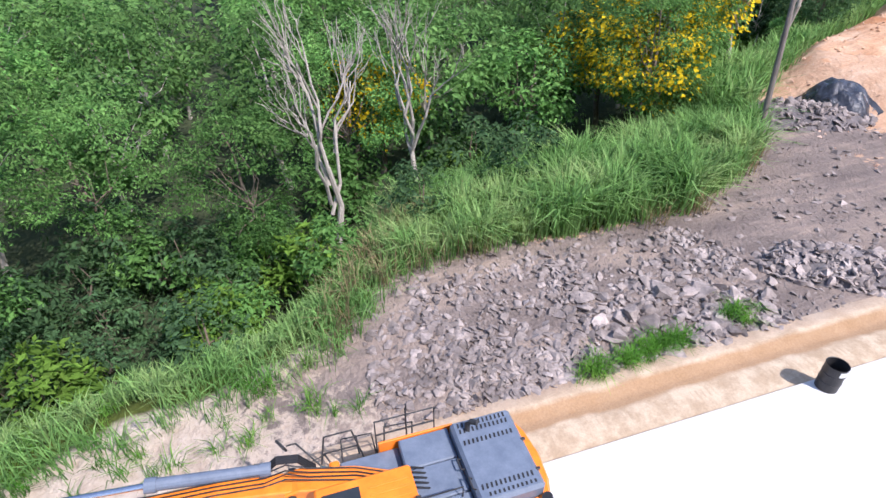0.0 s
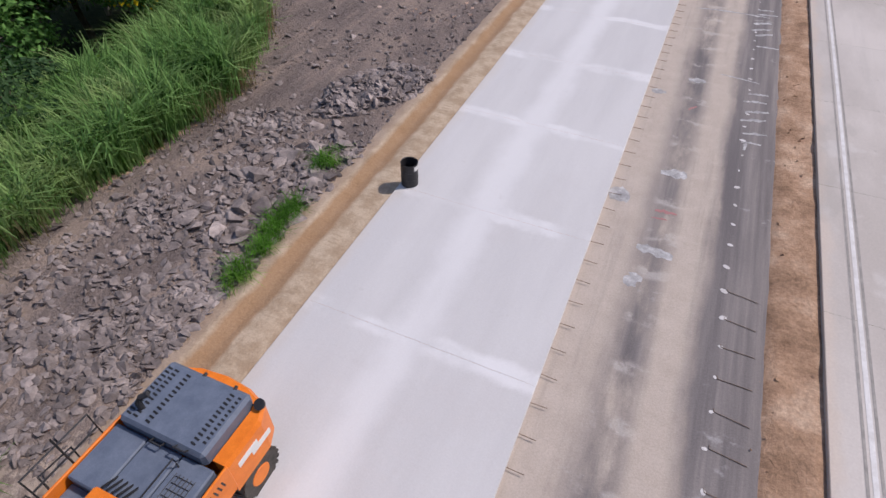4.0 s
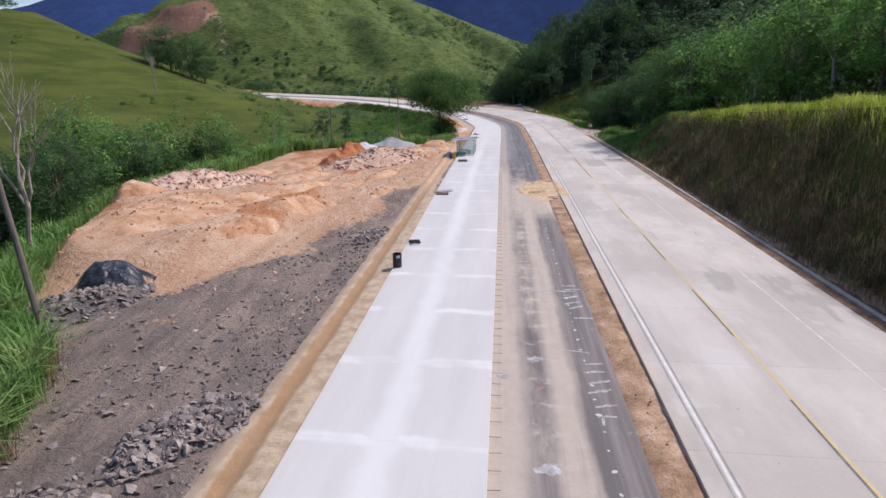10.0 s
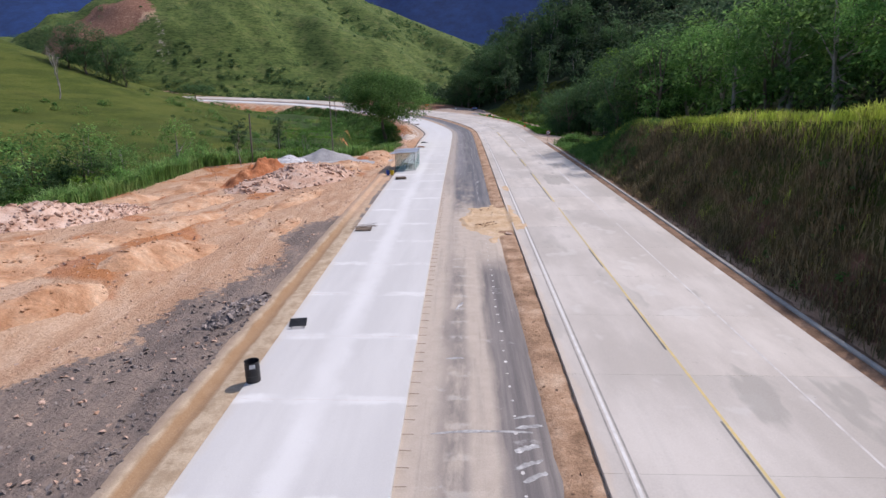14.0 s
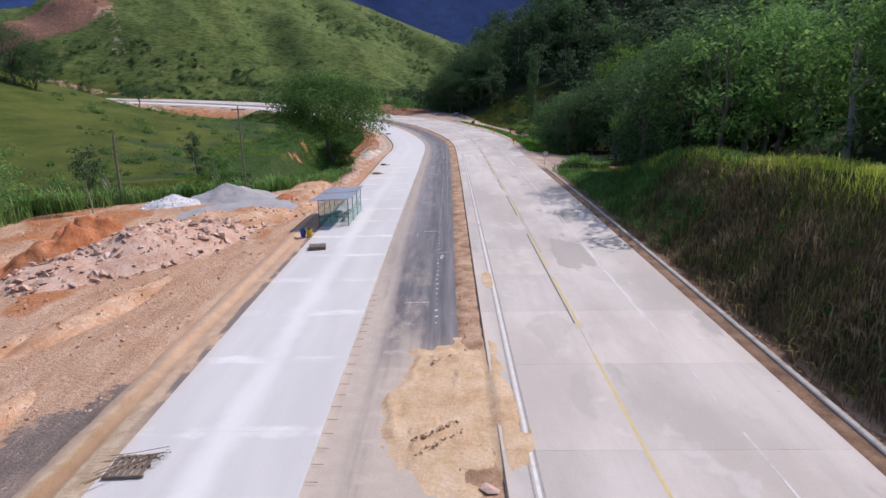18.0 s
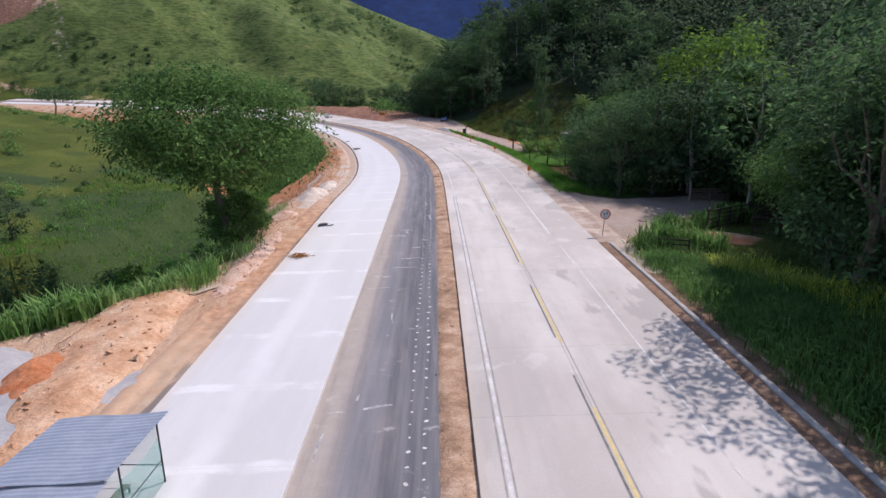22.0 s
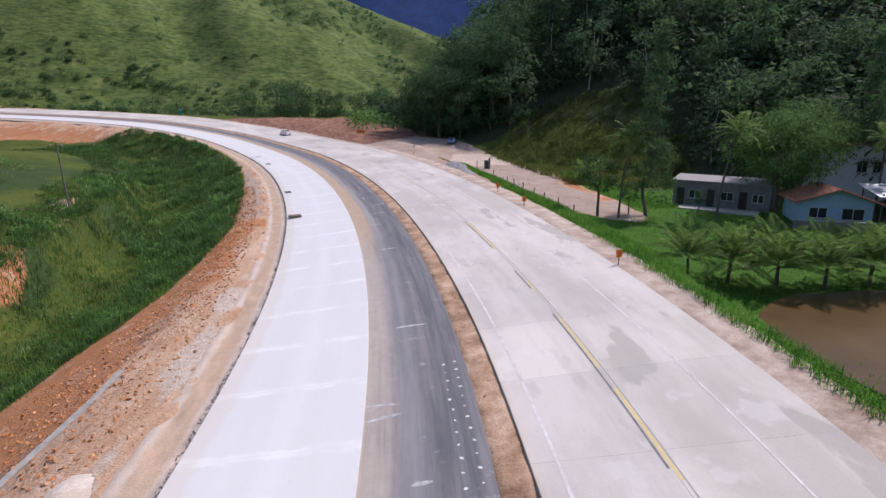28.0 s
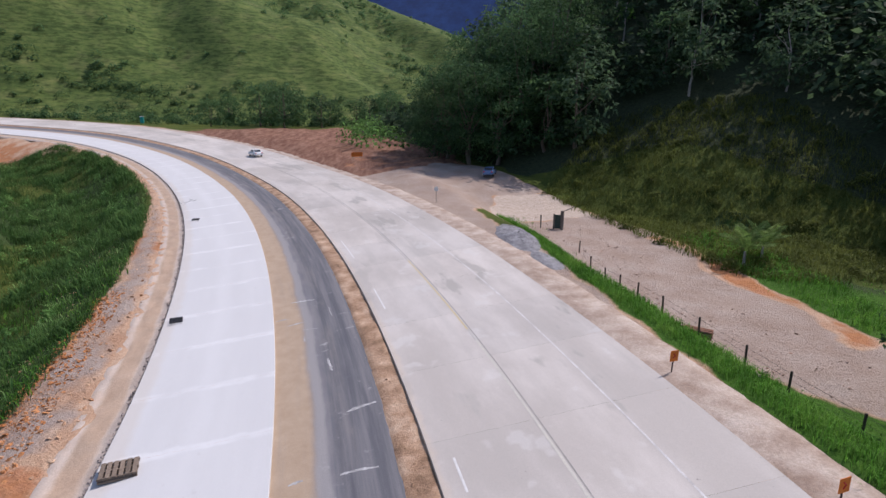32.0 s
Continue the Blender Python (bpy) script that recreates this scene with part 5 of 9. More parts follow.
def litter(name, label, category, material, xs, ys, zs, sizes, rng, parent=None, kind="stuff"):
    v, f = scatter(STONES, np.stack([xs, ys, zs], -1), sizes, rng)
    ob = new(name, mesh_np(name, v, f, material))
    if parent:
        ob.parent = parent
        ob["kind"] = kind
        return ob
    return tagged(ob, label, category, kind=kind)


def heap_stones(h, top, cx, cy, rx, ry, yaw, n, lo, hi, material, seed, label):
    rng = np.random.default_rng(seed)
    r, a = np.sqrt(rng.uniform(0, 1.1, n)), rng.uniform(0, 6.283, n)
    u, v = r * np.cos(a) * rx, r * np.sin(a) * ry
    ca, sa = math.cos(radians(yaw)), math.sin(radians(yaw))
    x, y = cx + u * ca - v * sa, cy + u * sa + v * ca
    sz = lo + (hi - lo) * rng.uniform(0, 1, n) ** 3
    ob = litter("stones", label, "stones", material, x, y, top(x, y) + sz * 0.15, sz, rng, h)
    tagged(ob, label)


M_yardsoil = mat("yard_soil", [(0.40, 0.20, 0.10), (0.54, 0.32, 0.19), (0.64, 0.45, 0.31)], 0.5, 0.95, 0.9, 5, 0.3, coords="World")
M_orangesoil = mat("orange_rubble", [(0.36, 0.13, 0.04), (0.49, 0.21, 0.08), (0.56, 0.30, 0.15)], 0.8, 0.95, 0.8, 6, 0.3, island=0.25, coords="World")
M_creamsand = mat("cream_sand", [(0.40, 0.31, 0.24), (0.53, 0.44, 0.36), (0.64, 0.56, 0.48)], 0.7, 0.95, 0.7, 7, 0.2, coords="World")
M_smear = mat("smeared_white_paint", [(0.25, 0.245, 0.24), (0.38, 0.37, 0.36), (0.58, 0.57, 0.56)], 3.0, 0.8, 0.1, 18, 0.25, coords="World")
M_redsmear = mat("smeared_red_paint", [(0.34, 0.17, 0.16), (0.44, 0.21, 0.20)], 4.0, 0.8, 0.1, 25, 0.2, coords="World")
# heaps of the yard
def yard_heap(name, label, cat, c, r, h, yaw, material, seed, stones=None, power=1.3, lumps=0.25):
    t, top = heap(name, label, cat, *c, *r, h, yaw, material, seed, power, lumps)
    if stones:
        n, lo, hi, m, lab = stones
        heap_stones(t, top, *c, *r, yaw, n, lo, hi, m, seed, lab)
    return t, top


yard_heap("rubble_heap", "long heap of pale pinkish broken rock on orange earth", "rubble", (-32.6, 60), (9.5, 3.6), 1.7, 62, M_palerock, 2, (1800, 0.06, 0.36, M_palerock, "pale broken stones"))
yard_heap("rubble_heap", "wide heap of pink earth and broken rock", "rubble", (-18.2, 85.6), (10.5, 4.4), 2.2, 62, M_pinksoil, 3, (1100, 0.05, 0.5, M_palerock, "pale pink broken stones"))
yard_heap("rubble_heap", "low heap of orange earth with some broken rock", "rubble", (-15.5, 96.5), (7.5, 4.2), 1.2, 40, M_yardsoil, 4, (300, 0.05, 0.3, M_pinksoil, "pale pink broken stones"), 1.3, 0.5)
yard_heap("earth_heap", "heap of deep red-orange loose earth", "earth", (-22.6, 84.5), (6.0, 2.9), 2.9, 55, M_redsoil, 5, (160, 0.04, 0.2, M_redsoil, "clods of red earth"), 1.2, 0.8)
yard_heap("gravel_heap", "low heap of white crushed gravel", "gravel", (-24.8, 103.5), (3.2, 2.0), 1.0, 40, M_whiterock, 6, (600, 0.07, 0.17, M_whiterock, "white crushed stones"))
yard_heap("stone_dust_heap", "smooth heap of grey stone dust spread by wheels", "sand", (-19.8, 107.5), (5.4, 3.4), 1.7, 20, M_greysand, 7, None, 1.0, 0.35)
yard_heap("stone_dust_spread", "flat spread of grey stone dust", "sand", (-15.5, 103), (8, 4.0), 0.45, 35, M_greysand, 8, None, 2.0, 0.15)
yard_heap("earth_heap", "long rough bank of orange earth beside the slab", "earth", (-12.2, 113), (12, 2.8), 0.8, 98, M_yardsoil, 9, (260, 0.05, 0.25, M_yardsoil, "clods of orange earth"), 1.8, 0.5)
yard_heap("earth_heap", "small heap of red-orange earth beside the slab", "earth", (-13.4, 107.5), (3.2, 1.7), 0.7, 100, M_redsoil, 37, None, 1.4, 0.5)
yard_heap("earth_mound", "broad low mound of orange earth", "earth", (-27.5, 44.5), (9, 5.0), 0.9, 75, M_yardsoil, 10, (420, 0.04, 0.22, M_yardsoil, "scattered orange clods"), 1.3, 0.55)
yard_heap("earth_mound", "low rounded mound of orange earth at the yard's rim", "earth", (-36, 52), (4, 3.0), 1.3, 40, M_yardsoil, 11, None)
yard_heap("stone_heap", "heap of dark broken stone beside the sheeted heap", "stones", (-22.8, 28.6), (4.2, 2.2), 0.9, 65, M_darkheap, 12, (700, 0.08, 0.4, M_darkrock, "dark broken stones"))
yard_heap("stone_heap", "low heap of dark broken rock beside the earth shoulder", "stones", (-11.0, 18.8), (2.9, 1.5), 0.55, 60, M_darkheap, 13, (800, 0.08, 0.3, M_darkrock, "dark broken stones"), 1.6)
yard_heap("stone_heap", "small heap of dark broken rock", "stones", (-10.0, 43.8), (2.6, 0.9), 0.55, 70, M_darkheap, 14, (350, 0.08, 0.3, M_darkrock, "dark broken stones"))
for i, (x, y, a, b, h_, w_) in enumerate(((-18, 52, 5.5, 1.6, 0.55, 75), (-21.5, 60, 7, 1.8, 0.6, 80), (-25, 70, 6, 2.0, 0.7, 70), (-17.5, 66, 5, 1.2, 0.4, 85), (-15, 74, 6, 1.3, 0.45, 80), (-29, 80, 6.5, 2.4, 0.8, 60), (-33, 72, 5, 2.5, 0.8, 70), (-24.5, 50.5, 5, 2.2, 0.6, 60), (-13, 62, 4, 0.9, 0.3, 88), (-19.5, 42.5, 4, 1.4, 0.45, 70))):
    yard_heap("earth_mound", "low ridge of loose orange earth in the yard", "earth", (x, y), (a, b), h_, w_, M_yardsoil, 40 + i, (70, 0.05, 0.22, M_yardsoil, "clods of orange earth"), 1.5, 0.4)
M_bluegravel = mat("blue_grey_gravel", [(0.15, 0.145, 0.15), (0.24, 0.23, 0.235), (0.33, 0.32, 0.32)], 1.4, 0.95, 0.9, 12, 0.35, coords="World")
_h = at_road(243.0, 23.4)
yard_heap("gravel_spread", "low spread of blue-grey crushed gravel beside the junction", "gravel", (_h[0], _h[1]), (5.2, 1.9), 0.5, 96, M_bluegravel, 52, (260, 0.04, 0.12, M_bluegravel, "grey crushed stones"), 1.6, 0.4)
_h = at_road(236.0, 22.2)
yard_heap("gravel_spread", "thin spread of blue-grey crushed gravel beside the junction", "gravel", (_h[0], _h[1]), (3.0, 1.0), 0.25, 100, M_bluegravel, 53, None, 1.6, 0.4)
_h = at_road(156.5, -11.2)
yard_heap("sand_heap", "long heap of pale cream sand on the embankment", "sand", (_h[0], _h[1]), (6.5, 2.0), 0.95, 94, M_creamsand, 16, None, 1.1, 0.35)
_h = at_road(166.5, -10.8)
yard_heap("sand_heap", "low heap of pale cream sand on the embankment", "sand", (_h[0], _h[1]), (5.0, 1.3), 0.5, 96, M_creamsand, 17, None, 1.2, 0.35)
_h = at_road(143.0, -11.6)
yard_heap("earth_heap", "small heap of pinkish earth on the embankment", "earth", (_h[0], _h[1]), (2.0, 1.4), 0.6, 60, M_pinksoil, 18, None, 1.2, 0.3)
_h = at_road(127, -9.9)
yard_heap("earth_heap", "low bank of loose orange earth beside the slab", "earth", (_h[0], _h[1]), (9.0, 1.2), 0.5, 92, M_pinksoil, 19, (160, 0.05, 0.2, M_pinksoil, "clods of orange earth"), 1.2, 0.35)
sp = at_road(65, 4.6)
sand_t, sand_top = heap("sand_heap", "flat heap of yellow sand spread over the road base", "sand", sp[0], sp[1], 4.2, 2.5, 0.35, 90, M_yellowsand, 15)
# lift the sand onto the base
_n = 64
_u, _v = np.meshgrid(np.linspace(56.8, 70.2, _n), np.linspace(1.5, 7.7, _n), indexing="ij")
_r = np.hypot((_u - 64.2) / 6.0, (_v - 4.75 - 0.14 * np.clip(62 - _u, 0, 9)) / np.interp(_u, [57, 61, 68], [1.7, 2.9, 2.7])) * (1 + 0.8 * (fbm(_u / 1.5, _v / 1.3, 41) - 0.5))
_k = np.clip(1 - _r, 0, 1)
_P = on_road(_u, _v, 0.0)
_w1 = (_u - 60.9) - 0.75 * (_v - 3.6)
_dig = np.zeros(_u.shape)
for _c, _a, _b in ((0.0, 3.2, 5.2), (0.8, 3.3, 5.0), (1.6, 3.2, 4.2), (3.6, 4.9, 6.2), (4.5, 5.0, 6.3), (6.0, 4.1, 5.6), (6.8, 3.9, 4.9)):
    _dig = np.maximum(_dig, np.clip(1 - np.abs(_w1 - _c + 0.5 * (fbm(_u / 0.8, _v / 0.8, 44) - 0.5)) / 0.26, 0, 1) * ((_v > _a) & (_v < _b)))
_rim = np.clip(1 - np.abs(_r - 0.80) / 0.10, 0, 1) * (_v < 3.9) * (_u > 62)
_P[..., 2] += -0.21 + 0.2 * np.clip((_v - 6.25) / 0.4, 0, 1) + np.clip(_k * 4.0, 0, 1) * (0.03 + 0.13 * fbm(_u / 2.4, _v / 1.8, 47) * np.clip(_k * 2.4, 0, 1) + 0.17 * _dig + 0.12 * _rim) - 0.05 * (_k <= 0)
_me = mesh_np("sand_heap", _P.reshape(-1, 3), grid_faces(_n, _n)[:, ::-1], M_yellowsand, True)
sand_t.data = _me
rng_sand = np.random.default_rng(48)
_cs, _co2 = rng_sand.normal(64.0, 2.6, 2600), rng_sand.normal(4.6, 1.0, 2600)
_cw = (_cs - 60.9) - 0.75 * (_co2 - 3.6)
_ck = (np.abs(_cw - 0.05) < 0.12) & (_co2 > 3.3) & (_co2 < 5.2) | (np.abs(_cw - 0.85) < 0.12) & (_co2 > 3.3) & (_co2 < 5.0) | (np.abs(_cw - 6.1) < 0.16) & (_co2 > 3.9) & (_co2 < 5.6)
_q2 = on_road(_cs[_ck], _co2[_ck], 0.0)
litter("sand_clods", "dark damp clods turned up in the sand", "sand", M_soil, _q2[:, 0], _q2[:, 1], _q2[:, 2], rng_sand.uniform(0.03, 0.10, len(_q2)), rng_sand)
_rk = on_road(59.3, 5.9, -0.12)
tagged(new("broken_concrete", mesh_np("broken_concrete", *[(a_ * 0.38 + _rk if i_ == 0 else a_) for i_, a_ in enumerate(STONES[2])], M_palerock)), "pale lump of broken concrete on the earth strip", "stone")
_t = np.linspace(0, 6.283, 24, endpoint=False)
_q = np.array([at_road(78.2 + 1.5 * math.cos(a) * (1 + 0.15 * math.sin(3 * a)), 7.2 + 0.42 * math.sin(a) * (1 + 0.2 * math.cos(2 * a)), 0.012) for a in _t])
tagged(new("sand_patch", mesh_np("sand_patch", np.concatenate([[at_road(78.2, 7.2, 0.03)], _q]), np.array([[0, i + 1, (i + 1) % 24 + 1] for i in range(24)]), M_yellowsand)), "flat patch of orange sand on the old pavement", "sand")

# sheeted heap
_n = 26
_u, _v = np.meshgrid(np.linspace(-1, 1, _n), np.linspace(-1, 1, _n), indexing="ij")
_x, _y = -23.0 + _u * 2.0, 31.6 + _v * 1.5
_k = np.clip(1 - np.hypot(_u, _v) ** 2, 0, 1)
_z = terrain(_x, _y) + 0.05 + 1.15 * _k ** 0.7 + 0.35 * (np.abs(2 * fbm(_x / 0.8, _y / 0.8, 51, 3) - 1)) * np.clip(_k * 3, 0.15, 1)
tagged(new("plastic_sheet", mesh_np("plastic_sheet", np.stack([_x, _y, _z], -1).reshape(-1, 3), grid_faces(_n, _n)[:, ::-1], M_tarp)), "crumpled black plastic sheet over a heap", "sheet")

# broken rock along the platform's edge: the larger stones singly, the rest together
rng = np.random.default_rng(5)
rock_field = thing("rock_field", "field of dark grey broken rock slabs on gravel", "stones")
stone_meshes = [mesh_np("stone", v, f, M_darkrock) for v, f in STONES]


def rock_place(n, rng):
    s = np.where(rng.uniform(0, 1, n) < 0.55, rng.uniform(3, 15, n), rng.uniform(1, 27, n))
    edge = np.interp(s, PLAT_S, PLAT_O)
    w = np.where(s < 15, rng.beta(1.1, 2.0, n), rng.beta(1.3, 1.2, n))
    o = -(8.9 + (edge - 8.9) * w)
    keep = ((s < 15.5) | (rng.uniform(0, 1, n) < 0.12)) & ((vnoise(s / 2.2, o / 2.2, 77) > 0.36) | (rng.uniform(0, 1, n) < 0.35))
    return s[keep], o[keep]


s_, o_ = rock_place(620, rng)
s_[:90], o_[:90] = rng.normal(10.0, 2.2, 90), rng.normal(-11.0, 0.9, 90)
for a, b in list(zip(s_, o_))[:300]:
    sz = (0.15 + 0.45 * rng.uniform() ** 2.0) * (1.0 if a > 8.5 and b > -12.2 else 0.55)
    q = on_road(a, b)
    st = new("stone", stone_meshes[rng.integers(10)])
    st.parent = rock_field
    z = ground_z(q[0], q[1])
    st.matrix_world = pose(q[0], q[1], z + 0.1 * sz, *np.degrees(rng.normal(0, 0.3, 2)), rng.uniform(0, 360)) @ Matrix.Scale(sz, 4)
s_, o_ = rock_place(9500, rng)
P = on_road(s_, o_)
sz = 0.04 + 0.24 * rng.uniform(0, 1, len(s_)) ** 2.2
litter("small_stones", "", "", M_darkrock, P[:, 0], P[:, 1], terrain(P[:, 0], P[:, 1]) + 0.1 * sz, sz, rng, rock_field)
# crumbs of concrete along the slab's outer edge
s_ = rng.uniform(128, 350, 2600)
P = on_road(s_, left_edge(s_) - 0.04 - 0.22 * rng.uniform(0, 1, 2600) ** 2)
litter("concrete_crumbs", "dark crumbs of spilled concrete along the slab's edge", "concrete", M_darkrock, P[:, 0], P[:, 1], P[:, 2] - 0.12, rng.uniform(0.04, 0.13, 2600), rng)
# stones scattered over the yard and the earth slopes
s_, o_ = rng.uniform(26, 120, 7500), -rng.uniform(9.5, 36, 7500)
k = -o_ < np.interp(s_, PLAT_S, PLAT_O) - 0.5
s_, o_ = s_[k], o_[k]
P = on_road(s_, o_)
sz = 0.03 + 0.17 * rng.uniform(0, 1, len(s_)) ** 4
litter("scattered_stones", "small stones and clods scattered over the earth yard", "stones", M_pinksoil, P[:, 0], P[:, 1], terrain(P[:, 0], P[:, 1]) + 0.1 * sz, sz, rng)
s_, o_ = rng.uniform(14, 46, 5200), -(8.9 + rng.uniform(0, 1, 5200) ** 1.5 * 15)
k = (-o_ < np.interp(s_, [14, 28, 33, 46], [24, 23, 17, 12])) & (vnoise(s_ / 3, o_ / 1.6, 87) > 0.42)
P = on_road(s_[k], o_[k])
sz = 0.03 + 0.16 * rng.uniform(0, 1, int(k.sum())) ** 3
litter("dark_gravel", "dark crushed stones strewn over the gravel yard", "stones", M_darkrock, P[:, 0], P[:, 1], terrain(P[:, 0], P[:, 1]) + 0.1 * sz, sz, rng)
s_ = rng.uniform(118, 280, 2600)
o_ = left_edge(s_) - 2.2 - rng.uniform(0, 1, 2600) ** 1.3 * 9
P = on_road(s_, o_)
sz = 0.03 + 0.2 * rng.uniform(0, 1, len(s_)) ** 3
litter("clods", "orange clods and stones on the embankment", "stones", M_yardsoil, P[:, 0], P[:, 1], terrain(P[:, 0], P[:, 1]) + 0.1 * sz, sz, rng)
s_ = rng.uniform(160, 246, 6500)
o_ = -(11.0 + rng.uniform(0, 1, 6500) * np.interp(s_, [160, 181, 200, 246], [6, 10, 5, 2.5]))
P = on_road(s_, o_)
sz = 0.035 + 0.17 * rng.uniform(0, 1, len(s_)) ** 3
litter("bank_rubble", "loose orange rubble on the embankment's slope", "rubble", M_orangesoil, P[:, 0], P[:, 1], terrain(P[:, 0], P[:, 1]) + 0.05 * sz, sz, rng)
s_ = rng.uniform(0, 280, 1800)
o_ = 5.75 + rng.normal(0, 0.33, 1800)
P = on_road(s_, o_, -0.16)
sz = 0.02 + 0.09 * rng.uniform(0, 1, len(s_)) ** 3
litter("strip_clods", "brown clods along the earth strip", "earth", M_soil, P[:, 0], P[:, 1], P[:, 2], sz, rng)

# tie bars that stick out of the slab's inner edge, loose bars, paint dots
bar = add_tube(B(), [(-0.05, 0, 0), (0.42, 0, 0.0)], 0.010, 5)
bar_me = bpy.data.meshes.new("tie_bar")
bar.to_mesh(bar_me)
bar.free()
bar_me.materials.append(M_rust)
for i, s in enumerate(np.arange(2.0, 76, 0.86)):
    ob = new("tie_bar", bar_me)
    ob.parent = slab
    x, y, z = at_road(s, 0.0, -0.11)
    ob.matrix_world = pose(x, y, z, 0, 0, heading(s) + random.uniform(-4, 4))
bm = add_tube(B(), [(-0.01, 0.1, 0), (0, 0, 0), (0.5, -0.03, 0.004), (0.82, -0.05, 0)], 0.010, 5)
loose_me = bpy.data.meshes.new("loose_bar")
bm.to_mesh(loose_me)
bm.free()
loose_me.materials.append(M_rust)
for s in np.arange(0.6, 13.5, 1.02):
    x, y, z = at_road(float(s) + random.uniform(-0.05, 0.05), 4.08, -0.185)
    ob = tagged(new("loose_bar", loose_me), "bent steel tie bar lying on the dark base", "steel bar", "loose tie bars")
    ob.matrix_world = pose(x, y, z, 0, 0, heading(s) + random.uniform(-5, 5))
_t = np.linspace(0, 6.283, 10, endpoint=False)
dot_me = mesh_np("paint_dot", np.concatenate([[[0, 0, 0.004]], np.stack([np.cos(_t) * 0.085, np.sin(_t) * 0.12, np.zeros(10)], -1)]), np.array([[0, i + 1, (i + 1) % 10 + 1] for i in range(10)]), M_faint)
for o0, s0, s1, d in ((4.02, 0.6, 62, 1.02), (4.0, 72, 178, 0.86), (4.62, 98, 178, 0.86)):
    for s in np.arange(s0, s1, d):
        ob = new("paint_dot", dot_me)
        ob.parent = base
        x, y, z = at_road(s, o0 + random.uniform(-0.05, 0.05), -0.192)
        ob.matrix_world = pose(x, y, z, 0, 0, random.uniform(0, 360)) @ Matrix.Scale(random.uniform(0.45, 1.0), 4)


# smeared white and red paint on the base
rng = np.random.default_rng(23)


def smear(s, o, l, w, yaw, material, name="paint_smear"):
    """A ragged brush stroke of paint on the road base."""
    n_ = 9
    u = np.linspace(-0.5, 0.5, n_)
    wd = 1.6 * w * (0.35 + 0.65 * np.sin(np.linspace(0.25, 2.9, n_))) * rng.uniform(0.6, 1.3, n_)
    bow = 0.03 * l * np.cos(u * 3.0) + rng.normal(0, 0.015, n_)
    ca, sa = math.cos(radians(yaw)), math.sin(radians(yaw))
    S = np.stack([s + u * l * sa + (bow + k * wd) * ca for k in (-0.5, 0.5)], 1)
    O = np.stack([o + u * l * ca - (bow + k * wd) * sa for k in (-0.5, 0.5)], 1)
    part(name, mesh_np(name, on_road(S, O, -0.193).reshape(-1, 3), grid_faces(n_, 2), material), None, base)


for s, o, l, w, a in ((21.6, 4.4, 0.9, 0.10, 15), (22.6, 4.3, 1.0, 0.11, 20), (23.3, 4.4, 0.95, 0.10, 20), (24.1, 4.3, 0.9, 0.10, 12), (24.8, 4.4, 0.8, 0.09, 10), (20.6, 4.1, 0.5, 0.08, 85), (20.9, 4.3, 0.7, 0.08, 5), (25.9, 3.6, 1.6, 0.08, -8)):
    smear(s, o, l, w, a, M_smear)
for s, o, l, w, a in ((29.6, 4.6, 1.0, 0.10, 4), (31.0, 4.4, 0.9, 0.14, 30), (31.6, 4.3, 1.0, 0.12, 25), (32.4, 4.3, 0.9, 0.16, 20), (33.2, 2.8, 3.6, 0.09, 2), (33.6, 4.5, 1.0, 0.12, 10), (34.2, 4.4, 0.8, 0.10, 15), (17.8, 1.9, 0.9, 0.34, 10), (13.6, 1.9, 1.1, 0.26, -6), (15.9, 0.35, 0.7, 0.5, 20), (25.0, 1.9, 0.7, 0.25, 10), (23.4, 0.5, 0.6, 0.3, 10), (38.6, 1.8, 0.8, 0.10, 5), (44.5, 2.0, 1.2, 0.12, 70), (12.2, 1.5, 0.6, 0.3, 60)):
    smear(s, o, l, w, a, M_smear)
for s, o, l, w, a in ((15.6, 1.95, 0.7, 0.10, 5), (22.6, 2.0, 0.5, 0.06, 50), (15.2, 1.8, 0.5, 0.05, 10)):
    smear(s, o, l, w, a, M_redsmear)
for i in range(46):
    s = rng.uniform(72, 240)
    smear(s, rng.uniform(0.4, 4.9), rng.uniform(0.5, 2.0), rng.uniform(0.04, 0.16), rng.choice([4.0, 8.0, 90.0, -6.0]) + rng.normal(0, 6), M_smear)


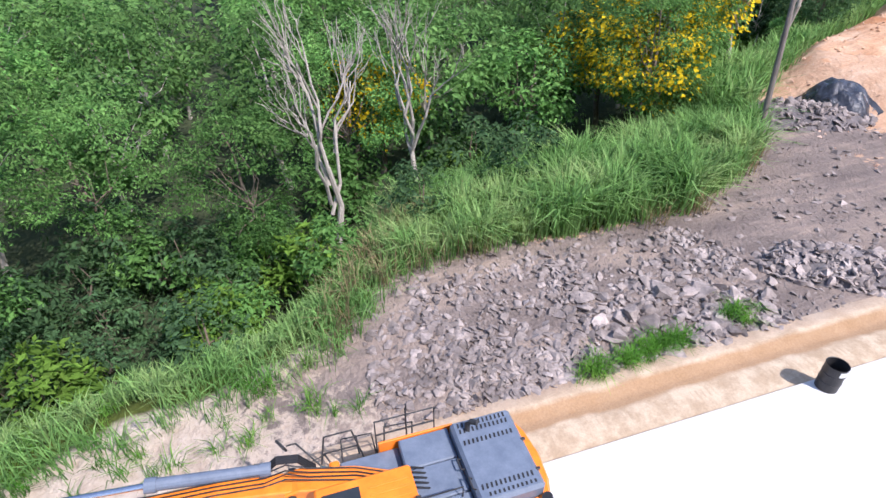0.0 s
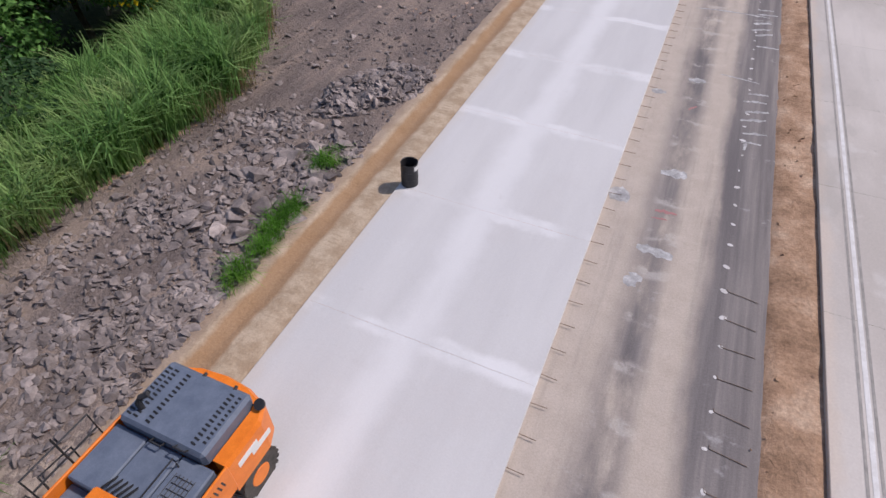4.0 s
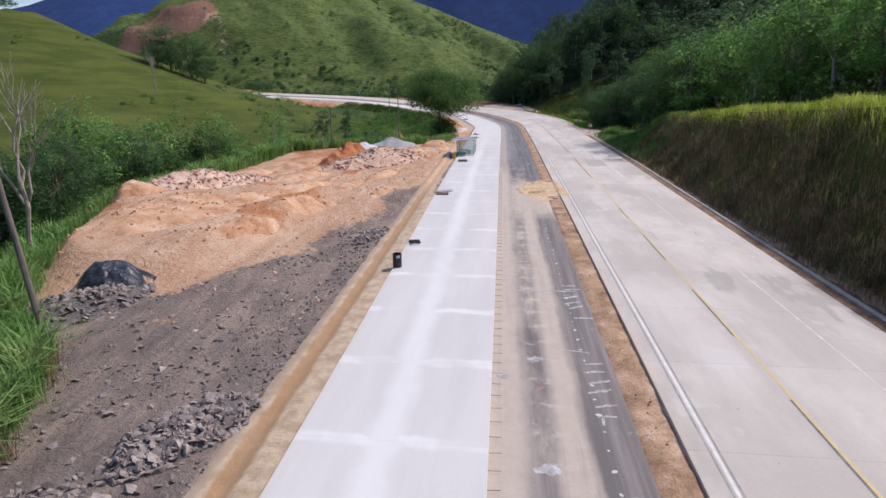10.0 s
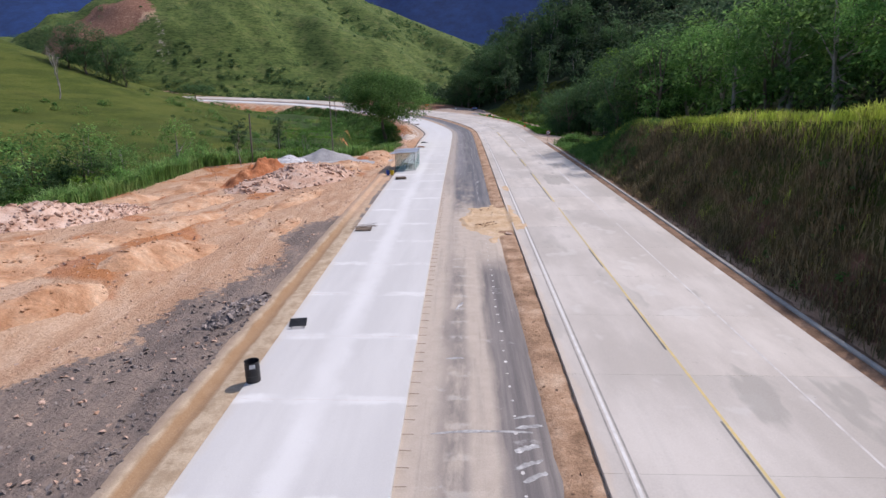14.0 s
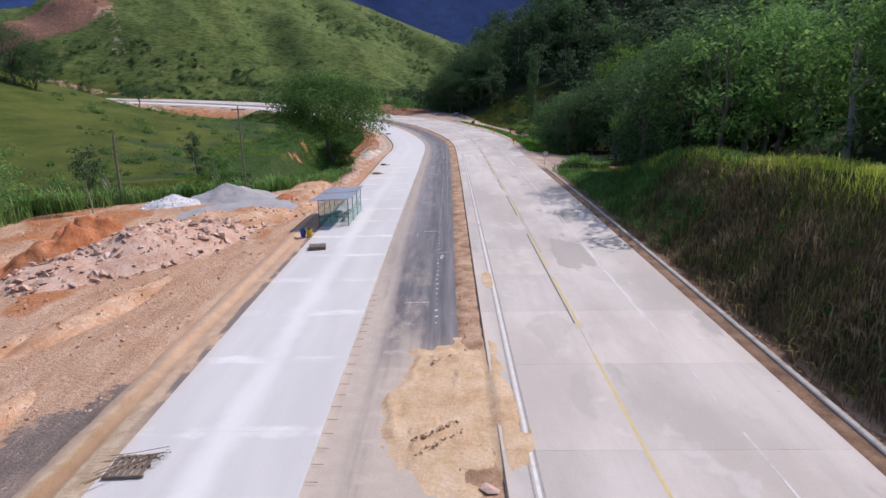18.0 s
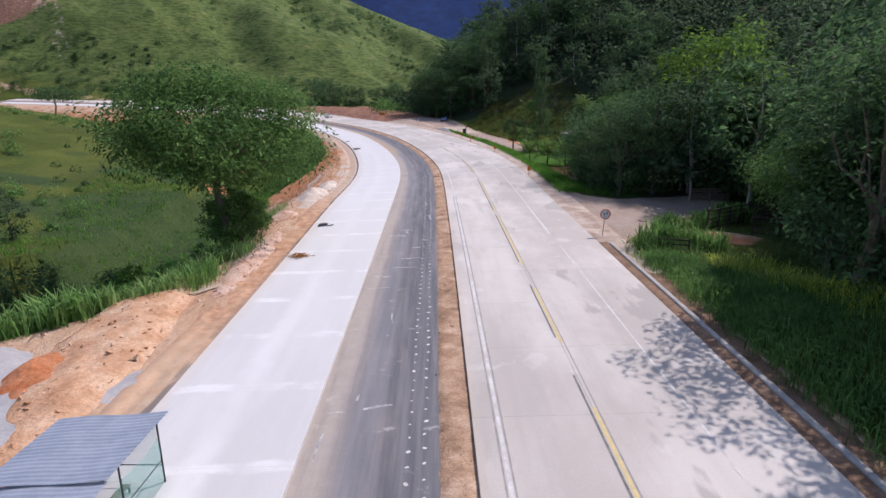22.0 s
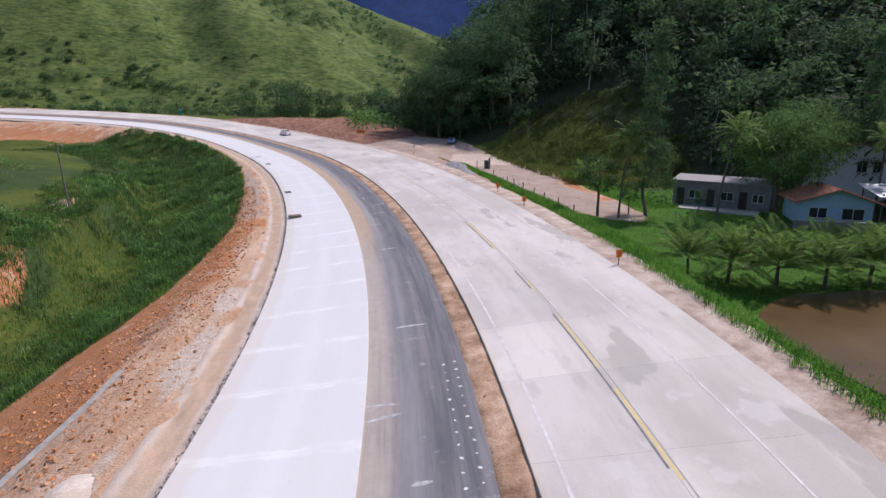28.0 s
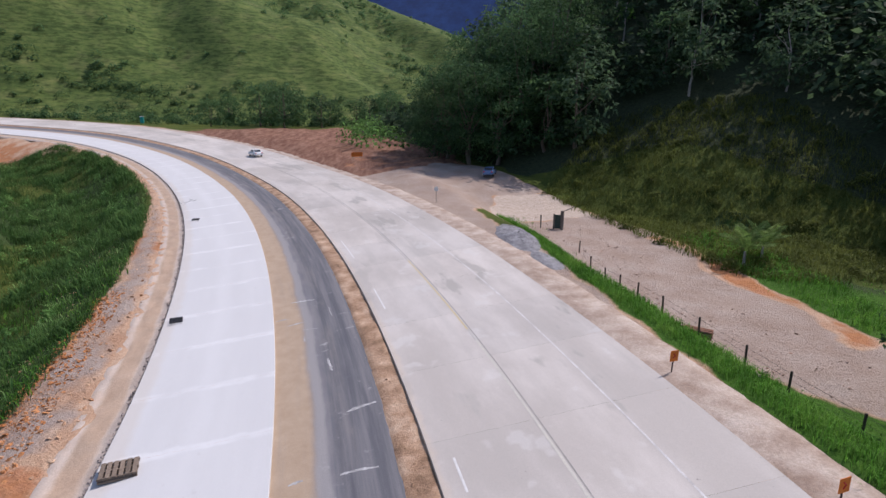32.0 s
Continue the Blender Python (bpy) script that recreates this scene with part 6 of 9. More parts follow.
# ---- drums, pallets, bins ----
def make_drum():
    t = thing("steel_drum", "open black steel drum standing on the slab's edge", "drum", "drums on the slab")
    bm = B()
    prof = [(0.0, 0.02), (0.285, 0.02), (0.292, 0.0), (0.292, 0.28), (0.303, 0.295), (0.292, 0.31), (0.292, 0.57), (0.303, 0.585), (0.292, 0.60), (0.292, 0.86), (0.302, 0.875), (0.296, 0.885), (0.282, 0.875), (0.282, 0.06), (0.0, 0.05)]
    n = 28
    rings = [[bm.verts.new((r * math.cos(6.2832 * k / n), r * math.sin(6.2832 * k / n), z)) for k in range(n)] if r else [bm.verts.new((0, 0, z))] for r, z in prof]
    for A, C in zip(rings[:-1], rings[1:]):
        for k in range(n):
            if len(A) == 1:
                bm.faces.new((A[0], C[(k + 1) % n], C[k]))
            elif len(C) == 1:
                bm.faces.new((A[k], A[(k + 1) % n], C[0]))
            else:
                bm.faces.new((A[k], A[(k + 1) % n], C[(k + 1) % n], C[k]))
    part("barrel", bm, M_black, t)
    bm = B()
    for k in range(5):
        a0, a1 = radians(-100 + k * 9), radians(-91 + k * 9)
        bm.faces.new([bm.verts.new((0.297 * math.cos(a), 0.297 * math.sin(a), z)) for a, z in ((a0, 0.64), (a1, 0.64), (a1, 0.82), (a0, 0.82))])
    part("sticker", bm, M_paper, t, "pale paper sticker")
    return t


drum = make_drum()
drum.matrix_world = pose(*at_road(13.3, -6.35), 0, 0, 70)
copy_thing(drum, pose(*at_road(36.2, -6.4), 0, 0, 10))


def make_pallet(l=1.2, w=1.0, label="weathered timber pallet lying on the fresh slab", boards=6, stack=1, material=None):
    t = thing("pallet", label, "pallet", "pallets along the slab")
    for k in range(stack):
        z = 0.15 * k
        for i in range(3):
            part("bearer", add_box(B(), (l, 0.09, 0.09), (0, (i - 1) * (w / 2 - 0.05), z + 0.045)), material or M_wood, t)
        for i in range(boards):
            part("board", add_box(B(), (l / boards * 0.72, w, 0.022), ((i + 0.5) / boards * l - l / 2, random.uniform(-0.015, 0.015), z + 0.103), (0, random.uniform(-1, 1), random.uniform(-1.5, 1.5)), 0.004), material or M_wood, t)
    return t


def make_mat_stack():
    """A low stack of dark ribbed dowel baskets."""
    t = thing("dowel_basket", "dark welded steel dowel basket lying on the slab", "steel basket", "steel baskets along the slab")
    for i in range(7):
        part("dowel", add_tube(B(), [(-0.42, (i - 3) * 0.16, 0.12), (0.42, (i - 3) * 0.16, 0.12)], 0.03, 6), M_steel, t)
    for x in (-0.3, 0.3):
        part("frame_wire", add_tube(B(), [(x, -0.56, 0.02), (x, -0.5, 0.09), (x, 0.5, 0.09), (x, 0.56, 0.02)], 0.012, 5), M_steel, t)
        part("frame_wire", add_tube(B(), [(x, -0.56, 0.012), (x, 0.56, 0.012)], 0.012, 5), M_steel, t)
    return t


basket = make_mat_stack()
basket.matrix_world = pose(*at_road(41.6, -6.1), 0, 0, 12)
copy_thing(basket, pose(*at_road(236.3, -6.45), 0, 0, heading(242) + 5))
copy_thing(basket, pose(*at_road(268.5, -5.9), 0, 0, heading(268) - 8))
for s, o, yaw, st, lab in ((60.2, -5.95, 4, 1, "timber pallet piled with loose steel bars on the slab"), (85.9, -5.55, 12, 2, "two weathered timber pallets stacked on the fresh slab"), (219.8, -6.3, 8, 2, "stack of grey timber pallets on the fresh slab"), (109, -10.7, 20, 1, "broken timber pallet lying on orange earth")):
    p_ = make_pallet(1.5 if s > 200 else 1.3, 1.15, lab, 6, st)
    q = at_road(s, o)
    p_.matrix_world = pose(q[0], q[1], q[2] if o > -7 else ground_z(q[0], q[1]) + 0.15, 0, 0, heading(s) + yaw)
bars = thing("steel_bars", "tangle of bent steel bars lying on a pallet", "steel bars")
for i in range(9):
    a, z = random.uniform(-0.8, 0.8), 0.14 + 0.03 * i
    part("bar", add_tube(B(), [(-0.9 + random.uniform(-0.2, 0.2), a - 0.3, z), (0, a * 0.5, z + 0.05 * random.random()), (0.9 + random.uniform(-0.2, 0.3), a * 0.3 + 0.2, z + 0.1 * random.random()), (1.0, a * 0.3 + random.uniform(0, 0.5), z - 0.02)], 0.011, 5), M_rust, bars)
bars.matrix_world = pose(*at_road(60.2, -5.95), 0, 0, 8)


def brush_heap(name, label, s, o, material, n, r, seed):
    rnd = random.Random(seed)
    t = thing(name, label, "heap of sticks")
    for i in range(n):
        a, l = rnd.uniform(0, 6.28), rnd.uniform(0.3, r)
        x, y = rnd.gauss(0, r * 0.3), rnd.gauss(0, r * 0.22)
        part("stick", add_tube(B(), [(x, y, 0.02), (x + l * 0.5 * math.cos(a), y + l * 0.5 * math.sin(a), rnd.uniform(0.06, 0.3)), (x + l * math.cos(a), y + l * math.sin(a), rnd.uniform(0.0, 0.22) + 0.02)], rnd.uniform(0.012, 0.03), 5), material, t)
    t.matrix_world = pose(*at_road(s, o), 0, 0, heading(s))


brush_heap("brush_heap", "heap of rusty orange steel wire on the slab", 126.3, -6.05, M_orangerust, 70, 0.8, 1)
offcuts = thing("steel_offcuts", "small stack of dark steel box sections on the slab", "steel offcuts")
for i, (x, y, z, l, a) in enumerate(((0, 0, 0, 0.95, 6), (0.02, 0.2, 0, 0.9, 3), (0.05, 0.4, 0, 0.85, -3), (0.12, 0.6, 0, 0.7, 8), (0.03, 0.12, 0.13, 0.85, 5), (0.1, 0.34, 0.13, 0.75, -4), (0.75, -0.05, 0, 0.7, 28), (0.3, 0.85, 0, 0.6, -6))):
    part("steel_section", add_box(B(), (l, 0.15, 0.12), (x, y, 0.06 + z), (0, 0, a), 0.012), M_offcut, offcuts)
part("steel_cap", add_box(B(), (0.14, 0.14, 0.2), (0.2, 1.0, 0.1), (0, 0, 20), 0.02), M_offcut, offcuts)
offcuts.matrix_world = pose(*at_road(136.7, -6.1), 0, 0, heading(136.7) + 14)
brush_heap("scrap_heap", "thin bent steel rods lying on the slab", 281, -6.1, M_steel, 5, 2.2, 3)
_hp = [at_road(s, o) for s, o in ((217.3, 23.9), (218.4, 24.8), (219.6, 25.9), (220.6, 27.2), (221.2, 28.4), (221.4, 29.4))]
hose_t = thing("hose", "pale plastic hose lying in a bend beside the lane", "hose")
part("pipe", add_tube(B(), [(q[0], q[1], ground_z(q[0], q[1]) + 0.08) for q in _hp], 0.07, 7), M_palewood, hose_t)
boards = thing("board_pile", "pile of pale timber boards on orange earth", "boards")
for i in range(9):
    part("board", add_box(B(), (random.uniform(1.5, 2.4), 0.16, 0.028), (random.uniform(-0.4, 0.4), (i % 4 - 1.5) * 0.22, 0.03 + 0.03 * (i // 4)), (0, random.uniform(-2, 2), random.uniform(-9, 9)), 0.004), M_palewood, boards)
q = at_road(119.6, -10.7)
boards.matrix_world = pose(q[0], q[1], ground_z(q[0], q[1]) + 0.02, 0, 0, 52)


def bucket(material, label, x, y, z):
    t = thing("waste_bin", label, "bin", "bins beside the shelter")
    bm = B()
    n = 20
    prof = [(0.2, 0.0), (0.27, 0.62), (0.29, 0.62), (0.29, 0.66), (0.26, 0.66), (0.19, 0.04)]
    rings = [[bm.verts.new((r * math.cos(6.2832 * k / n), r * math.sin(6.2832 * k / n), h)) for k in range(n)] for r, h in prof]
    for A, C in zip(rings[:-1], rings[1:]):
        for k in range(n):
            bm.faces.new((A[k], A[(k + 1) % n], C[(k + 1) % n], C[k]))
    bm.faces.new(rings[0][::-1])
    bm.faces.new(rings[-1])
    part("tub", bm, material, t)
    part("bag", add_cyl(B(), 0.24, 0.16, 0.12, (0, 0, 0.66), seg=9), M_tarp, t, "crumpled dark bag")
    t.matrix_world = pose(x, y, z)


for m_, lab, s, o in ((M_blue, "blue plastic bin beside the shelter", 90.1, -7.75), (M_yel, "yellow plastic bin beside the shelter", 90.0, -7.2)):
    q = at_road(s, o)
    bucket(m_, lab, q[0], q[1], q[2] - 0.12)


# ---- the net shelter on the slab ----
def net_material():
    m = bpy.data.materials.new("green_shade_net")
    m.use_nodes = True
    N, L = m.node_tree.nodes, m.node_tree.links
    b = N["Principled BSDF"]
    b.inputs["Base Color"].default_value, b.inputs["Roughness"].default_value = (0.09, 0.42, 0.37, 1), 0.8
    t = N.new("ShaderNodeBsdfTransparent")
    mx = N.new("ShaderNodeMixShader")
    mx.inputs["Fac"].default_value = 0.30
    L.new(t.outputs["BSDF"], mx.inputs[1])
    L.new(b.outputs["BSDF"], mx.inputs[2])
    L.new(mx.outputs["Shader"], N["Material Output"].inputs["Surface"])
    return m


M_net = net_material()
shelter = thing("net_shelter", "site shelter of steel posts, green shade net and a zinc roof", "shelter")
SL, SW = 6.6, 2.7       # along y, across x
for y in (0, 2.2, 4.4, 6.6):
    for x, h in ((0, 2.35), (SW, 2.55)):
        part("post", add_tube(B(), [(x, y, 0), (x + random.uniform(-0.03, 0.03), y, h)], 0.03, 6), M_steel, shelter)
for x, h in ((0, 2.35), (SW, 2.55)):
    part("top_rail", add_tube(B(), [(x, 0, h), (x, SL, h)], 0.028, 6), M_steel, shelter)
    part("foot_rail", add_tube(B(), [(x, 0, 0.03), (x, SL, 0.03)], 0.022, 6), M_steel, shelter)
    part("mid_rail", add_tube(B(), [(x, 0, 1.1), (x, SL, 1.1)], 0.018, 6), M_steel, shelter)
for y in (0, SL):
    part("end_rail", add_tube(B(), [(0, y, 2.35), (SW, y, 2.55)], 0.025, 6), M_steel, shelter)
    part("end_rail", add_tube(B(), [(0, y, 0.9), (SW, y, 0.9)], 0.018, 6), M_steel, shelter)
    part("end_rail", add_tube(B(), [(0, y, 0.03), (SW, y, 0.03)], 0.018, 6), M_steel, shelter)


def net(p0, p1, h0a, h0b, h1a, h1b, sag=0.0):
    """A slack net between two posts."""
    n = 12
    u, v = np.meshgrid(np.linspace(0, 1, n), np.linspace(0, 1, n), indexing="ij")
    top, bot = h0b + (h1b - h0b) * u - sag * np.sin(np.pi * u), h0a + (h1a - h0a) * u
    x, y = p0[0] + (p1[0] - p0[0]) * u, p0[1] + (p1[1] - p0[1]) * u
    w = 0.05 * (fbm(u * 4 + p0[1], v * 4, 3) - 0.5)
    return mesh_np("net", np.stack([x + w, y + w, bot + (top - bot) * v], -1).reshape(-1, 3), grid_faces(n, n), M_net, True)


for y in (0, 2.2, 4.4):
    part("net_panel", net((SW, y), (SW, y + 2.2), 0.05, 1.5 + 0.5 * (y > 4), 0.05, 1.5 + 0.5 * (y > 2), 0.12), None, shelter)
    part("net_panel", net((0, y), (0, y + 2.2), 0.05, 2.3, 0.05, 2.3), None, shelter)
part("net_panel", net((0, 0), (SW, 0), 0.05, 2.3, 0.05, 2.5), None, shelter)
part("net_panel", net((0, SL), (SW, SL), 0.05, 2.3, 0.05, 2.5), None, shelter)
for k, (y0, y1, dz) in enumerate(((-0.45, 3.5, 0.0), (3.42, SL + 0.3, 0.06))):
    u, v = np.meshgrid(np.linspace(-0.75, SW + 0.3, 8), np.linspace(y0, y1, 80), indexing="ij")
    z = 2.46 + dz + (u / SW) * 0.2 + 0.02 * np.sin(v * 2 * np.pi / 0.19) + 0.03 * np.sin(u * 2 + k)
    top = np.stack([u, v, z], -1).reshape(-1, 3)
    vv = np.concatenate([top, top - [0, 0, 0.006]])
    ff = grid_faces(8, 80)
    part("roof_sheet", mesh_np("roof_sheet", vv, np.concatenate([ff[:, ::-1], ff + len(top)]), M_zinc, True), None, shelter, "corrugated zinc roof sheet")
shelter.matrix_world = pose(*at_road(93.2, -7.05), 0, 0, heading(95) - 1)


def bench(name, label, l, w, h, x, y, yaw):
    t = thing(name, label, name.split("_")[-1])
    for i in range(3):
        part("board", add_box(B(), (w / 3 - 0.01, l, 0.03), ((i - 1) * w / 3, 0, h)), M_wood, t)
    for sx in (-1, 1):
        for sy in (-1, 1):
            part("leg", add_box(B(), (0.06, 0.06, h - 0.015), (sx * (w / 2 - 0.04), sy * (l / 2 - 0.1), h / 2 - 0.01)), M_wood, t)
    m = shelter.matrix_world @ pose(x, y, 0, 0, 0, yaw)
    t.matrix_world = m


bench("timber_table", "rough timber table under the net shelter", 2.4, 0.75, 0.76, 1.0, 2.6, 0)
bench("timber_bench", "rough timber bench under the net shelter", 2.2, 0.3, 0.45, 1.85, 2.6, 2)
bench("timber_bench", "rough timber bench under the net shelter", 2.0, 0.3, 0.45, 1.6, 5.2, -3)


# ---- signs and poles ----
def ring_text(t, text, size, x, y, z):
    c = bpy.data.curves.new("lettering", "FONT")
    c.body, c.size, c.align_x, c.align_y, c.extrude = text, size, 'CENTER', 'CENTER', 0.002
    c.materials.append(M_signblack)
    ob = new("lettering", c)
    ob.parent = t
    ob.matrix_parent_inverse = Matrix()
    ob.matrix_basis = pose(x, y, z, 90, 0, 0)
    return ob


sign = thing("speed_sign", "round white speed limit sign with red ring on post", "road sign")
part("post", add_tube(B(), [(0, 0, 0), (0.03, 0, 2.2)], 0.03, 8), M_pole, sign)
part("ring", add_cyl(B(), 0.44, 0.44, 0.012, (0.03, -0.04, 2.0), (90, 0, 0), 32), M_signred, sign, "red rim")
part("plate", add_cyl(B(), 0.355, 0.355, 0.012, (0.03, -0.048, 2.0), (90, 0, 0), 32), M_signwhite, sign)
ring_text(sign, "60", 0.44, 0.03, -0.057, 2.05)
ring_text(sign, "km/h", 0.15, 0.03, -0.057, 1.80)
q = at_road(129.6, 19.6, -0.12)
sign.matrix_world = pose(*q, 0, 3, -4)


def marker(s, o):
    t = thing("marker_board", "orange work marker board on a dark wooden stake", "road sign", "orange marker boards")
    part("stake", add_box(B(), (0.07, 0.05, 1.45), (0, 0, 0.72)), M_darkwood, t)
    part("board", add_box(B(), (0.5, 0.025, 0.58), (0, -0.04, 1.42), (0, 0, 0), 0.004), M_signorange, t)
    bm = B()
    for a, b in (((-0.14, 1.30), (0.0, 1.43)), ((0.0, 1.43), (-0.14, 1.56))):
        add_tube(bm, [(a[0] + 0.06, -0.056, a[1]), (b[0] + 0.06, -0.056, b[1])], 0.028, 4)
    part("arrow", bm, M_signred, t, "dark red arrow mark")
    q = at_road(s, o)
    t.matrix_world = pose(q[0], q[1], ground_z(q[0], q[1]) - 0.02, random.uniform(-3, 3), random.uniform(-3, 3), heading(s) + 6)


for s, o in ((162.8, 19.0), (188.7, 18.95), (209.4, 19.2), (218.2, 19.4)):
    marker(s, o)
q = at_road(260.5, 22.3)
t = thing("small_sign", "small round sign on a thin post beside the junction", "road sign")
part("post", add_tube(B(), [(0, 0, 0), (0, 0, 2.0)], 0.03, 6), M_pole, t)
part("plate", add_cyl(B(), 0.3, 0.3, 0.015, (0, -0.03, 1.75), (90, 0, 0), 20), M_signwhite, t)
t.matrix_world = pose(q[0], q[1], ground_z(q[0], q[1]), 0, 0, 20)
for s, o, w in ((296, 25.5, 2.2),):
    q = at_road(s, o)
    t = thing("sign_board", "low yellow-brown sign board on two posts", "road sign")
    for x in (-0.8, 0.8):
        part("post", add_box(B(), (0.09, 0.09, 1.5), (x, 0, 0.75)), M_wood, t)
    part("board", add_box(B(), (w, 0.04, 0.8), (0, -0.06, 1.1)), M_signorange, t)
    t.matrix_world = pose(q[0], q[1], ground_z(q[0], q[1]), 0, 0, 25)


def pole(x, y, h, lean, r=0.13, arm=False, label="grey leaning utility pole"):
    t = thing("utility_pole", label, "pole", "poles west of the road")
    part("shaft", add_tube(B(), [(0, 0, -0.3), (lean[0] * 0.5, lean[1] * 0.5, h / 2), (lean[0], lean[1], h)], [r, r * 0.85, r * 0.7], 10), M_pole, t)
    if arm:
        part("cross_arm", add_box(B(), (1.6, 0.1, 0.12), (lean[0], lean[1], h - 0.4)), M_pole, t)
        for k in (-0.7, 0.0, 0.7):
            part("insulator", add_cyl(B(), 0.05, 0.035, 0.16, (lean[0] + k, lean[1], h - 0.26), seg=8), M_signwhite, t)
    t.matrix_world = pose(x, y, ground_z(x, y))


pole(-20.6, 24.0, 9.4, (-1.5, 0.6), 0.15)
pole(-19.3, 110.8, 10.3, (-0.15, 0.1), 0.11, True, "grey utility pole with a short cross-arm")
pole(-31.2, 105, 7.6, (0.1, 0), 0.16, False, "short thick grey pole")
pole(-42.5, 224, 8.5, (-0.5, 0.2), 0.12, True, "grey utility pole with a short cross-arm in the meadow")
pole(-175, 200, 11, (0, 0), 0.16, False, "grey utility pole on the green hilltop")


# ---- fences ----
def rail_fence(pts, label, h=1.35, rails=4, material=None, name="fence"):
    t = thing(name, label, "fence")
    for i, (a, b) in enumerate(zip(pts[:-1], pts[1:])):
        d = math.hypot(b[0] - a[0], b[1] - a[1])
        n = max(1, round(d / 1.9))
        za, zb = ground_z(*a), ground_z(*b)
        for k in range(n + (i == len(pts) - 2)):
            f = k / n
            x, y = a[0] + (b[0] - a[0]) * f, a[1] + (b[1] - a[1]) * f
            part("post", add_box(B(), (0.14, 0.14, h + 0.3), (x, y, ground_z(x, y) + h / 2 - 0.1), (0, 0, math.degrees(math.atan2(b[1] - a[1], b[0] - a[0])))), material or M_darkwood, t)
        for k in range(rails):
            z = 0.25 + (h - 0.35) * k / max(1, rails - 1)
            yaw = math.degrees(math.atan2(b[1] - a[1], b[0] - a[0]))
            part("rail", add_box(B(), (d, 0.05, 0.13), ((a[0] + b[0]) / 2, (a[1] + b[1]) / 2, (za + zb) / 2 + z), (0, -math.degrees(math.atan2(zb - za, d)), yaw)), material or M_darkwood, t)
    return t


rail_fence([(31.1, 132.7), (36, 136), (41.6, 140.2)], "dark timber rail fence and gate beside the dirt entry", 2.0, 5)
rail_fence([(34.6, 131.3), (40, 128), (44, 126)], "dark timber rail fence running into the grass", 1.8, 4)
rail_fence([(23.3, 125.3), (25.6, 124.6)], "short dark timber rail beside the ditch", 1.1, 3)
rail_fence([(36.5, 147.5), (40.5, 146.5)], "pale timber gate in the shade of trees", 1.5, 5, M_wood, "gate")
lane_posts = []
for s, o in ((243.5, 31), (239.5, 29.3), (235.5, 27.8), (232.5, 26.9), (229.5, 26.1), (226.5, 25.7), (223, 25.4), (219.5, 25.3), (217, 25.5), (213.5, 25.6), (210, 25.8)):
    q = at_road(s, o)
    lane_posts.append((q[0], q[1]))
t = thing("wire_fence", "wire fence on thin dark posts along the grass strip", "fence")
for x, y in lane_posts:
    part("post", add_box(B(), (0.1, 0.1, 1.3), (x, y, ground_z(x, y) + 0.6), (random.uniform(-3, 3), random.uniform(-3, 3), 20)), M_darkwood, t)
for z in (0.4, 0.75, 1.1):
    part("wire", add_tube(B(), [(x, y, ground_z(x, y) + z) for x, y in lane_posts], 0.008, 4), M_steel, t)
M_gategreen = mat("dark_green_paint", [(0.03, 0.05, 0.04), (0.05, 0.08, 0.065)], rough=0.6, fine=0.15, **PAINT)
gate = thing("farm_gate", "grey gate posts with a dark green leaf at the farm lane", "gate")
for x, y, h, w in ((0, 0, 2.3, 0.35), (-0.9, 0.3, 1.9, 0.18), (-2.4, 0.8, 1.7, 0.14)):
    part("gate_post", add_box(B(), (w, w, h), (x, y, h / 2)), M_pole, gate)
part("beam", add_tube(B(), [(0, 0, 2.2), (1.5, -0.2, 2.9)], 0.05, 6), M_pole, gate)
part("gate_leaf", add_box(B(), (0.9, 0.06, 1.7), (-0.45, 0.15, 0.95), (0, 0, -18)), M_gategreen, gate, "dark green sheet gate leaf")
gate.matrix_world = pose(17.2, 262, ground_z(17.2, 262))
t = thing("timber_stack", "stack of short reddish timber pieces beside the lane", "timber")
for i in range(9):
    part("log", add_tube(B(), [(-0.9, (i % 3) * 0.24 - 0.24, 0.12 + 0.2 * (i // 3)), (0.9, (i % 3) * 0.24 - 0.24 + random.uniform(-0.05, 0.05), 0.12 + 0.2 * (i // 3))], 0.1, 7), M_brick, t)
t.matrix_world = pose(18.6, 230.2, ground_z(18.6, 230.2), 0, 0, -35)
t = thing("drain_channel", "half-buried concrete drain channel on the embankment", "drain")
_c = [at_road(s, o) for s, o in ((181.5, -13.9), (178, -14.1), (175, -14.6), (172, -15.0))]
for i, (a, b) in enumerate(zip(_c[:-1], _c[1:])):
    za, zb = ground_z(a[0], a[1]), ground_z(b[0], b[1])
    d = math.hypot(b[0] - a[0], b[1] - a[1])
    part("channel_unit", add_box(B(), (d, 0.32, 0.3), ((a[0] + b[0]) / 2, (a[1] + b[1]) / 2, (za + zb) / 2 - 0.02), (0, -math.degrees(math.atan2(zb - za, d)), math.degrees(math.atan2(b[1] - a[1], b[0] - a[0])))), M_darkline, t)


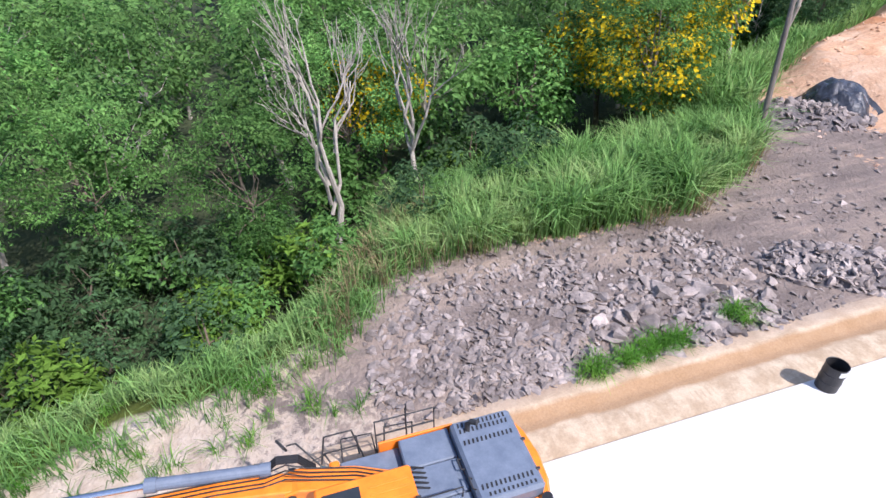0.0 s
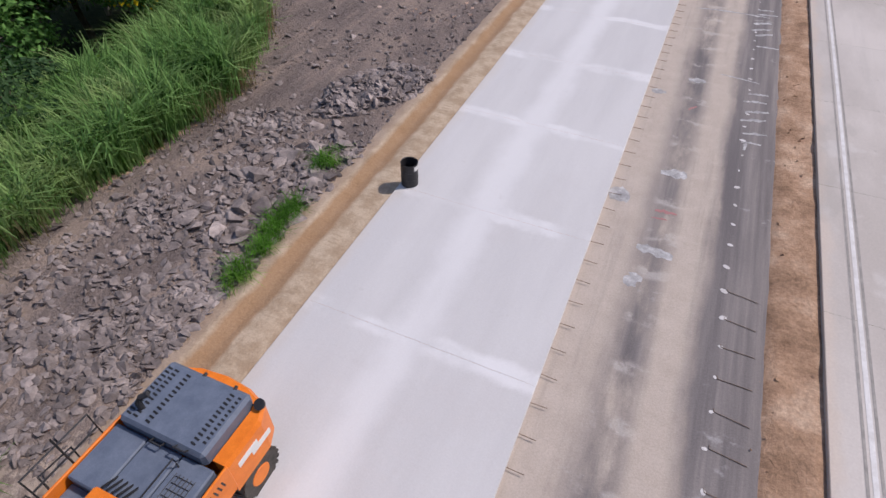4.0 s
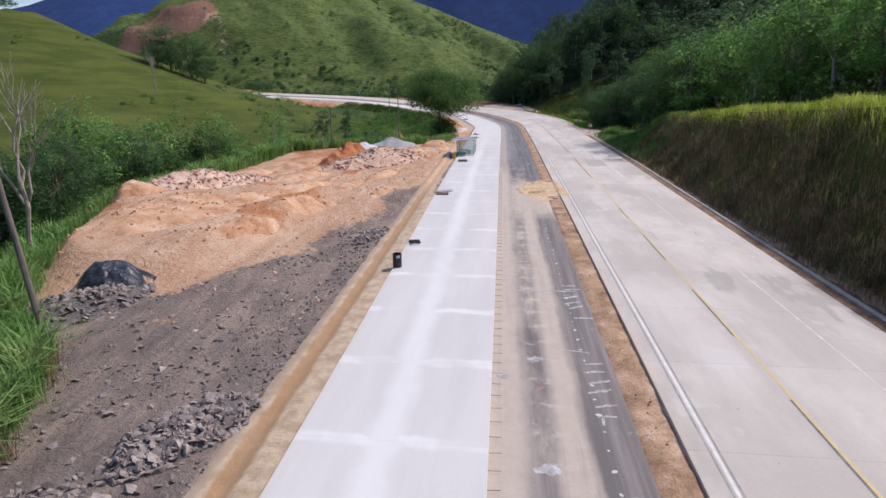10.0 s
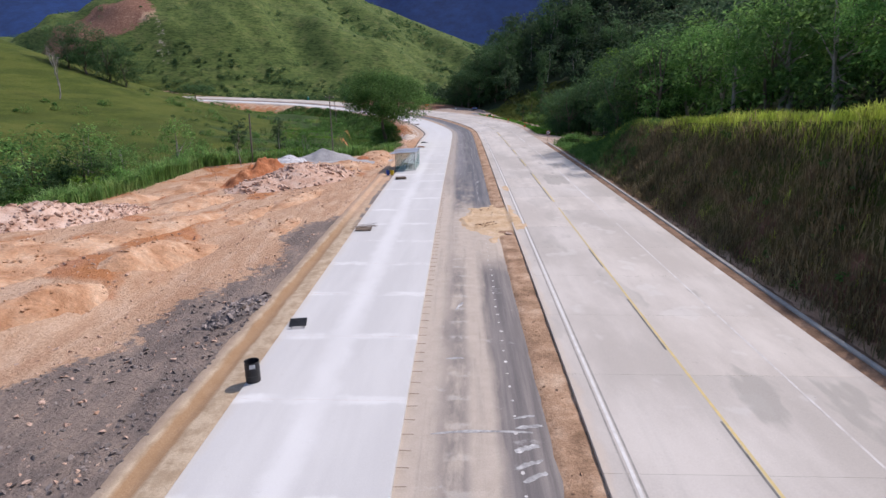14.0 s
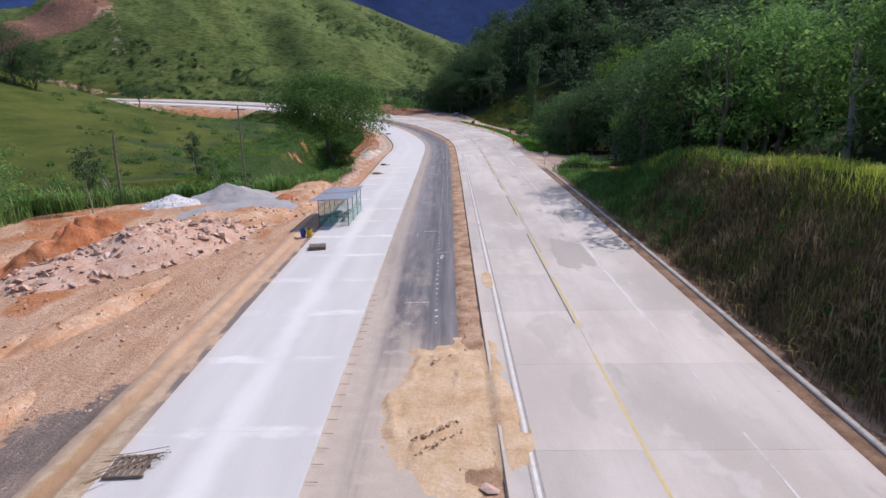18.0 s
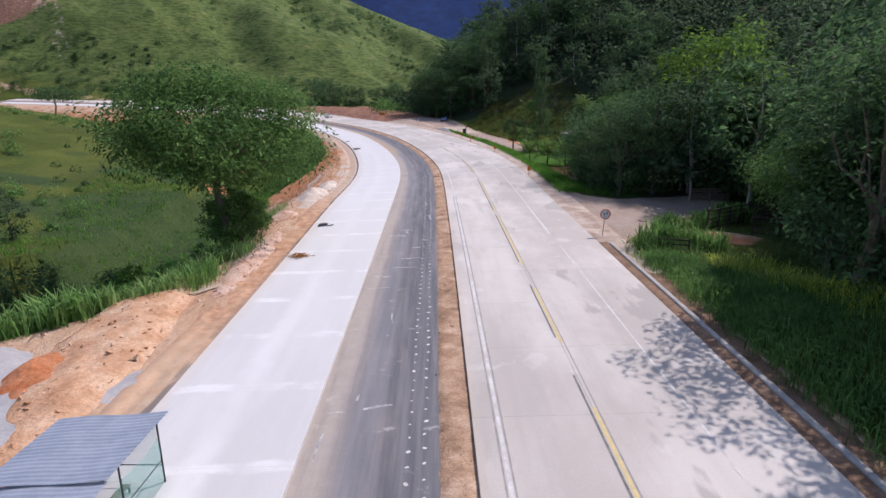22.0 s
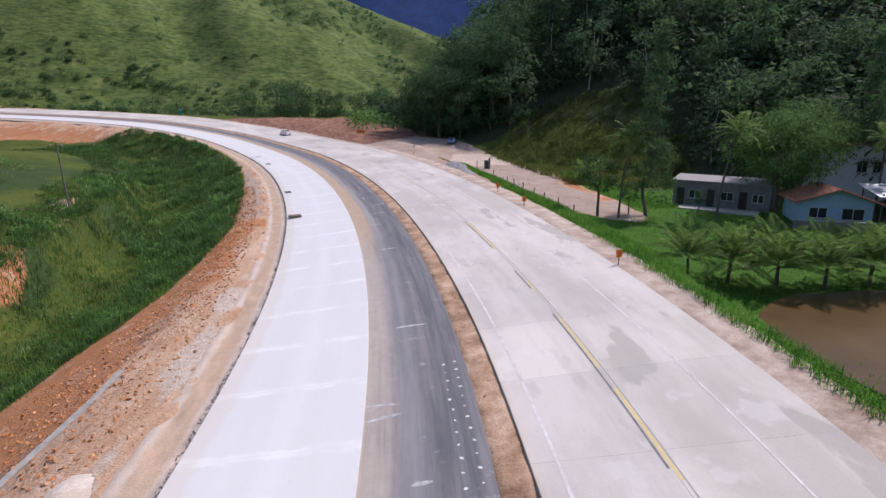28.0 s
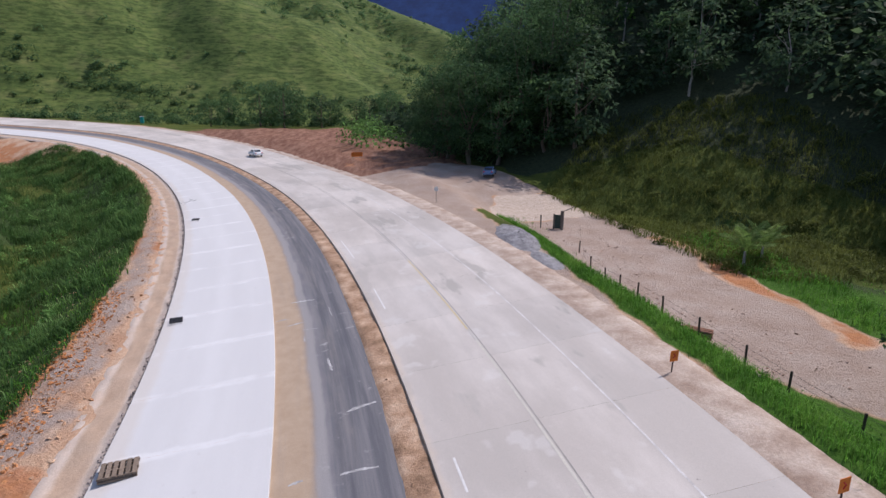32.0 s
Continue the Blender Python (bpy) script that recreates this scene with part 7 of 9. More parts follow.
# ---- houses ----
def house(name, label, x, y, yaw, lx, ly, h, wall, roof, pitch=0.35, openings=(), over=0.5, mono=False, base_h=0.0, z0=None):
    """Walls with thickness, real openings in the front, and a roof. Openings: (centre, sill, width, height, kind)."""
    t = thing(name, label, "house")
    th = 0.2
    z0 = ground_z(x, y) if z0 is None else z0
    # front wall in pieces round its openings
    xs = sorted({-lx / 2, lx / 2, *[c - w / 2 for c, _, w, _, _ in openings], *[c + w / 2 for c, _, w, _, _ in openings]})
    zs = sorted({-0.6, h, *[o[1] for o in openings], *[o[1] + o[3] for o in openings]})
    bm = B()
    for a, b in zip(xs[:-1], xs[1:]):
        for p, q_ in zip(zs[:-1], zs[1:]):
            if not any(abs((a + b) / 2 - o[0]) < o[2] / 2 and o[1] < (p + q_) / 2 < o[1] + o[3] for o in openings):
                add_box(bm, (b - a, th, q_ - p), ((a + b) / 2, -ly / 2 + th / 2, (p + q_) / 2), bev=0)
    bmesh.ops.remove_doubles(bm, verts=bm.verts, dist=0.001)
    part("front_wall", bm, wall, t)
    part("back_wall", add_box(B(), (lx, th, h + 0.6), (0, ly / 2 - th / 2, h / 2 - 0.3), bev=0.01), wall, t)
    rise = pitch * lx / 2
    for sx in (-1, 1):
        part("side_wall", add_box(B(), (th, ly - 2 * th, h + 0.6), (sx * (lx / 2 - th / 2), 0, h / 2 - 0.3), bev=0.01), wall, t)
    for c, s, w, hh, kind in openings:
        if kind == "door":
            part("door", add_box(B(), (w - 0.06, 0.05, hh - 0.03), (c, -ly / 2 + 0.12, s + hh / 2)), M_darkwood, t)
        else:
            win = part("window", add_box(B(), (w - 0.04, 0.02, hh - 0.04), (c, -ly / 2 + 0.13, s + hh / 2), bev=0), M_glass, t, "dark glazed window")
            bm = B()
            for dx in (-w / 2 + 0.04, 0, w / 2 - 0.04):
                add_box(bm, (0.05, 0.06, hh), (c + dx, -ly / 2 + 0.09, s + hh / 2), bev=0)
            for dz in (0.03, hh - 0.03):
                add_box(bm, (w, 0.06, 0.05), (c, -ly / 2 + 0.09, s + dz), bev=0)
            part("window_frame", bm, M_signwhite, win)
            part("window_sill", add_box(B(), (w + 0.16, 0.28, 0.06), (c, -ly / 2 - 0.02, s - 0.03)), M_kerb, win)
    if mono:
        sl = math.degrees(math.atan2(0.5, ly))
        part("roof", add_box(B(), (lx + 2 * over, ly + 2 * over, 0.12), (0, 0, h + 0.22), (sl * 0.8, 0, 0)), roof, t)
    else:
        for sy in (-1, 1):
            part("gable", add_prism(B(), [(-lx / 2, h), (lx / 2, h), (0, h + rise)], th, Matrix.Translation((0, sy * (ly / 2 - th / 2), 0))), wall, t)
        for sx in (-1, 1):
            w = math.hypot(lx / 2 + over, pitch * (lx / 2 + over))
            roof_ob = part("roof", add_box(B(), (w, ly + 2 * over, 0.12), (sx * (lx / 2 + over) / 2, 0, h + rise / 2 - pitch * over / 2 + 0.09), (0, sx * math.degrees(math.atan(pitch)), 0)), roof, t)
            bm = B()
            n = int((ly + 2 * over) / 0.28)
            for k in range(n):
                add_tube(bm, [(sx * 0.02, -ly / 2 - over + (k + 0.5) * 0.28, h + rise + 0.17), (sx * (lx / 2 + over), -ly / 2 - over + (k + 0.5) * 0.28, h - pitch * over + 0.17)], 0.07, 5)
            part("tile_course", bm, roof, roof_ob)
    t.matrix_world = pose(x, y, z0, 0, 0, yaw)
    return t


house("long_house", "long low rendered outbuilding with a flat zinc roof", 46.6, 227.8, -38, 12.5, 4.2, 3.6, M_plaster, M_palezinc, openings=((-5.2, 0.0, 1.0, 2.5, "door"), (-3.3, 1.1, 1.6, 1.2, "win"), (-1.2, 0.0, 1.0, 2.5, "door"), (0.9, 1.1, 1.6, 1.2, "win"), (2.9, 0.0, 1.0, 2.5, "door"), (4.7, 1.1, 1.4, 1.2, "win")), mono=True, over=0.25)
house("small_house", "pale blue house with a low clay tile gable roof", 54.2, 217.4, -18, 7.8, 6.0, 3.0, M_bluewall, M_tile, 0.36, ((-1.8, 0.9, 2.0, 1.3, "win"), (1.9, 0.8, 2.4, 1.4, "win")), 0.8)
wall_t = thing("garden_wall", "low grey rendered wall before the blue house", "wall")
part("wall", add_box(B(), (8.5, 0.18, 1.1), (0, 0, 0.45), bev=0.02), M_plaster, wall_t)
part("coping", add_box(B(), (8.6, 0.26, 0.07), (0, 0, 1.04), bev=0.01), M_kerb, wall_t)
wall_t.matrix_world = pose(51.8, 212.6, ground_z(51.8, 212.6), 0, 0, -18)
house("upper_house", "two-storey white house with a low tiled roof", 63.0, 226.5, -16, 8.5, 6.0, 7.2, M_signwhite, M_tile, 0.22, ((0.8, 4.4, 1.3, 1.5, "win"), (2.6, 4.4, 1.0, 1.5, "win"), (-1.8, 0.9, 1.6, 1.2, "win")), 0.6)
carport = thing("carport", "open carport with a sloping pale zinc roof", "carport")
for x in (-2.2, 2.2):
    for y in (-2.5, 2.5):
        part("post", add_box(B(), (0.14, 0.14, 4.2), (x, y, 2.1)), M_pole, carport)
part("roof_sheet", add_box(B(), (5.6, 6.2, 0.06), (0, 0, 4.3), (8, 0, 0)), M_zinc, carport)
carport.matrix_world = pose(61, 215.5, ground_z(61, 215.5) - 0.1, 0, 0, -16)
part_ = thing("paved_yard", "pale concrete yard before the outbuilding", "paving", kind="structure")
part("paving", add_box(B(), (10, 2.8, 0.3), (0, 0, 0.0)), M_kerb, part_)
part_.matrix_world = pose(44.0, 223.9, ground_z(44, 223.9), 0, 0, -38)


# ---- vehicles ----
def car(label, s, o, yaw, paint, loc=None):
    t = thing("car", label, "car")
    L_, W_ = 4.3, 1.72
    prof = [(-2.15, 0.35), (-2.12, 0.72), (-1.95, 0.92), (-1.55, 1.0), (-1.0, 1.38), (-0.3, 1.46), (0.45, 1.42), (1.05, 0.98), (1.85, 0.86), (2.1, 0.68), (2.15, 0.35)]
    bm = add_prism(B(), [(x, z) for x, z in prof], W_, None, 0.06)
    for v in bm.verts:
        if v.co.z > 1.0:
            v.co.y *= 0.8
    part("body", bm, paint, t)
    for sy in (-1, 1):
        part("side_window", add_prism(B(), [(-1.05, 1.0), (0.75, 1.0), (0.38, 1.34), (-0.3, 1.38), (-0.85, 1.33)], 0.03, Matrix.Translation((0, sy * 0.765, 0))), M_glass, t)
        for x in (-1.3, 1.35):
            w = part("wheel", add_cyl(B(), 0.31, 0.31, 0.2, (x, sy * 0.76, 0.31), (90, 0, 0), 20), M_rubber, t)
            part("rim", add_cyl(B(), 0.19, 0.17, 0.03, (x, sy * 0.87, 0.31), (sy * 90, 0, 0), 14), M_chrome, w)
        part("headlight", add_box(B(), (0.1, 0.36, 0.13), (2.06, sy * 0.6, 0.68), (0, 0, 0), 0.03), M_signwhite, t)
        part("tail_light", add_box(B(), (0.08, 0.3, 0.2), (-2.1, sy * 0.66, 0.82), (0, 0, 0), 0.03), M_signred, t)
    part("windscreen", add_box(B(), (0.74, 1.28, 0.02), (0.77, 0, 1.21), (0, 36, 0), 0), M_glass, t)
    part("rear_window", add_box(B(), (0.62, 1.25, 0.02), (-1.29, 0, 1.21), (0, -34, 0), 0), M_glass, t)
    q = loc or at_road(s, o)
    t.matrix_world = pose(*q, 0, 0, yaw)


car("white saloon car driving away on the old carriageway", 318, 13.6, 90 + heading(318), M_carwhite)
car("pale blue car parked in the shade at the wood's edge", 0, 0, 75, M_carblue, (11.2, 288.5, ground_z(11.2, 288.5)))
q = at_road(398, 33)
toilet = thing("portable_toilet", "teal plastic portable toilet beside the road", "toilet")
part("cabin", add_box(B(), (1.1, 1.1, 2.1), (0, 0, 1.1), bev=0.05), M_teal, toilet)
part("roof", add_box(B(), (1.16, 1.16, 0.16), (0, 0, 2.22), bev=0.07), M_signwhite, toilet)
part("door", add_box(B(), (0.7, 0.03, 1.8), (0, -0.56, 1.05), bev=0.01), M_teal, toilet)
toilet.matrix_world = pose(q[0], q[1], ground_z(q[0], q[1]) - 0.02, 0, 0, 20)


# ---- wheeled excavator ----
def excavator():
    t = thing("wheeled_excavator", "orange wheeled excavator with grey engine hood at the slab's edge", "excavator")
    for sx in (-1, 1):
        for y in (-1.35, 1.35):
            x = sx * 0.98
            w = part("wheel", add_cyl(B(), 0.52, 0.52, 0.42, (x, y, 0.52), (0, 90, 0), 26), M_rubber, t)
            bm = B()
            for k in range(20):
                a = 6.2832 * k / 20
                add_box(bm, (0.44, 0.07, 0.07), (x, y + 0.52 * math.cos(a), 0.52 + 0.52 * math.sin(a)), (math.degrees(a), 0, 12), 0)
            part("tread", bm, M_rubber, w)
            part("rim", add_cyl(B(), 0.29, 0.25, 0.05, (x + sx * 0.2, y, 0.52), (0, 90, 0), 18), M_orange, w)
    bm = add_box(B(), (1.0, 4.1, 0.45), (0, 0, 0.78), bev=0.06)
    for y in (-1.35, 1.35):
        add_box(bm, (1.7, 0.3, 0.3), (0, y, 0.55), bev=0.04)
    part("chassis", bm, M_steel, t)
    part("slew_ring", add_cyl(B(), 0.62, 0.62, 0.2, (0, 0, 1.08), seg=28), M_steel, t)
    part("deck", add_box(B(), (2.5, 3.3, 0.16), (0, 0.1, 1.22), bev=0.03), M_orange, t)
    # counterweight with a rounded back
    out = [(-1.28, 0.75), (-1.28, 1.75), (-1.1, 2.12), (-0.6, 2.3), (0, 2.36), (0.6, 2.3), (1.1, 2.12), (1.28, 1.75), (1.28, 0.75), (1.02, 0.75), (1.02, 1.9), (-1.02, 1.9), (-1.02, 0.75)]
    bm = B()
    bot = [bm.verts.new((x, y, 1.1)) for x, y in out]
    mid = [bm.verts.new((x, y, 2.02)) for x, y in out]
    top = [bm.verts.new((x * 0.96, y - 0.06 if y > 1.9 else y, 2.14)) for x, y in out]
    n = len(out)
    for A, C in ((bot, mid), (mid, top)):
        for i in range(n):
            bm.faces.new((A[i], A[(i + 1) % n], C[(i + 1) % n], C[i]))
    bm.faces.new(top)
    bm.faces.new(bot[::-1])
    bmesh.ops.recalc_face_normals(bm, faces=bm.faces)
    part("counterweight", bm, M_orange, t)
    for sx in (-1, 1):
        p_ = part("side_panel", add_box(B(), (0.06, 1.75, 0.82), (sx * 1.27, -0.1, 1.72), bev=0.02), M_orange, t)
        for k in range(12):
            part("vent_slot", add_box(B(), (0.012, 0.035, 0.2), (sx * 1.303, -0.55 + k * 0.1, 1.86), (12, 0, 0), 0), M_steel, p_)
    bm = B()
    for y, z in ((1.25, 1.75), (1.6, 1.6)):
        add_box(bm, (0.012, 0.55, 0.16), (1.285, y, z), bev=0)
    part("lettering_bar", bm, M_signwhite, t, "pale bars of lettering")
    # hood
    hood = part("hood", add_box(B(), (2.02, 1.42, 0.42), (-0.06, 1.33, 2.24), bev=0.07), M_grey, t, "blue-grey louvred engine hood")
    for x in (-0.92, -0.76, -0.46, 0.62, 0.80):
        for k in range(12):
            if x > 0.7 and k < 1:
                continue
            part("louvre", add_box(B(), (0.115 if x != 0.80 else 0.08, 0.042, 0.012), (x, 0.78 + k * 0.098, 2.452), (0, 0, -8), 0), M_signblack, hood)
    for y in (1.0, 1.75):
        part("catch", add_box(B(), (0.06, 0.12, 0.06), (-0.0 + (0.55 if y > 1.5 else -0.2), 2.02, 2.42), bev=0.01), M_steel, hood)
    part("hood_handle", add_tube(B(), [(-0.2, 0.62, 2.3), (-0.2, 0.52, 2.36), (0.05, 0.52, 2.36), (0.05, 0.62, 2.3)], 0.02, 6), M_steel, hood)
    part("hood_handle", add_tube(B(), [(0.35, 0.66, 2.4), (0.35, 0.58, 2.47), (0.6, 0.58, 2.47), (0.6, 0.66, 2.4)], 0.02, 6), M_steel, hood)
    part("exhaust", add_tube(B(), [(-0.78, 0.95, 2.4), (-0.78, 0.95, 2.62), (-0.74, 1.02, 2.74), (-0.64, 1.12, 2.78)], 0.065, 10), M_steel, t, "dark bent exhaust pipe")
    part("mirror", add_cyl(B(), 0.1, 0.12, 0.08, (1.12, 2.0, 2.25), (30, 0, 0), 14), M_steel, t)
    # walkway plates and boxes
    for x0, x1 in ((-1.18, -0.4), (-0.38, 0.42), (0.44, 1.16)):
        part("deck_plate", add_box(B(), (x1 - x0, 1.15, 0.5), ((x0 + x1) / 2, 0.03, 1.92), bev=0.03), M_grey, t)
    part("tool_box", add_box(B(), (0.62, 1.35, 0.55), (-0.92, -1.2, 1.6), bev=0.04), M_grey, t)
    part("fuel_tank", add_box(B(), (0.66, 0.22, 0.7), (-0.92, -1.98, 1.62), bev=0.04), M_orange, t)
    bm = B()
    for k in range(6):
        add_tube(bm, [(0.6, -0.35 + 0.12 * k, 2.185), (1.0, -0.35 + 0.12 * k, 2.185)], 0.008, 4)
        add_tube(bm, [(0.58 + 0.085 * k, -0.4, 2.19), (0.58 + 0.085 * k, 0.3, 2.19)], 0.008, 4)
    part("grille", bm, M_steel, t)
    part("guard_rail", add_tube(B(), [(0.52, 0.4, 2.18), (0.52, 0.4, 2.5), (0.52, -0.45, 2.5), (0.95, -0.45, 2.5), (0.95, -0.45, 2.18)], 0.018, 6), M_steel, t)
    for pts in ([(-1.3, 0.35, 1.3), (-1.35, 0.35, 2.75), (-1.35, -1.0, 2.75), (-1.32, -1.0, 1.4)],
                [(-1.3, -0.3, 1.3), (-1.35, -0.3, 2.95), (-1.35, -0.3, 2.75)],
                [(-1.35, 0.35, 2.3), (-1.35, -1.0, 2.3)],
                [(-1.3, -1.25, 1.4), (-1.5, -1.5, 2.5), (-1.5, -2.1, 2.5), (-1.3, -2.3, 1.5)],
                [(-1.45, -1.4, 2.0), (-1.45, -2.2, 2.0)],
                [(-1.0, -2.1, 1.9), (-1.6, -2.7, 2.4), (-1.6, -2.9, 2.4)],
                [(-1.2, -2.2, 1.3), (-1.5, -2.6, 1.8), (-1.1, -2.4, 2.2)]):
        part("hand_rail", add_tube(B(), pts, 0.022, 6), M_steel, t)
    for pts in ([(-1.28, -0.2, 1.5), (-1.62, -0.1, 2.1), (-1.66, -0.75, 2.12), (-1.3, -0.85, 1.5)],
                [(-1.28, -1.0, 1.4), (-1.75, -1.05, 1.9), (-1.78, -1.75, 1.92), (-1.32, -1.8, 1.4)],
                [(-1.78, -1.4, 1.92), (-1.3, -1.4, 1.9)],
                [(-1.3, -1.9, 1.3), (-1.72, -2.15, 1.6), (-1.5, -2.5, 1.75), (-1.2, -2.3, 1.4)]):
        part("hand_rail", add_tube(B(), pts, 0.024, 6), M_steel, t)
    part("mirror", add_box(B(), (0.3, 0.06, 0.2), (-1.62, -3.0, 2.42), (20, 0, 30), 0.03), M_steel, t)
    # cab
    cab = part("cab", add_box(B(), (1.12, 1.75, 0.5), (0.68, -1.5, 1.5), bev=0.05), M_orange, t)
    for x in (0.16, 1.2):
        for y in (-2.33, -1.4, -0.66):
            part("pillar", add_box(B(), (0.08, 0.1, 1.35), (x, y, 2.35), bev=0.015), M_orange, cab)
        part("side_glass", add_box(B(), (0.015, 1.6, 1.2), (x, -1.5, 2.34), bev=0), M_glass, cab)
    for y in (-2.34, -0.65):
        part("end_glass", add_box(B(), (0.95, 0.015, 1.2), (0.68, y, 2.34), bev=0), M_glass, cab)
    roof = part("cab_roof", add_box(B(), (1.2, 1.85, 0.14), (0.68, -1.5, 3.04), bev=0.05), M_orange, cab)
    for k in range(5):
        part("roof_rib", add_box(B(), (0.05, 0.75, 0.02), (0.36 + k * 0.16, -1.05, 3.118), bev=0.008), M_orange, roof)
    part("roof_hatch", add_box(B(), (0.8, 0.7, 0.03), (0.68, -1.95, 3.12), bev=0.02), M_glass, roof, "dark roof window")
    part("beacon", add_cyl(B(), 0.07, 0.055, 0.14, (1.05, -0.72, 3.18), seg=12), M_signorange, roof, "orange beacon")
    part("lamp", add_box(B(), (0.14, 0.1, 0.1), (0.9, -0.6, 3.16), bev=0.02), M_steel, roof)
    # boom in two pieces, cylinders, hoses and the stick
    yaw = Matrix.Translation((0, 0, 0.45)) @ Matrix.Rotation(radians(-4.0), 4, 'Z') @ Matrix.Diagonal((1, 1, 0.72, 1))

    def side(outline, w, x):
        """A box-section plate drawn in the boom's plane: (forward, up)."""
        m = yaw @ Matrix.Translation((x, 0, 0)) @ Matrix(((0, 1, 0, 0), (-1, 0, 0, 0), (0, 0, 1, 0), (0, 0, 0, 1)))
        return add_prism(B(), outline, w, m, 0.025)
    boom = part("boom", side([(0.5, 1.6), (0.45, 2.05), (1.6, 2.95), (2.7, 3.35), (3.0, 3.25), (3.0, 2.95), (2.2, 2.55), (1.2, 2.1)], 0.52, -0.2), M_orange, t)
    boom2 = part("boom", side([(2.75, 2.9), (2.8, 3.3), (4.2, 3.62), (6.6, 3.5), (7.2, 3.3), (7.2, 3.05), (5.5, 3.0), (3.4, 2.85)], 0.44, -0.2), M_orange, t)
    part("stick", side([(6.9, 3.0), (7.3, 3.4), (7.6, 3.2), (8.4, 0.9), (8.2, 0.7)], 0.36, -0.2), M_orange, t)
    part("bucket", side([(8.0, 0.8), (8.55, 0.9), (8.8, 0.3), (8.4, 0.06), (7.8, 0.1)], 0.9, -0.2), M_steel, t)

    def cyl(name, a, b, r, material, x, parent):
        pa, pb = yaw @ Vector((x, -a[0], a[1])), yaw @ Vector((x, -b[0], b[1]))
        return part(name, add_tube(B(), [pa, pb], r, 14), material, parent)
    c1 = cyl("boom_cylinder", (3.2, 3.55), (5.3, 3.9), 0.12, M_grey, -0.45, boom2)
    cyl("collar", (5.2, 3.88), (5.4, 3.915), 0.145, M_grey, -0.45, c1)
    cyl("collar", (3.2, 3.55), (3.4, 3.58), 0.14, M_grey, -0.45, c1)
    cyl("rod", (5.4, 3.915), (7.1, 4.0), 0.06, M_chrome, -0.45, c1)
    for x in (-0.62, 0.22):
        c2 = cyl("lift_cylinder", (0.3, 1.5), (1.6, 2.3), 0.1, M_grey, x, boom)
        cyl("rod", (1.6, 2.3), (2.3, 2.8), 0.05, M_chrome, x, c2)
    rnd = random.Random(3)
    for k in range(4):
        x = -0.34 + 0.09 * k
        pts = [yaw @ Vector((x + rnd.uniform(-0.02, 0.02), -a, b + rnd.uniform(-0.02, 0.03))) for a, b in ((0.6, 2.2), (1.6, 3.05), (2.5, 3.5), (2.9, 3.75), (3.3, 3.6), (4.2, 3.7), (5.6, 3.68), (6.6, 3.62))]
        part("hose", add_tube(B(), pts, 0.016, 6), M_signblack if k % 3 else M_steel, boom)
    for k in range(4):
        pts = [yaw @ Vector((-0.52 - 0.05 * k, -a, b)) for a, b in ((2.4, 2.9), (2.7, 3.5), (3.1, 3.6), (3.4, 3.2), (3.5, 2.9))]
        part("hose", add_tube(B(), pts, 0.026, 6), M_signblack, boom)
    for k in range(5):
        pts = [Vector((-0.35 + 0.12 * k, -0.1, 2.1)), Vector((-0.32 + 0.12 * k, -0.45, 2.35)), Vector((-0.3 + 0.08 * k, -0.8, 2.1))]
        part("hose", add_tube(B(), pts, 0.024, 6), M_signblack, t)
    part("boom_pin", add_tube(B(), [yaw @ Vector((-0.55, -2.85, 3.1)), yaw @ Vector((0.15, -2.85, 3.1))], 0.09, 12), M_steel, boom)
    q = at_road(1.5, -5.75)
    t.matrix_world = pose(-6.4, 1.9, q[2] - 0.02)


excavator()


# ---- plants ----
def leaf_quads(P, out, size, rng, width=0.45, droop=0.25, up=0.8):
    """A pointed leaf or sprig at each place, facing up and outwards: corners and quads."""
    n = len(P)
    nrm = out * 0.6 + np.array([0, 0, up]) + rng.normal(0, 0.55, (n, 3))
    nrm /= np.linalg.norm(nrm, axis=1)[:, None]
    a = rng.normal(0, 1, (n, 3)) + out * 0.8 + np.array([0, 0, -droop])
    a -= nrm * (a * nrm).sum(1)[:, None]
    a /= np.linalg.norm(a, axis=1)[:, None] + 1e-9
    b = np.cross(nrm, a)
    l = size * rng.uniform(0.6, 1.3, n)
    l = l[:, None]
    w = l * width * 0.5
    tip = P + a * l - nrm * l * 0.15
    V = np.stack([P, P + a * l * 0.45 + b * w, tip, P + a * l * 0.45 - b * w], 1).reshape(-1, 3)
    F = np.arange(n * 4).reshape(n, 4)
    return V, F


def limb(bm, a, b, r0, r1, rnd, seg=6, sway=0.12):
    a, b = Vector(a), Vector(b)
    d = (b - a).length
    pts = [a.lerp(b, f) + Vector((rnd.gauss(0, sway), rnd.gauss(0, sway), rnd.gauss(0, sway * 0.4))) * d * (f * (1 - f) * 2) for f in (0, 0.33, 0.66, 1)]
    add_tube(bm, pts, [r0, r0 + (r1 - r0) * 0.35, r0 + (r1 - r0) * 0.7, r1], seg)


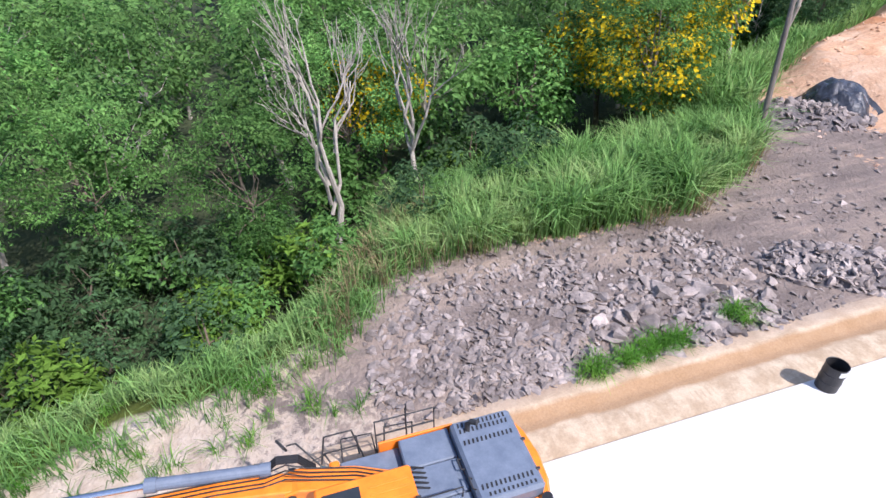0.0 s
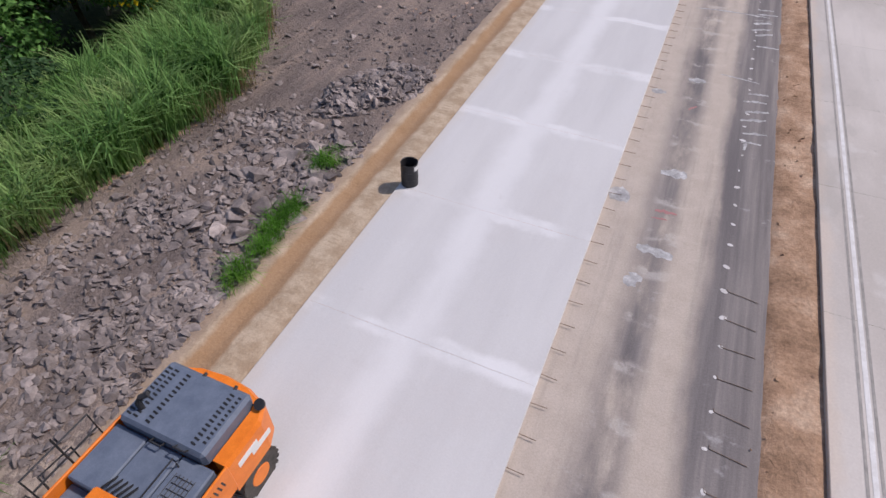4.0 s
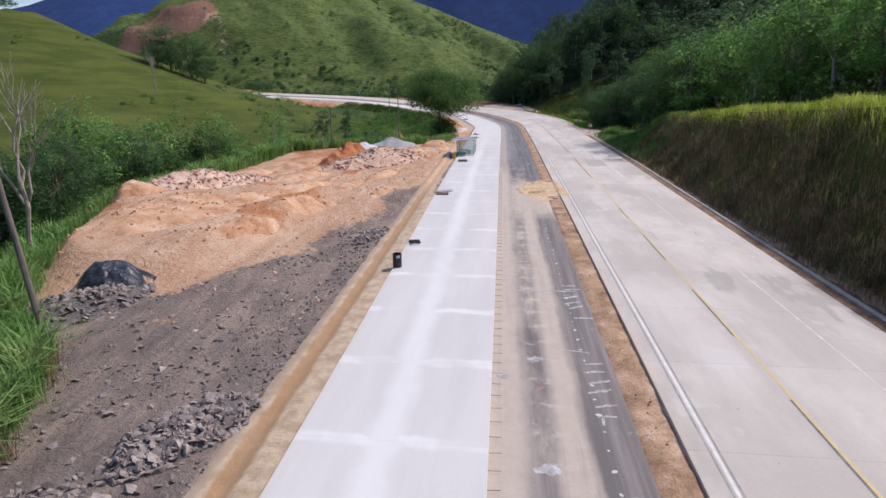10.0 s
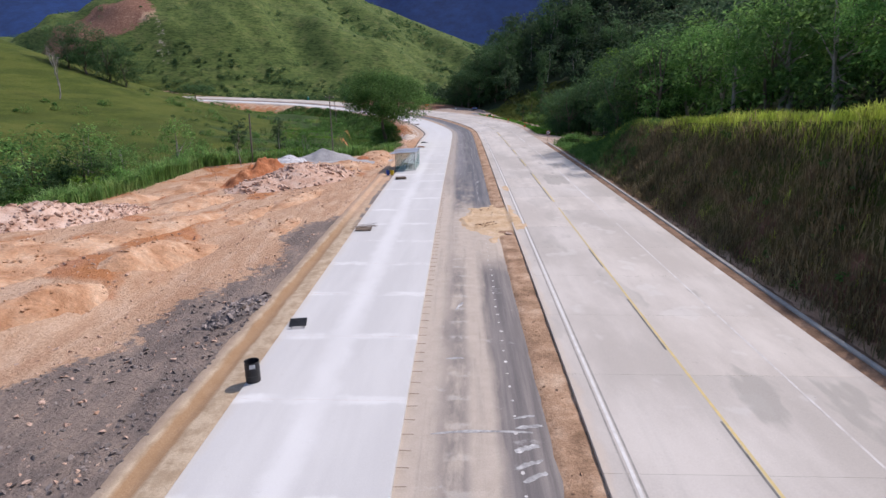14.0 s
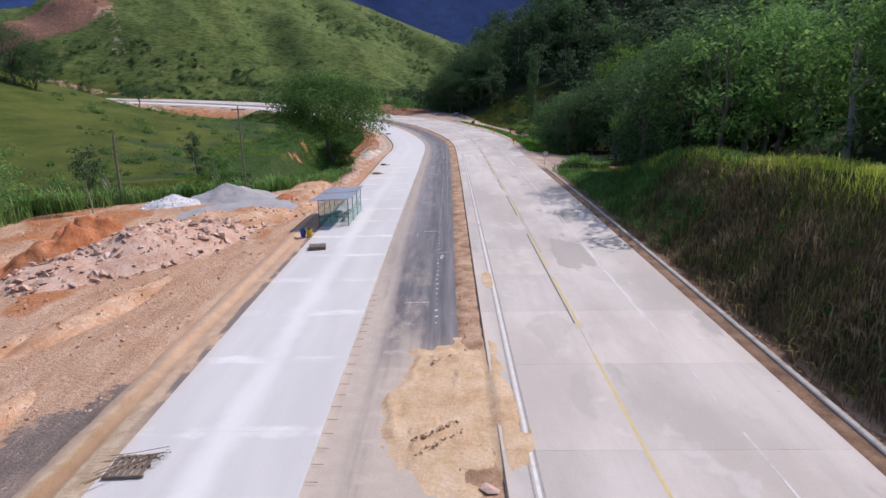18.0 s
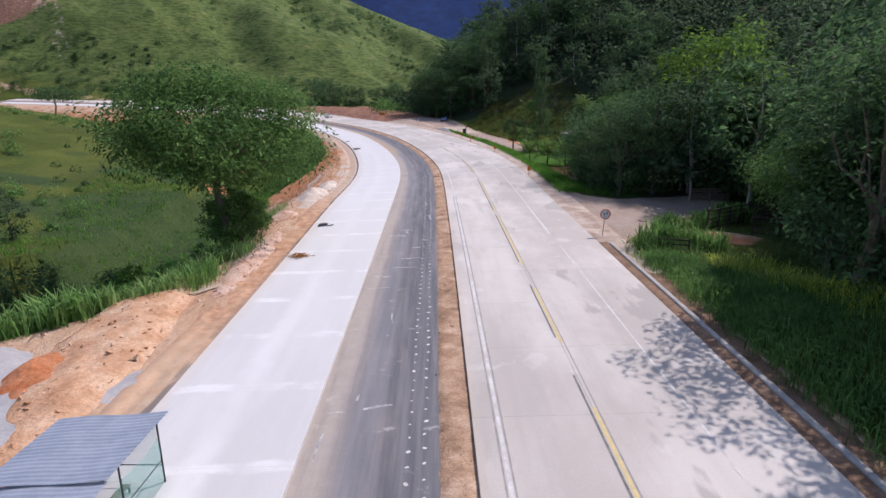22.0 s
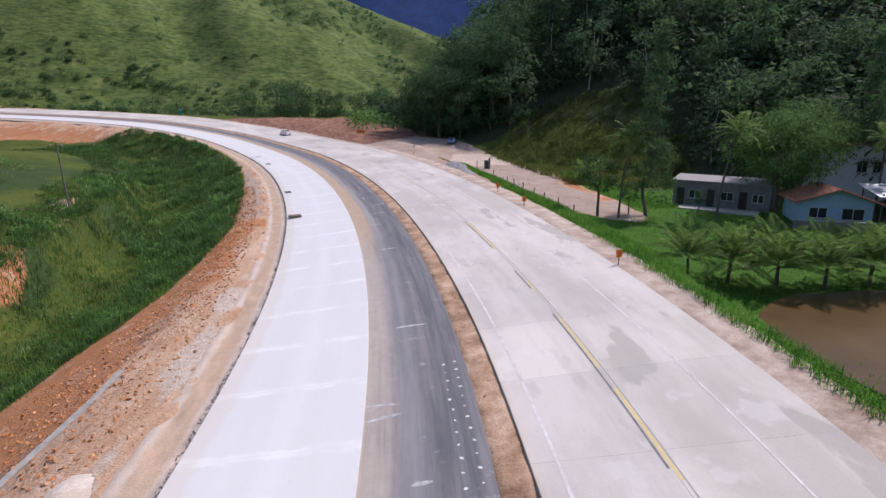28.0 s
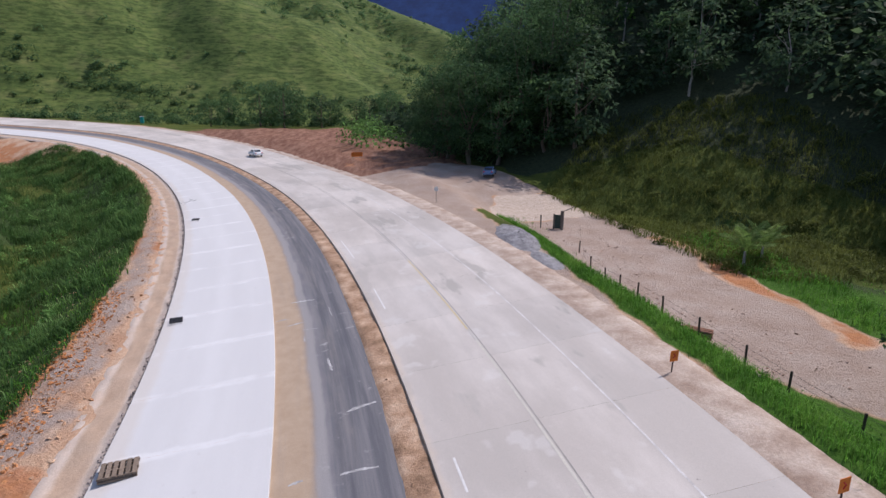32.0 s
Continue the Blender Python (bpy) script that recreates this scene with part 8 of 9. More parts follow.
def make_tree(name, label, seed, H, R, clusters, per, leaf, leaf_mat, bark=None, cb=0.3, flat=1.0, extra=None, trunk=None, crown_name="crown", width=0.45, shape=None, clump=(0.2, 0.42)):
    """Tapered trunk, limbs to each clump, and a crown of leaves in uneven clumps."""
    rnd, rng = random.Random(seed), np.random.default_rng(seed)
    t = thing(name, label, "tree")
    r0 = trunk or 0.022 * H + 0.04
    zc, rz = H * (1 + cb) / 2, H * (1 - cb) / 2 * flat
    bm = B()
    fork = H * (cb + 0.1)
    limb(bm, (0, 0, -0.4), (rnd.gauss(0, 0.03) * H, rnd.gauss(0, 0.03) * H, fork), r0, r0 * 0.7, rnd, 9, 0.06)
    limb(bm, (0, 0, fork), (rnd.gauss(0, 0.05) * H, rnd.gauss(0, 0.05) * H, H * 0.88), r0 * 0.7, r0 * 0.12, rnd, 7, 0.08)
    C = []
    for i in range(clusters):
        v = Vector((rnd.gauss(0, 1), rnd.gauss(0, 1), rnd.gauss(0, 1))).normalized()
        k = rnd.uniform(0.45, 1.0) ** 0.6
        if shape == "tall":
            f = rnd.random()
            c = (v.x * R * (1 - f * 0.8) * k, v.y * R * (1 - f * 0.8) * k, H * (cb + (1 - cb) * f))
        else:
            c = (v.x * R * k, v.y * R * k, zc + v.z * rz * k)
        C.append(c)
        if i % 7 == 0:
            f = rnd.uniform(0.4, 0.95)
            limb(bm, (0, 0, fork * f + (1 - f) * H * 0.6), c, r0 * 0.28, r0 * 0.05, rnd, 4)
    part("trunk", bm, bark or M_bark, t)
    C = np.array(C)
    cr = (R * rng.uniform(*clump, clusters))
    idx = np.repeat(np.arange(clusters), per)
    g = rng.normal(0, 1, (len(idx), 3))
    g /= np.linalg.norm(g, axis=1)[:, None]
    P = C[idx] + g * (cr[idx] * rng.uniform(0.3, 1.0, len(idx)) ** 0.5)[:, None] * np.array([1, 1, 0.6])
    out = g * 0.6 + (P - np.array([0, 0, zc])) / np.array([R, R, max(rz, 0.1)]) * 0.6
    V, F = leaf_quads(P, out, leaf, rng, width)
    part(crown_name, mesh_np(crown_name, V, F, leaf_mat), None, t)
    if extra:
        m, frac, nm = extra
        k = rng.uniform(0, 1, clusters) < frac
        sel = k[idx] & (rng.uniform(0, 1, len(idx)) < 0.85) & (out[:, 2] > -0.4)
        V, F = leaf_quads(P[sel] + out[sel] * 0.2, out[sel], leaf * 1.05, rng, 0.85)
        part(nm, mesh_np(nm, V, F, m), None, t)
    return t


def make_bare(name, label, seed, H, spread, r0, bark):
    rnd = random.Random(seed)
    t = thing(name, label, "tree")
    bm = B()

    def grow(a, d, l, r, depth):
        b = a + d * l
        limb(bm, a, b, r, r * 0.62, rnd, 7 if depth < 2 else 4, 0.1)
        if depth >= 4:
            return
        for _ in range(3 if depth else 4):
            nd = (d + Vector((rnd.gauss(0, spread), rnd.gauss(0, spread), rnd.uniform(0.0, 0.5)))).normalized()
            grow(a.lerp(b, rnd.uniform(0.6, 1.0)), nd, l * rnd.uniform(0.5, 0.75), r * 0.52, depth + 1)
    grow(Vector((0, 0, -0.4)), Vector((0.03, 0.02, 1)).normalized(), H * 0.42, r0, 0)
    part("trunk", bm, bark, t)
    return t


def plant_at(proto, x, y, yaw=None, sc=1.0, dz=0.0, label=None):
    t = copy_thing(proto, pose(x, y, ground_z(x, y) + dz, 0, 0, random.uniform(0, 360) if yaw is None else yaw) @ Matrix.Scale(sc, 4))
    if label:
        t["label"] = label
    return t


def retire(protos):
    for p_ in protos:
        for o in (*p_.children_recursive, p_):
            bpy.data.objects.remove(o)


class Spots:
    """Places at least so far apart."""

    def __init__(self):
        self.p = []

    def ok(self, x, y, d):
        if any((x - a) ** 2 + (y - b) ** 2 < d * d for a, b in self.p):
            return False
        self.p.append((x, y))
        return True


rnd = random.Random(11)
near_protos = [
    make_tree("tree", "leafy green broadleaf tree in the ravine wood", 1, 10.5, 3.9, 66, 150, 0.19, M_leaf, cb=0.26, trunk=0.17, clump=(0.14, 0.30)),
    make_tree("tree", "leafy green broadleaf tree in the ravine wood", 2, 9.5, 3.5, 56, 58, 0.38, M_leaf_mid, M_palebark, cb=0.25, trunk=0.18),
    make_tree("tree", "bright green leafy tree in the ravine wood", 3, 8.0, 3.2, 54, 58, 0.38, M_leaf, cb=0.2),
    make_tree("tree", "tall leafy green tree in the ravine wood", 4, 11.0, 3.6, 62, 150, 0.18, M_leaf_mid, M_palebark, cb=0.34, trunk=0.16, clump=(0.14, 0.30)),
    make_tree("tree", "slender feathery green tree in the ravine wood", 5, 10.0, 2.4, 46, 110, 0.24, M_leaf, M_palebark, cb=0.35, width=0.3, clump=(0.15, 0.32)),
]
bush_protos = [
    make_tree("bush", "dense green bush at the ravine's edge", 6, 3.2, 1.9, 30, 34, 0.33, M_leaf, cb=0.02),
    make_tree("bush", "bright green bush at the ravine's edge", 7, 2.6, 1.7, 28, 34, 0.34, M_leaf_lime, cb=0.02),
    make_tree("bush", "dark green bush at the ravine's edge", 8, 3.6, 2.0, 30, 34, 0.33, M_leaf_dark, cb=0.02),
]
for b_ in bush_protos:
    b_["category"] = "bush"
sp_ = Spots()
sp_.p = [(-23.4, 1.7), (-20.0, 1.4)]
n = 0
while n < 46:
    x, y = rnd.uniform(-64, -13.5), rnd.uniform(-32, 40)
    s, o = road_so(np.array([x]), np.array([y]))
    d = -o[0] - np.interp(s[0], PLAT_S, PLAT_O)
    lo = np.interp(y, [-20, 0, 5, 25, 40], [4.0, 5.0, 8.0, 9.0, 6.0])
    if d < lo or math.hypot(x + 21, y + 6) < 4.0 or not sp_.ok(x, y, 3.9 if d < 16 else 5.0):
        n += 0.01
        continue
    n += 1
    plant_at(rnd.choice((near_protos[0], near_protos[3], near_protos[0], near_protos[4 if y > 3 else 0]) if d < 17 and -22 < y < 26 else (near_protos[1], near_protos[2])), x, y, None, rnd.uniform(0.9, 1.25))
for x, y, sc, k in ((-16.5, -9.5, 1.1, 1), (-15.5, -14, 1.0, 0), (-17, -4, 0.9, 2), (-19.5, 1.5, 1.0, 0), (-22.5, 11, 1.0, 2), (-24.5, 16, 0.9, 1), (-20.5, 5.5, 0.8, 2), (-15, -20, 1.0, 0), (-14.5, -27, 1.1, 1)):
    plant_at(bush_protos[k], x, y, None, sc)
for x, y, sc in ((-21, -8.5, 0.8), (-23.5, -9.5, 1.0), (-18.5, -8, 0.7), (-24.5, -5.5, 1.1), (-22, -3.5, 0.8), (-19.5, -11.5, 0.9), (-26, -9, 1.2), (-20, -5.5, 0.55), (-17.5, -11, 0.8), (-22.5, -12.5, 1.1)):
    plant_at(bush_protos[2], x, y, None, sc, 0, "dark low bush in the shaded ravine")
for i in range(30):
    y = rnd.uniform(-24, 14)
    s = y
    q = at_road(s, -(np.interp(s, PLAT_S, PLAT_O) + np.interp(s, [-24, 0, 5, 14], [5, 5.5, 8.5, 9]) + rnd.uniform(0, 9)))
    if math.hypot(q[0] + 20.5, q[1] + 6) > 1.5:
        plant_at(bush_protos[(0, 2, 1, 0)[i % 4]], q[0], q[1], None, rnd.uniform(0.8, 1.4))
flower = make_tree("flowering_tree", "tree covered in bright yellow blossom", 21, 10.5, 4.2, 60, 64, 0.3, M_leaf, cb=0.3, extra=(M_flower, 0.85, "blossom"))
plant_at(flower, -33.2, 27.0)
plant_at(flower, -35.0, 23.5, 100, 0.95)
plant_at(flower, -34.5, 6.5, 30, 0.8)
plant_at(flower, -29.0, 22.5, 60, 0.85)
bare = make_bare("bare_tree", "bare pale grey tree with many thin branches", 31, 16.5, 0.30, 0.21, M_palebark)
plant_at(bare, -23.4, 1.7, 20, 0.95)
plant_at(bare, -29.5, 29.5, 140, 0.95)
plant_at(bare, -32.0, 36.5, 250, 0.9)
plant_at(bare, -98, 157, 10, 0.85, 0, "small bare tree on the green hillside")
plant_at(bare, -27.9, 7, 90, 0.9)

# medium trees: the wooded hill to the east and the edges of the valley
# eastern trees have shade in their leaf colour, bank trees sunlight
mid_protos = [
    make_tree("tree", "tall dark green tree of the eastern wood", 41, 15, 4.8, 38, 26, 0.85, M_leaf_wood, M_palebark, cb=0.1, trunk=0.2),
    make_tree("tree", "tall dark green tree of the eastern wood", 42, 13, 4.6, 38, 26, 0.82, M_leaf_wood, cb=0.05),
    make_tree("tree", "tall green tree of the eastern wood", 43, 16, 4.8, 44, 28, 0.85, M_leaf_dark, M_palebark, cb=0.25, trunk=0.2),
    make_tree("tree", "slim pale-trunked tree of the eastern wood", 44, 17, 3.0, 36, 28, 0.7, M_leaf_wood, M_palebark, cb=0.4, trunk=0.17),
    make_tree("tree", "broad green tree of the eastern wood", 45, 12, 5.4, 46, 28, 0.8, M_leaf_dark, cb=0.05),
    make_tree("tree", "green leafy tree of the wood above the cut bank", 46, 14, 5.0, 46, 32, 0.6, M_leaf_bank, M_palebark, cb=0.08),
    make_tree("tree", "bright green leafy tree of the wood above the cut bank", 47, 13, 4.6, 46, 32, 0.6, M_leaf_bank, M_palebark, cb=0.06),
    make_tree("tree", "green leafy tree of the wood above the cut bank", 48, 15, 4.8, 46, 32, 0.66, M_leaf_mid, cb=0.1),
]
sp_ = Spots()
n = 0.0
while n < 100:
    s, o = rnd.uniform(118, 340), 28 + 75 * rnd.random() ** 1.6
    lo = np.interp(s, [-20, 60, 100, 118, 124, 150, 178, 184, 228, 240, 262, 275, 300, 345], [40, 40, 33, 29, 52, 34, 36, 66, 66, 70, 62, 46, 50, 62])
    if o < lo:
        n += 0.02
        continue
    q = on_road(s, o)
    if s > 284 and q[0] < 8 or 8 < q[0] < 62 and 182 < q[1] < 246 or math.hypot((q[0] - 38) / 19, (q[1] - 270) / 24) < 1:
        n += 0.02
        continue
    if not sp_.ok(q[0], q[1], 4.4 if o < lo + 14 else 7.0):
        n += 0.02
        continue
    n += 1
    plant_at(rnd.choice(mid_protos[5:] if s < 118 else mid_protos[:5]), q[0], q[1], None, rnd.uniform(0.8, 1.25) * np.interp(s, [250, 280], [1.0, 1.2]))
n = 0.0
while n < 42:
    s, o = rnd.uniform(-5, 100), 38 + 16 * rnd.random() ** 1.5
    q = on_road(s, o)
    if not sp_.ok(q[0], q[1], 4.6):
        n += 0.02
        continue
    n += 1
    plant_at(mid_protos[rnd.choice((5, 6, 7))], q[0], q[1], None, rnd.uniform(0.75, 1.2))
for x, y, k, sc in ((34, 117, 1, 1.1), (37, 112, 4, 1.2), (41, 118, 0, 1.1), (43.5, 120.5, 1, 1.6), (38, 105, 5, 1.3), (50, 136, 2, 1.5), (52, 128, 1, 1.7), (39.5, 116, 4, 1.75), (42, 109, 0, 1.5), (43, 124, 4, 1.0),  (41, 150, 4, 1.1), (48, 148, 1, 1.2), (54, 165, 4, 1.2), (48, 172, 1, 1.0), (58, 158, 4, 1.3),  (40, 158, 0, 1.1),  (46, 153, 2, 1.0), (44, 166, 4, 1.1), (51, 160, 1, 1.1),  (56, 152, 0, 1.0), (52, 170, 2, 0.9)):
    plant_at(mid_protos[k], x, y, None, sc, 0, "large dark tree shading the dirt entry")
for x, y, k, sc in ((34.5, 111, 0, 1.55), (37.5, 119.5, 3, 1.5)):
    plant_at(near_protos[3], x, y, None, sc, 0, "leafy tree that shades the edge of the road")
dense = make_tree("tree", "large dark tree with fine dense leaves beside the dirt entry", 49, 13, 5.0, 78, 84, 0.34, M_leaf_dark, cb=0.04)
for x, y, sc in ((33.5, 157, 1.1), (35, 168, 1.0), (30, 166, 0.75), (34, 152.5, 1.1), (37, 164, 1.1), (31, 160.5, 0.95)):
    plant_at(dense, x, y, None, sc)
for x, y, sc in ((28.8, 111.3, 1.2), (34.0, 113.5, 1.2), (31.0, 103.5, 1.15)):
    plant_at(dense, x, y, None, sc, 0, "tall dark leafy tree above the cut bank")
for x, y, sc in ((4.5, 304, 1.35), (8.5, 299, 1.45), (13.5, 297.5, 1.4), (2.5, 311, 1.3), (9, 308, 1.6), (18.5, 301, 1.5), (15, 309, 1.7), (5, 318, 1.45), (23, 304, 1.6), (12, 318, 1.75), (21, 314, 1.75), (28, 309, 1.7)):
    plant_at(dense, x, y, None, sc, 0, "tall dark tree at the wood's end beside the junction")
for x, y, k, sc in ((36.0, 97, 0, 1.35), (37.0, 89, 3, 1.3), (36.5, 80, 0, 1.3), (37.5, 71, 3, 1.25), (36.5, 62, 0, 1.25), (38, 53, 3, 1.3), (37, 44, 0, 1.2), (38, 34, 3, 1.25), (40.5, 85, 4, 1.5), (41, 75, 4, 1.5), (41, 57, 4, 1.5)):
    plant_at(mid_protos[6] if k else near_protos[0], x, y, None, sc * (0.85 if k else 1.0), 0, "leafy green tree above the cut bank")
for x, y, sc in ((28.8, 101.5, 0.8), (29.6, 94.5, 0.85)):
    plant_at(mid_protos[7], x, y, None, sc, 0, "leafy green tree at the edge of the cut bank")
for x, y, sc in ((27.8, 158, 0.95), (29.0, 151.5, 0.9), (27.5, 163.5, 0.8)):
    plant_at(dense, x, y, None, sc)
for x, y, sc in ((39.0, 116.5, 1.25), (43.5, 122, 1.3), (47, 131.5, 1.1)):
    plant_at(dense, x, y, None, sc, 0, "large dark tree shading the dirt entry")
lime = make_tree("tree", "large tree with bright lime-green upper leaves", 51, 16, 6.0, 70, 60, 0.5, M_leaf_lime, cb=0.3)
plant_at(lime, 44, 158, 0, 1.35)
# the big tree on the western embankment, and trees round the valley
big = make_tree("tree", "broad dense dark-leaved tree on the western embankment", 61, 14.0, 7.6, 140, 230, 0.33, M_leaf_big, cb=0.36, flat=0.86)
plant_at(big, -12.9, 132.3, 0, 1.15)
for x, y, sc in ((44.0, 132.0, 0.95), (47, 138, 0.95)):
    plant_at(big, x, y, None, sc, 0, "leafy dark tree over the timber fence beside the dirt entry")
for x, y, sc in ((33.0, 119.5, 0.7), (36.5, 122.5, 0.78)):
    plant_at(big, x, y, None, sc, 0, "dark spreading tree that shades the grass beside the kerb")
thicket = make_tree("bush", "dense dark thicket under the big tree", 62, 5.5, 2.6, 46, 90, 0.3, M_leaf_big, cb=0.02)
thicket["category"] = "bush"
for x, y, sc in ((-12.0, 132.5, 0.9), (-13.6, 135.0, 1.0), (-11.6, 136.0, 0.6)):
    plant_at(thicket, x, y, None, sc)
rim = make_tree("tree", "leafy dark green tree below the yard's rim", 63, 9.5, 3.3, 60, 88, 0.3, M_leaf_dark, cb=0.12)
for x, y, k, sc in ((-44, 60, 5, 0.8), (-45, 70, 6, 0.85), (-41.5, 80, 5, 0.7), (-52, 66, 7, 0.8), (-45, 90, 6, 0.65), (-39, 97, 5, 0.55), (-41, 52, 7, 0.8), (-47, 78, 7, 0.8), (-42, 88, 6, 0.55), (-55, 80, 0, 0.5), (-60, 70, 1, 0.5), (-38, 112, 2, 0.4), (-31, 99.5, 3, 0.42), (-58, 55, 0, 0.6), (-50, 52, 4, 0.5), (-24, 122, 2, 0.4), (-38, 140, 1, 0.35), (-36.5, 136, 3, 0.45), (-46, 48, 0, 0.6), (-66, 60, 1, 0.6), (-43, 45, 2, 0.5)):
    plant_at(mid_protos[k], x, y, None, sc, 0, "small leafy tree at the edge of the yard")
for x, y, k, sc in ((-39.5, 50, 0, 0.95), (-43, 55.5, 3, 1.05), (-46, 47, 1, 1.0), (-42, 62, 0, 1.0), (-48, 60, 3, 1.1), (-44.5, 69, 1, 1.0), (-41, 78.5, 0, 0.85), (-44.5, 76, 2, 0.9), (-49, 70, 3, 1.0), (-52, 54, 0, 1.15), (-37, 45, 2, 0.9), (-26, 118.5, 4, 0.95), (-34.5, 108, 4, 0.8)):
    plant_at(rim if k != 4 else near_protos[4], x, y, None, sc, 0, "leafy green tree below the yard's rim")
for x, y, sc in ((-107.5, 194, 1.2), (-111.5, 190, 1.25), (-104.5, 197.5, 1.0), (-115, 187, 1.05)):
    plant_at(dense, x, y, None, sc, 0, "dark round-topped tree on the hill's crest")
umb = make_tree("tree", "spreading flat-topped dark tree beyond the meadow", 71, 11, 8.0, 60, 44, 0.6, M_leaf_dark, cb=0.55, flat=0.6)
plant_at(umb, -116, 271)
plant_at(umb, -168, 186, 0, 0.7)
plant_at(umb, -180, 172, 40, 0.6)

n = 0.0
while n < 16:
    x, y = rnd.uniform(-78, -12), rnd.uniform(376, 412)
    s, o = road_so(np.array([x]), np.array([y]))
    if o[0] < 30 or not sp_.ok(x, y, 5.5):
        n += 0.02
        continue
    n += 1
    plant_at(mid_protos[rnd.choice((1, 4, 4))], x, y, None, rnd.uniform(0.75, 1.25), 0, "dark round tree at the foot of the far hill")

# garden: tall feathery trees, palms
tall = make_tree("tree", "very tall narrow feathery tree in the garden", 81, 25.5, 3.5, 120, 70, 0.42, M_leaf_dark, M_bark, cb=0.1, shape="tall", width=0.3, trunk=0.26)
for x, y, sc in ((32.7, 220.6, 0.95), (64, 225, 0.9)):
    plant_at(tall, x, y, None, sc)
airy = make_tree("tree", "small open tree with grey-green drooping leaves", 82, 8.5, 2.6, 26, 60, 0.36, M_leaf_dark, M_bark, cb=0.4)
for x, y, sc in ((26.3, 220.8, 0.95), (30.6, 221.4, 0.5), (40.8, 223.0, 0.35)):
    plant_at(airy, x, y, None, sc)
shade = make_tree("tree", "broad dark shade tree beside the houses", 83, 11.5, 5.4, 100, 120, 0.34, M_leaf_big, cb=0.3)
plant_at(shade, 51.0, 222.2, 0, 1.15)
plant_at(shade, 58.5, 229.5, 140, 1.25)


def make_palm(name, label, seed, H, fronds, length, rise=(0.1, 1.25), droop=(0.45, 0.75), bark=None, r0=0.2, leaflet=1.0):
    """A leaning ringed trunk with arching feathery fronds of many narrow leaflets."""
    rnd_, rng_ = random.Random(seed), np.random.default_rng(seed)
    t = thing(name, label, "palm")
    lx, ly = rnd_.uniform(-0.1, 0.1) * H, rnd_.uniform(-0.1, 0.1) * H
    n_ = max(6, int(H * 3))
    part("trunk", add_tube(B(), [(lx * f * f, ly * f * f, -0.2 + (H + 0.2) * f) for f in np.linspace(0, 1, n_)], [(r0 * (1 - 0.4 * f) * (1.06 if i % 2 else 0.96)) for i, f in enumerate(np.linspace(0, 1, n_))], 9), bark or M_palebark, t)
    for i in range(fronds):
        a = 6.2832 * i * 0.382 + rnd_.uniform(-0.2, 0.2)
        el = rise[0] + (rise[1] - rise[0]) * ((i + 0.5) / fronds)
        n_ = 34
        f = np.linspace(0, 1, n_)
        bend = rnd_.uniform(*droop)
        ang = el - bend * 2.0 * f ** 1.3
        step = length * rnd_.uniform(0.85, 1.08) / n_
        r, z = np.cumsum(np.cos(ang)) * step, np.cumsum(np.sin(ang)) * step
        mid = np.stack([lx + r * math.cos(a), ly + r * math.sin(a), H + z], -1)
        tan = np.gradient(mid, axis=0)
        tan /= np.linalg.norm(tan, axis=1)[:, None]
        side = np.array([-math.sin(a), math.cos(a), 0])
        up = np.cross(np.broadcast_to(side, tan.shape), -tan)
        up *= np.sign(up[:, 2:3] + 1e-6)
        V, F = [], []
        k = 0
        for j in range(4, n_):
            l = (length * 0.30 * math.sin(math.pi * (0.14 + 0.80 * f[j])) + 0.04) * leaflet
            for sg in (-1, 1):
                d = side * sg * 0.8 + tan[j] * 0.55 + up[j] * 0.25 + rng_.normal(0, 0.06, 3)
                d = d / np.linalg.norm(d)
                w = tan[j] * 0.028 * length
                tip = mid[j] + d * l + np.array([0, 0, -0.28 * l])
                V += [mid[j] - w * 0.5, mid[j] + d * l * 0.5 + w * 0.6, tip, mid[j] + d * l * 0.5 - w * 0.6]
                F.append([k, k + 1, k + 2, k + 3])
                k += 4
        for j in range(n_ - 1):
            V += [mid[j] - side * 0.018, mid[j] + side * 0.018, mid[j + 1] + side * 0.014, mid[j + 1] - side * 0.014]
            F.append([k, k + 1, k + 2, k + 3])
            k += 4
        part("frond", mesh_np("frond", np.array(V), np.array(F), M_palm), None, t)
    return t


palm = make_palm("young_palm", "young coconut palm with arching fronds on the lawn", 5, 1.35, 24, 3.2, (0.1, 1.5), (0.2, 0.46), M_bark, 0.14, 0.8)
for x, y, sc in ((25.8, 195.2, 0.95), (29.4, 195.2, 1.0), (32.8, 193.9, 1.06), (36.0, 192.6, 1.0), (40.0, 193.0, 1.0), (44.5, 193, 1.0), (49, 193.5, 1.0)):
    plant_at(palm, x, y, None, sc * 1.3)
coco = make_palm("coconut_palm", "tall coconut palm beside the houses", 8, 11.0, 18, 3.6, (-0.3, 1.3), (0.3, 0.5), M_bark, 0.17)
for x, y, sc in ((41.5, 219.6, 1.0), (28.6, 219.6, 0.9), (62, 219, 0.9)):
    plant_at(coco, x, y, None, sc)
banana = make_palm("banana_plant", "clump of broad-leaved banana plants", 12, 1.2, 10, 2.6, (0.5, 1.4), (0.25, 0.4), None, 0.14, 1.1)
for x, y in ((-41, 92), (-43, 94), (-34, 118), (-44, 70), (33, 250), (36, 252), (-14, 374), (-9, 378), (-4, 372), (-17, 381), (1, 377)):
    plant_at(banana, x, y, None, rnd.uniform(0.9, 1.4))


